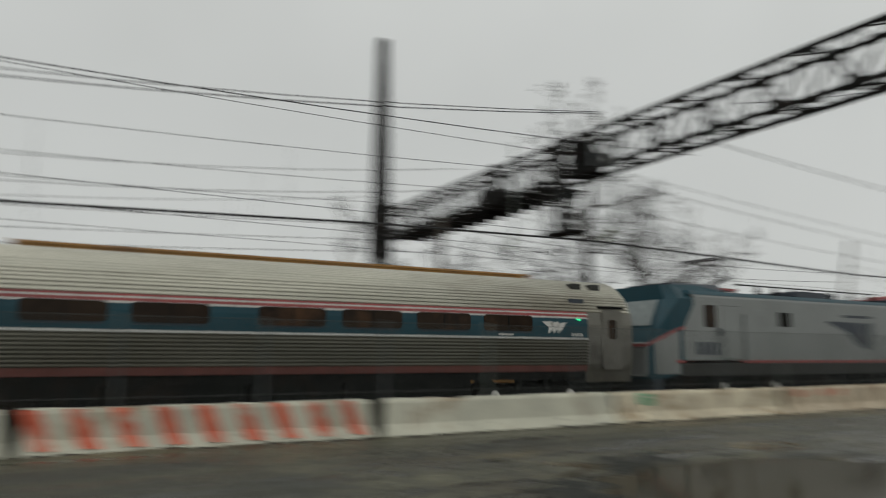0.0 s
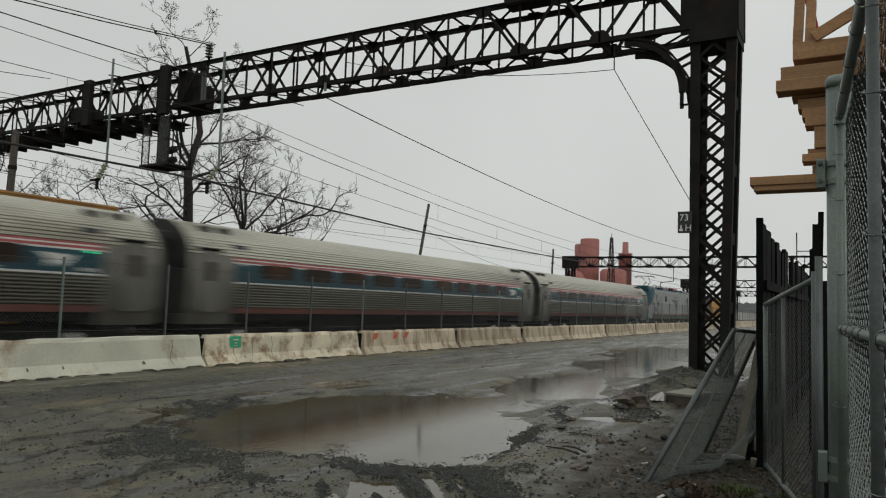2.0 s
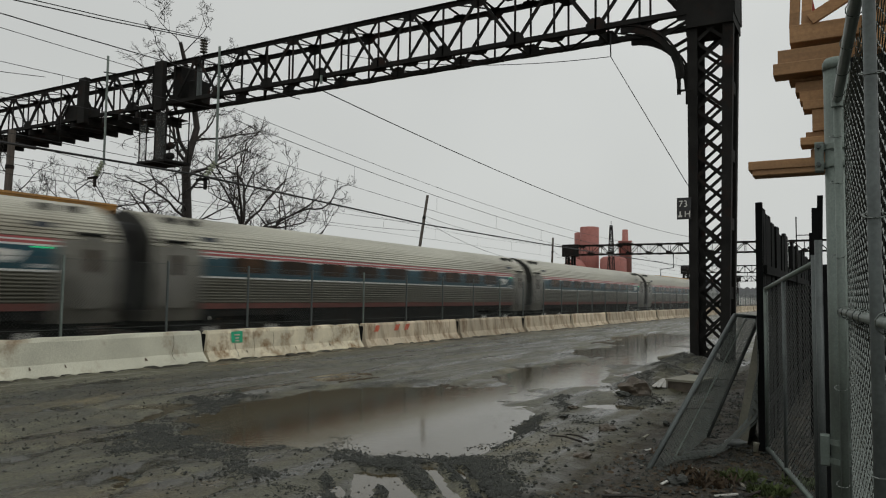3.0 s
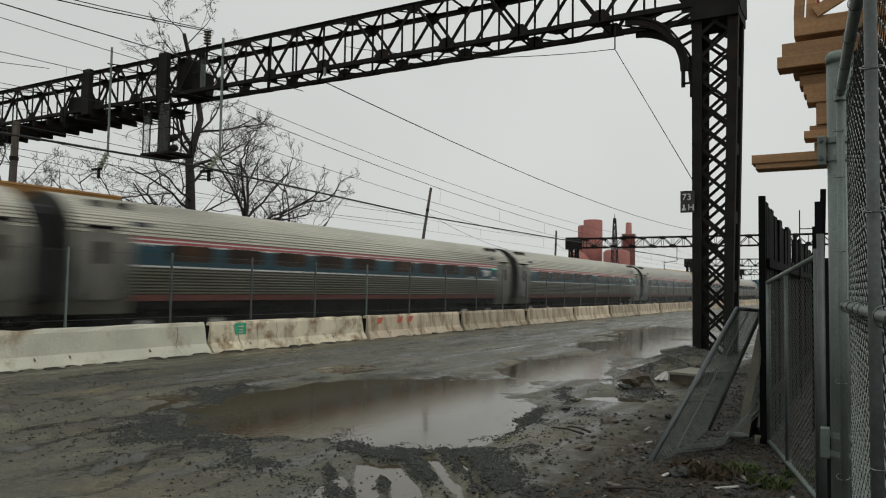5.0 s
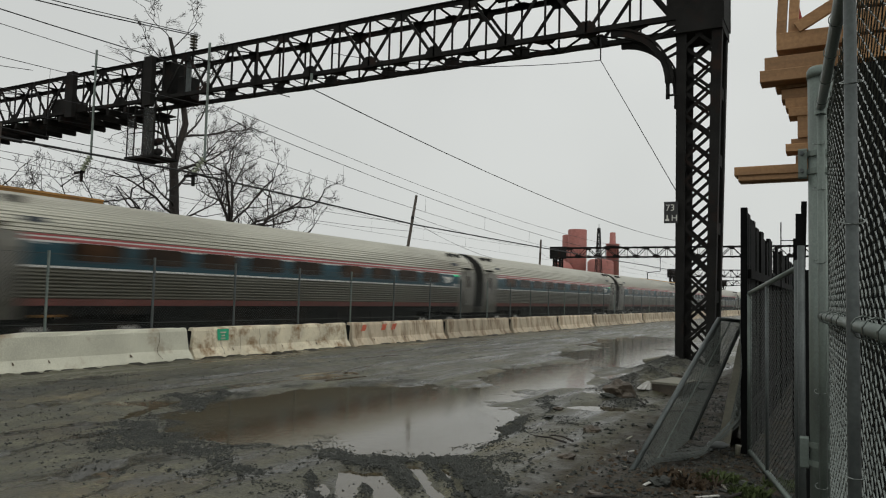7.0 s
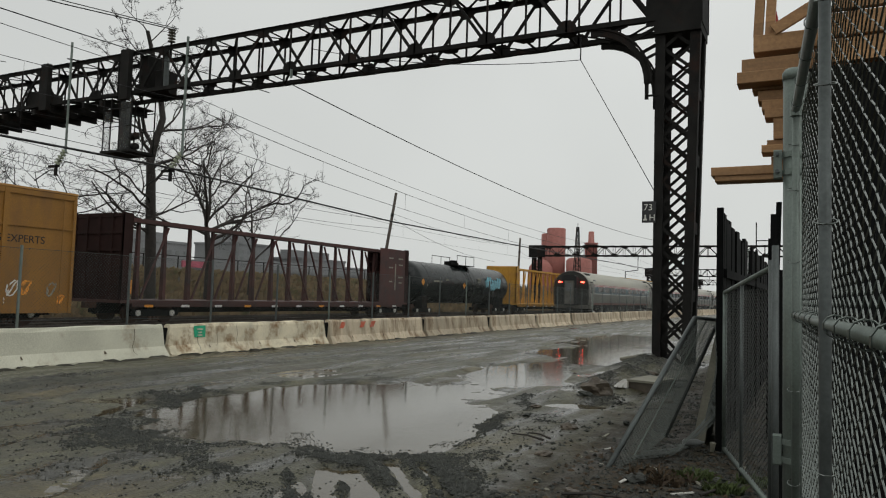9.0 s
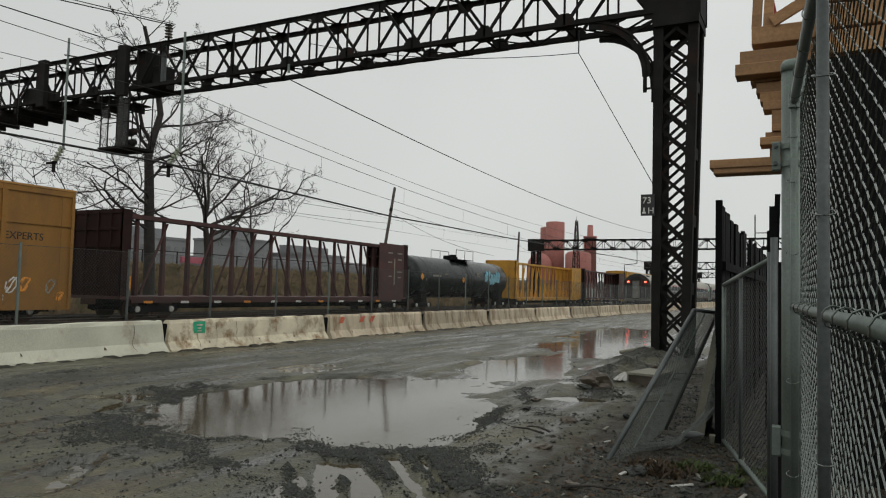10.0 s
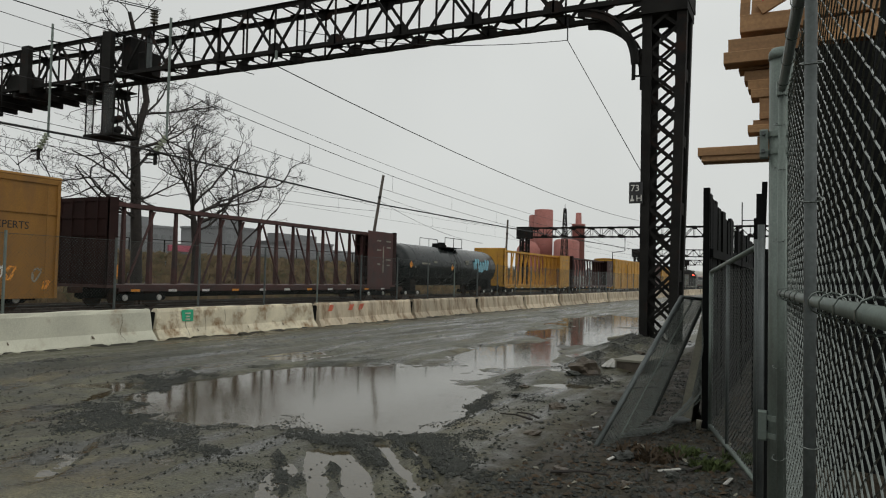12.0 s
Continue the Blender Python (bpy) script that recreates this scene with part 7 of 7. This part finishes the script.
def ground_z(x, y):
    return float(height(np.array([float(x)]), np.array([float(y)]))[0])


SOIL_X, SOIL_Y = np.linspace(-2.6, -0.2, 80), np.linspace(4.8, 8.8, 130)
SOIL_Z = height(*np.meshgrid(SOIL_X, SOIL_Y, indexing="ij"))


def ground_z_fast(x, y):
    """Height of the soil by the gate, from a grid made once."""
    return float(SOIL_Z[int((x + 2.6) / 2.4 * 79), int((y - 4.8) / 4.0 * 129)])


def build_clutter():
    rng = random.Random(8)
    lump("rock", -3.52, 13.0, 0.25, 0.85, ROCK, "brown wet rock lying in the mud", 3)
    for k, (x, y, r) in enumerate(((-2.3, 10.2, 0.08), (-2.9, 9.4, 0.10), (-3.6, 12.6, 0.12), (-2.2, 12.6, 0.09), (-2.5, 15.2, 0.12), (-3.2, 16.5, 0.1), (-1.5, 7.0, 0.10), (-2.6, 7.6, 0.08), (-1.0, 6.6, 0.07), (-1.3, 6.2, 0.05), (-0.8, 7.4, 0.07), (-1.9, 6.3, 0.07), (-3.7, 10.0, 0.06), (-3.9, 10.9, 0.07))):
        lump("stone", x, y, r, 0.5, ROCK if k % 2 else STONE, "dark wet stone in the cinders", 20 + k, "stone", "loose stones")
    z = ground_z(-2.9, 14.2)
    sl = thing("concrete_slab", "broken mossy concrete slab lying beside the column", "slab")
    part("underside", Shape().prism([(-3.12, 13.8), (-2.62, 13.7), (-2.45, 14.6), (-2.95, 14.8)], z - 0.05, z + 0.13, "z"), ROCK, sl)
    part("top_face", Shape().prism([(-3.16, 13.77), (-2.6, 13.66), (-2.42, 14.62), (-2.97, 14.84)], z + 0.13, z + 0.17, "z"), SLAB, sl, "pale broken top")
    z = ground_z(-3.25, 13.75)
    lt = Shape()
    for k in range(9):
        t, d = k * 0.7, 0.05 + 0.012 * k
        lt.beam((-3.27 + d * math.cos(t), 13.75 + d * math.sin(t), z + 0.01), (-3.24 + 0.4 * d * math.cos(t + 1), 13.75 + 0.3 * d, z + 0.06 + 0.012 * k), 0.07, 0.012)
    solid("litter", lt, LITTER, "crumpled white litter beside the slab", "litter", "litter")
    z = ground_z(-4.4, 20.2)
    solid("log", Shape().tube([(-4.62, 19.5, z + 0.05), (-4.5, 20.3, z + 0.06), (-4.42, 21.1, z + 0.08)], 0.05, 10, 0.04), SLAB, "pale weathered log on the cinder pile", "log", smooth=True)
    # rotten leaves, chips and shards trodden into the soil by the gate
    for name, label, col, count, seed in (("dead_leaves", "dead brown leaves trodden into the soil by the gate", DRYWEED, 450, 31), ("shards", "pale chips and shards scattered by the gate", SLAB, 60, 32), ("cinder_clods", "dark clods of cinder and soil by the gate", STONE, 700, 33)):
        r2 = random.Random(seed)
        s = Shape()
        for k in range(count):
            x = -0.35 - 2.0 * r2.random() ** 1.3
            y = 5.0 + 3.6 * r2.random()
            z, t, l = ground_z_fast(x, y), r2.uniform(0, 6.28), r2.uniform(0.012, 0.045) * (1.3 if col is DRYWEED else 1.0)
            cx, cy, up = l * math.cos(t), l * math.sin(t), r2.uniform(0.004, 0.022)
            s.add([(x - cx, y - cy, z + 0.002), (x + cy * 0.6, y - cx * 0.6, z + up), (x + cx, y + cy, z + up * 0.6), (x - cy * 0.6, y + cx * 0.6, z + 0.003), (x, y, z + up * 1.6)], [(0, 1, 4), (1, 2, 4), (2, 3, 4), (3, 0, 4)])
        me = bpy.data.meshes.new(name)
        me.from_pydata(s.v, [], s.f)
        me.materials.append(col)
        tagged(new(name, me), label, "debris", kind="stuff")
    for x, y, l, a, col in ((-1.05, 6.75, 0.20, 30, LITTER), (-0.55, 6.6, 0.16, 75, LITTER), (-1.6, 6.9, 0.08, 60, LITTER), (-2.1, 8.3, 0.07, 10, LITTER), (-0.95, 7.1, 0.18, 120, SLAB), (-1.45, 7.6, 0.12, 160, SLAB), (-2.3, 9.0, 0.14, 80, SLAB)):
        z = ground_z(x, y)
        c, s = math.cos(radians(a)) * l / 2, math.sin(radians(a)) * l / 2
        solid("litter", Shape().beam((x - c, y - s, z + 0.012), (x + c, y + s, z + 0.03), 0.03, 0.010), col, "small pale scrap lying on the cinders", "litter", "litter")
    z = ground_z(-1.2, 8.9)
    solid("plastic_bottle", Shape().lathe((-1.35, 8.65, z + 0.06), (1, 0.25, 0.05), [(0, 0.02), (0.02, 0.038), (0.16, 0.038), (0.20, 0.02), (0.23, 0.014)], 12), FAR_GLASS, "clear plastic bottle lying by the fence", "bottle", smooth=True)
    solid("plastic_cup", Shape().lathe((-1.02, 8.5, z + 0.02), (0.1, 0, 1), [(0, 0.022), (0.09, 0.03), (0.10, 0.034)], 12), SLAB, "pale plastic cup by the fence", "cup", smooth=True)
    for x, y, l, a in ((-3.1, 8.4, 0.5, 160), (-3.0, 8.55, 0.4, 150), (-2.2, 11.6, 0.6, 40), (-2.6, 16.0, 0.9, 30), (-2.95, 12.2, 0.4, 120), (-1.2, 6.5, 0.35, 100), (-0.8, 6.9, 0.4, 60), (-1.7, 6.2, 0.5, 20)):
        z = ground_z(x, y)
        c, s = math.cos(radians(a)) * l / 2, math.sin(radians(a)) * l / 2
        solid("stick", Shape().tube([(x - c, y - s, z + 0.03), (x, y + 0.02, z + 0.045), (x + c, y + s, z + 0.03)], 0.014, 6, 0.008), BARK, "short wet stick on the ground", "stick", "sticks")
    for x, y, r, col in ((-1.35, 7.3, 0.30, DRYWEED), (-1.05, 7.5, 0.20, MOSS), (-0.75, 7.0, 0.16, MOSS), (-1.2, 7.1, 0.2, DRYWEED), (-0.5, 7.5, 0.18, MOSS)):
        s = Shape()
        for k in range(170):
            t, d = rng.uniform(0, 6.3), r * math.sqrt(rng.random())
            bx, by = x + d * math.cos(t), y + d * math.sin(t)
            z = ground_z(bx, by)
            l, w = rng.uniform(0.04, 0.13), rng.uniform(0.006, 0.016)
            t2 = rng.uniform(0, 6.3)
            tip = (bx + l * 0.7 * math.cos(t2), by + l * 0.7 * math.sin(t2), z + l * rng.uniform(0.3, 0.9))
            s.add([(bx - w * math.sin(t2), by + w * math.cos(t2), z), (bx + w * math.sin(t2), by - w * math.cos(t2), z), tip, ((bx + tip[0]) / 2 - w * math.sin(t2) * 1.4, (by + tip[1]) / 2 + w * math.cos(t2) * 1.4, (z + tip[2]) / 2 + 0.02)], [(0, 1, 2, 3)])
        me = bpy.data.meshes.new("weeds")
        me.from_pydata(s.v, [], s.f)
        me.materials.append(col)
        tagged(new("weeds", me), "low tuft of green and brown weeds in the cinders", "weeds", "weeds", "stuff")


build_clutter()


# ---------------------------------------------------------------- bare trees behind the tracks
def limb(shape, rng, p, d, length, r, depth, lift=0.05):
    """A limb that bends, lifts towards the light and sends out side shoots down to fine twigs."""
    n = 5
    pts, q, dd = [p.copy()], p.copy(), d.normalized()
    shoots = []
    for k in range(n):
        dd = (dd + Vector((rng.gauss(0, 1), rng.gauss(0, 1), rng.gauss(0, 0.8))) * 0.20 + Vector((0, 0, lift))).normalized()
        q = q + dd * (length / n)
        pts.append(q.copy())
        if k > 0 or depth == 0:
            shoots.append((q.copy(), dd.copy(), k))
    shape.tube(pts, r, 6 if depth < 1 else (4 if depth < 2 else 3), max(0.0065, r * 0.42), caps=False)
    if depth >= 4:
        return
    for at, along, k in shoots:
        for twice in range(2 if depth > 1 and rng.random() < 0.5 else 1):
            if rng.random() < 0.24:
                continue
            side = Vector((rng.gauss(0, 1), rng.gauss(0, 1), rng.gauss(0, 0.6)))
            side = (side - along * side.dot(along)).normalized()
            nd = along * rng.uniform(0.55, 0.9) + side * rng.uniform(0.55, 0.95)
            limb(shape, rng, at, nd, length * rng.uniform(0.42, 0.72) * (1 - 0.05 * k), max(0.009, r * rng.uniform(0.42, 0.62)), depth + 1, lift)


def bare_tree(x, y, seed, spine, r, limbs, label="bare leafless winter tree behind the railway"):
    """A trunk along a bent spine with limbs: (height, way across and along and up, length, radius)."""
    rng = random.Random(seed)
    t = thing("bare_tree", label, "tree", "bare trees", pose(x, y, 0))
    spine = [Vector(p) for p in spine]
    part("trunk", Shape().tube(spine, r, 9, r * 0.3, caps=False), BARK, t, "dark wet trunk", True)
    crown = Shape()
    for z, way, ln, rr in limbs:
        base = spine[-1]
        for a, b in zip(spine, spine[1:]):
            if a.z <= z <= b.z:
                base = a.lerp(b, (z - a.z) / (b.z - a.z))
                break
        limb(crown, rng, base, Vector(way), ln * 1.0, rr * 0.72, 0)
    me = bpy.data.meshes.new("crown")
    me.from_pydata(crown.v, [], crown.f)
    me.materials.append(BARK)
    ob = new("crown", me)
    ob.parent = t
    tagged(ob, "bare limbs and fine twigs")


bare_tree(-34.0, 29.4, 12, [(0, 0.3, -0.2), (0, 0.2, 3), (0, 0.05, 5.5), (0, -0.1, 8.0), (0.05, -0.25, 8.8), (0.1, -0.05, 9.8), (0.2, 0.35, 11.4), (0, 0.2, 13.0), (0, -0.4, 14.8), (0, -0.9, 16.2)], 0.34,
          [(4.9, (0.1, -1, 0.02), 6.2, 0.12), (6.0, (-0.2, -1, 0.15), 5.6, 0.11), (10.2, (0.1, 0.9, 0.5), 4.0, 0.10), (4.6, (0.3, -1, 0.10), 5.0, 0.11), (5.2, (-0.4, -1, 0.25), 5.2, 0.12), (5.6, (0.2, 1, 0.3), 4.0, 0.10), (6.4, (0.5, -1, 0.45), 4.2, 0.10), (7.4, (-0.3, 1, 0.5), 4.4, 0.12),
           (8.4, (0.2, 1, 0.55), 5.2, 0.16), (9.2, (0.3, -1, 0.8), 4.0, 0.14), (9.6, (-0.2, -0.6, 1.0), 5.0, 0.17), (10.6, (0.3, 1, 0.4), 3.6, 0.11), (12.0, (0.2, -1, 0.6), 3.0, 0.09),
           (13.0, (0.4, 1, 0.5), 2.8, 0.08), (14.5, (-0.4, -1, 0.5), 2.4, 0.06), (15.6, (0.1, 0.6, 0.6), 2.2, 0.05), (16.1, (0, -0.7, 0.7), 2.2, 0.04)], "tall bare forked tree behind the freight cars")
bare_tree(-34.5, 34.4, 5, [(0, 0.35, -0.2), (0, 0.3, 3.2), (0, 0.0, 4.8), (0, -0.2, 5.8)], 0.36,
          [(5.0, (0, -1, 0.3), 4.5, 0.12), (5.2, (0, 0.9, 0.35), 4.8, 0.13), (5.8, (0.1, 0.5, 0.8), 4.4, 0.13), (4.6, (0.2, 1, 0.5), 5.2, 0.17), (5.2, (-0.4, 0.85, 0.7), 4.8, 0.17), (5.5, (0.3, -0.7, 0.8), 5.0, 0.15), (5.7, (0.1, 0.15, 1), 4.6, 0.17), (5.8, (-0.2, -0.25, 1), 4.4, 0.14), (4.2, (0.2, 1, 0.3), 4.6, 0.11)],
          "spreading bare tree behind the freight cars")
bare_tree(-35.5, 39.5, 8, [(0, 0, -0.2), (0, 0.1, 2.5), (0, 0.2, 5.0)], 0.2, [(3.4, (0, 0.7, 1), 4.5, 0.10), (4.2, (0.2, -0.5, 1), 4.6, 0.10), (4.8, (0, 0.1, 1), 4.6, 0.11)])
bare_tree(-36.0, 14.6, 9, [(0, 0, -0.2), (0, 0.1, 3.0), (0, 0.3, 6.0)], 0.15, [(3.4, (0, 0.7, 1), 3.4, 0.08), (4.6, (0.2, -0.6, 1), 3.6, 0.08), (5.6, (0, 0.2, 1), 3.6, 0.08)])
bare_tree(-37.0, 21.5, 10, [(0, 0, -0.2), (0, -0.1, 3.0), (0, -0.3, 6.0)], 0.15, [(3.2, (0, 0.7, 1), 3.4, 0.08), (4.4, (0.2, -0.6, 1), 3.6, 0.08), (5.6, (0, -0.2, 1), 3.6, 0.08)])


# ---------------------------------------------------------------- verge, distant fence and buildings
def build_background():
    rng = random.Random(6)
    s = Shape()
    for k in range(24000):
        x, y = rng.uniform(-50, -31.8), rng.uniform(4, 120)
        z = 2.5 * min(1, max(0, (-33.0 - x) / 8.0)) - 0.3
        h = rng.uniform(0.25, 1.0)
        a = rng.uniform(0, 6.28)
        w = rng.uniform(0.12, 0.4)
        dx, dy = w * math.cos(a), w * math.sin(a)
        s.add([(x - dx, y - dy, z - 0.1), (x + dx, y + dy, z - 0.1), (x + dx * 0.6 + 0.1, y + dy * 0.6, z + h), (x - dx * 1.2, y - dy, z + h * 0.8)], [(0, 1, 2, 3)])
    me = bpy.data.meshes.new("dry_brush")
    me.from_pydata(s.v, [], s.f)
    me.materials.append(BRUSH)
    tagged(new("dry_brush", me), "dry brown winter brush on the bank behind the railway", "brush", kind="stuff")
    f = thing("boundary_fence", "dark chain-link boundary fence on the bank behind the railway", "fence")
    for k in range(26):
        y = 8 + k * 3.2
        part("post", Shape().tube([(-43, y, 0.8), (-43, y, 4.0)], 0.05, 6), STEEL, f)
    part("top_rail", Shape().tube([(-43, 8, 4.0), (-43, 88, 4.0)], 0.035, 6), STEEL, f)

    def block(name, label, x0, x1, y0, y1, z1, floors, bays, material=FAR_WALL):
        b = thing(name, label, "building", "distant buildings")
        part("wall", Shape().box(x0, x1, y0, y1, 0, z1), material, b)
        part("parapet", Shape().box(x0 - 0.3, x1 + 0.3, y0 - 0.3, y1 + 0.3, z1, z1 + 0.8), material, b)
        part("plant_room", Shape().box(x0 + (x1 - x0) * 0.3, x0 + (x1 - x0) * 0.6, y0 + 2, y1 - 2, z1 + 0.8, z1 + 4), material, b)
        for i in range(floors):
            for j in range(bays):
                za = 2 + (z1 - 3) * i / floors
                ya = y0 + (y1 - y0) * (j + 0.25) / bays
                part("window", Shape().box(x1 - 0.1, x1 + 0.08, ya, ya + (y1 - y0) * 0.5 / bays, za, za + (z1 - 3) * 0.55 / floors), FAR_GLASS, b)

    block("apartment_block", "grey apartment block in the haze", -205, -180, 152, 172, 15, 5, 6)
    block("apartment_block", "tall grey apartment block in the haze", -212, -190, 205, 224, 18, 6, 5)
    block("apartment_block", "low grey apartment block in the haze", -200, -182, 232, 262, 14, 4, 7)
    block("apartment_block", "grey apartment tower in the haze", -205, -190, 120, 132, 14, 5, 4)
    block("warehouse", "long low grey warehouse far behind the railway", -175, -150, 180, 330, 7, 2, 14)
    w = thing("market_hall", "low hall with a pink fascia behind the bank", "building", "distant buildings")
    part("wall", Shape().box(-140, -128, 118, 150, 0, 8), FAR_WALL, w)
    part("fascia", Shape().box(-128, -127.6, 120, 129, 6.2, 7.6), FAR_PINK, w)
    for x, y, z in ((-120, 200, 6.5), (-121, 213, 5.2), (-118, 228, 7.2)):
        l = thing("yard_lamp", "lit yard lamp far behind the railway", "lamp", "yard lamps")
        part("pole", Shape().tube([(x, y, 0), (x, y, z)], 0.12, 6), STEEL, l)
        part("lamp_head", Shape().lathe((x, y, z), (0, 0, 1), [(0, 0.1), (0.3, 0.45), (0.6, 0.3), (0.7, 0.05)], 8), YARD_LAMP, l)

    # red silos and the stack
    Y = 220
    p = thing("cement_silo", "dull red cylindrical silo", "silo", "red silos")
    part("shell", Shape().lathe((-73.2, Y, 0), (0, 0, 1), [(0, 2.9), (23.4, 2.9), (23.6, 2.7)], 20), BRICK_RED, p, "", True)
    p = thing("cement_silo", "dull red cylindrical silo, slightly lower", "silo", "red silos")
    part("shell", Shape().lathe((-76.4, Y + 3, 0), (0, 0, 1), [(0, 2.6), (22.0, 2.6), (22.2, 2.3)], 20), BRICK_RED, p, "", True)
    p = thing("storage_tank", "squat dull red tank beside the stack", "tank", "red silos")
    part("shell", Shape().lathe((-64.5, Y - 4, 0), (0, 0, 1), [(0, 3.9), (13.2, 3.9), (14.0, 3.0), (14.3, 0.5)], 20), BRICK_RED, p, "", True)
    p = thing("storage_tank", "low dull red domed tank", "tank", "red silos")
    part("shell", Shape().lathe((-76.0, Y - 6, 0), (0, 0, 1), [(0, 3.6), (11.0, 3.6), (13.0, 2.2), (13.6, 0.5)], 20), BRICK_RED, p, "", True)
    p = thing("chimney", "stepped dull red chimney stack", "chimney", "red silos")
    part("shaft", Shape().lathe((-62.0, Y, 0), (0, 0, 1), [(0, 2.0), (18.5, 1.9), (18.6, 2.1), (19.0, 2.1), (19.1, 0.95), (22.4, 0.85), (22.5, 0.5)], 16), BRICK_RED, p, "", True)
    part("gallery", Shape().lathe((-62.0, Y, 17.9), (0, 0, 1), [(0, 2.5), (0.3, 2.5)], 16), STEEL, p)
    t = thing("lattice_tower", "dark steel lattice tower beside the silos", "tower")
    tw = Shape()
    bx, by = -50.5, 167.5
    for sx in (-1, 1):
        for sy in (-1, 1):
            tw.beam((bx + sx * 1.0, by + sy * 1.0, 0), (bx + sx * 0.22, by + sy * 0.22, 18.6), 0.16)
    for k in range(12):
        a, b = k / 12, (k + 1) / 12
        wa, wb = 1.0 - 0.78 * a, 1.0 - 0.78 * b
        for sy in (-1, 1):
            tw.beam((bx - wa, by + sy * wa, 18.6 * a), (bx + wb, by + sy * wb, 18.6 * b), 0.09)
            tw.beam((bx + wa, by + sy * wa, 18.6 * a), (bx - wb, by + sy * wb, 18.6 * b), 0.09)
            tw.beam((bx - wb, by + sy * wb, 18.6 * b), (bx + wb, by + sy * wb, 18.6 * b), 0.09)
    part("frame", tw, STEEL, t)
    part("spike", Shape().tube([(bx, by, 18.5), (bx, by, 19.6)], 0.06, 5), STEEL, t)
    # far treeline, its haze carried by the grey colour
    s = Shape()
    for k in range(1600):
        x, y = rng.uniform(-420, 30), rng.uniform(330, 520)
        w, h = rng.uniform(3, 8), rng.uniform(4, 9)
        s.add([(x - w, y, 0), (x + w, y, 0), (x + w * 0.5, y, h * 0.8), (x, y, h), (x - w * 0.6, y, h * 0.7)], [(0, 1, 2, 3, 4)])
    me = bpy.data.meshes.new("far_treeline")
    me.from_pydata(s.v, [], s.f)
    me.materials.append(FAR_WALL)
    tagged(new("far_treeline", me), "low grey bare treeline on the horizon", "treeline", kind="stuff")


build_background()


# ---------------------------------------------------------------- what moves
def motions():
    for ob, y in TRAIN:
        walk(ob, [(t, pose(CAR_X, y + SPEED * t, 0)) for t in range(0, 13)])


motions()
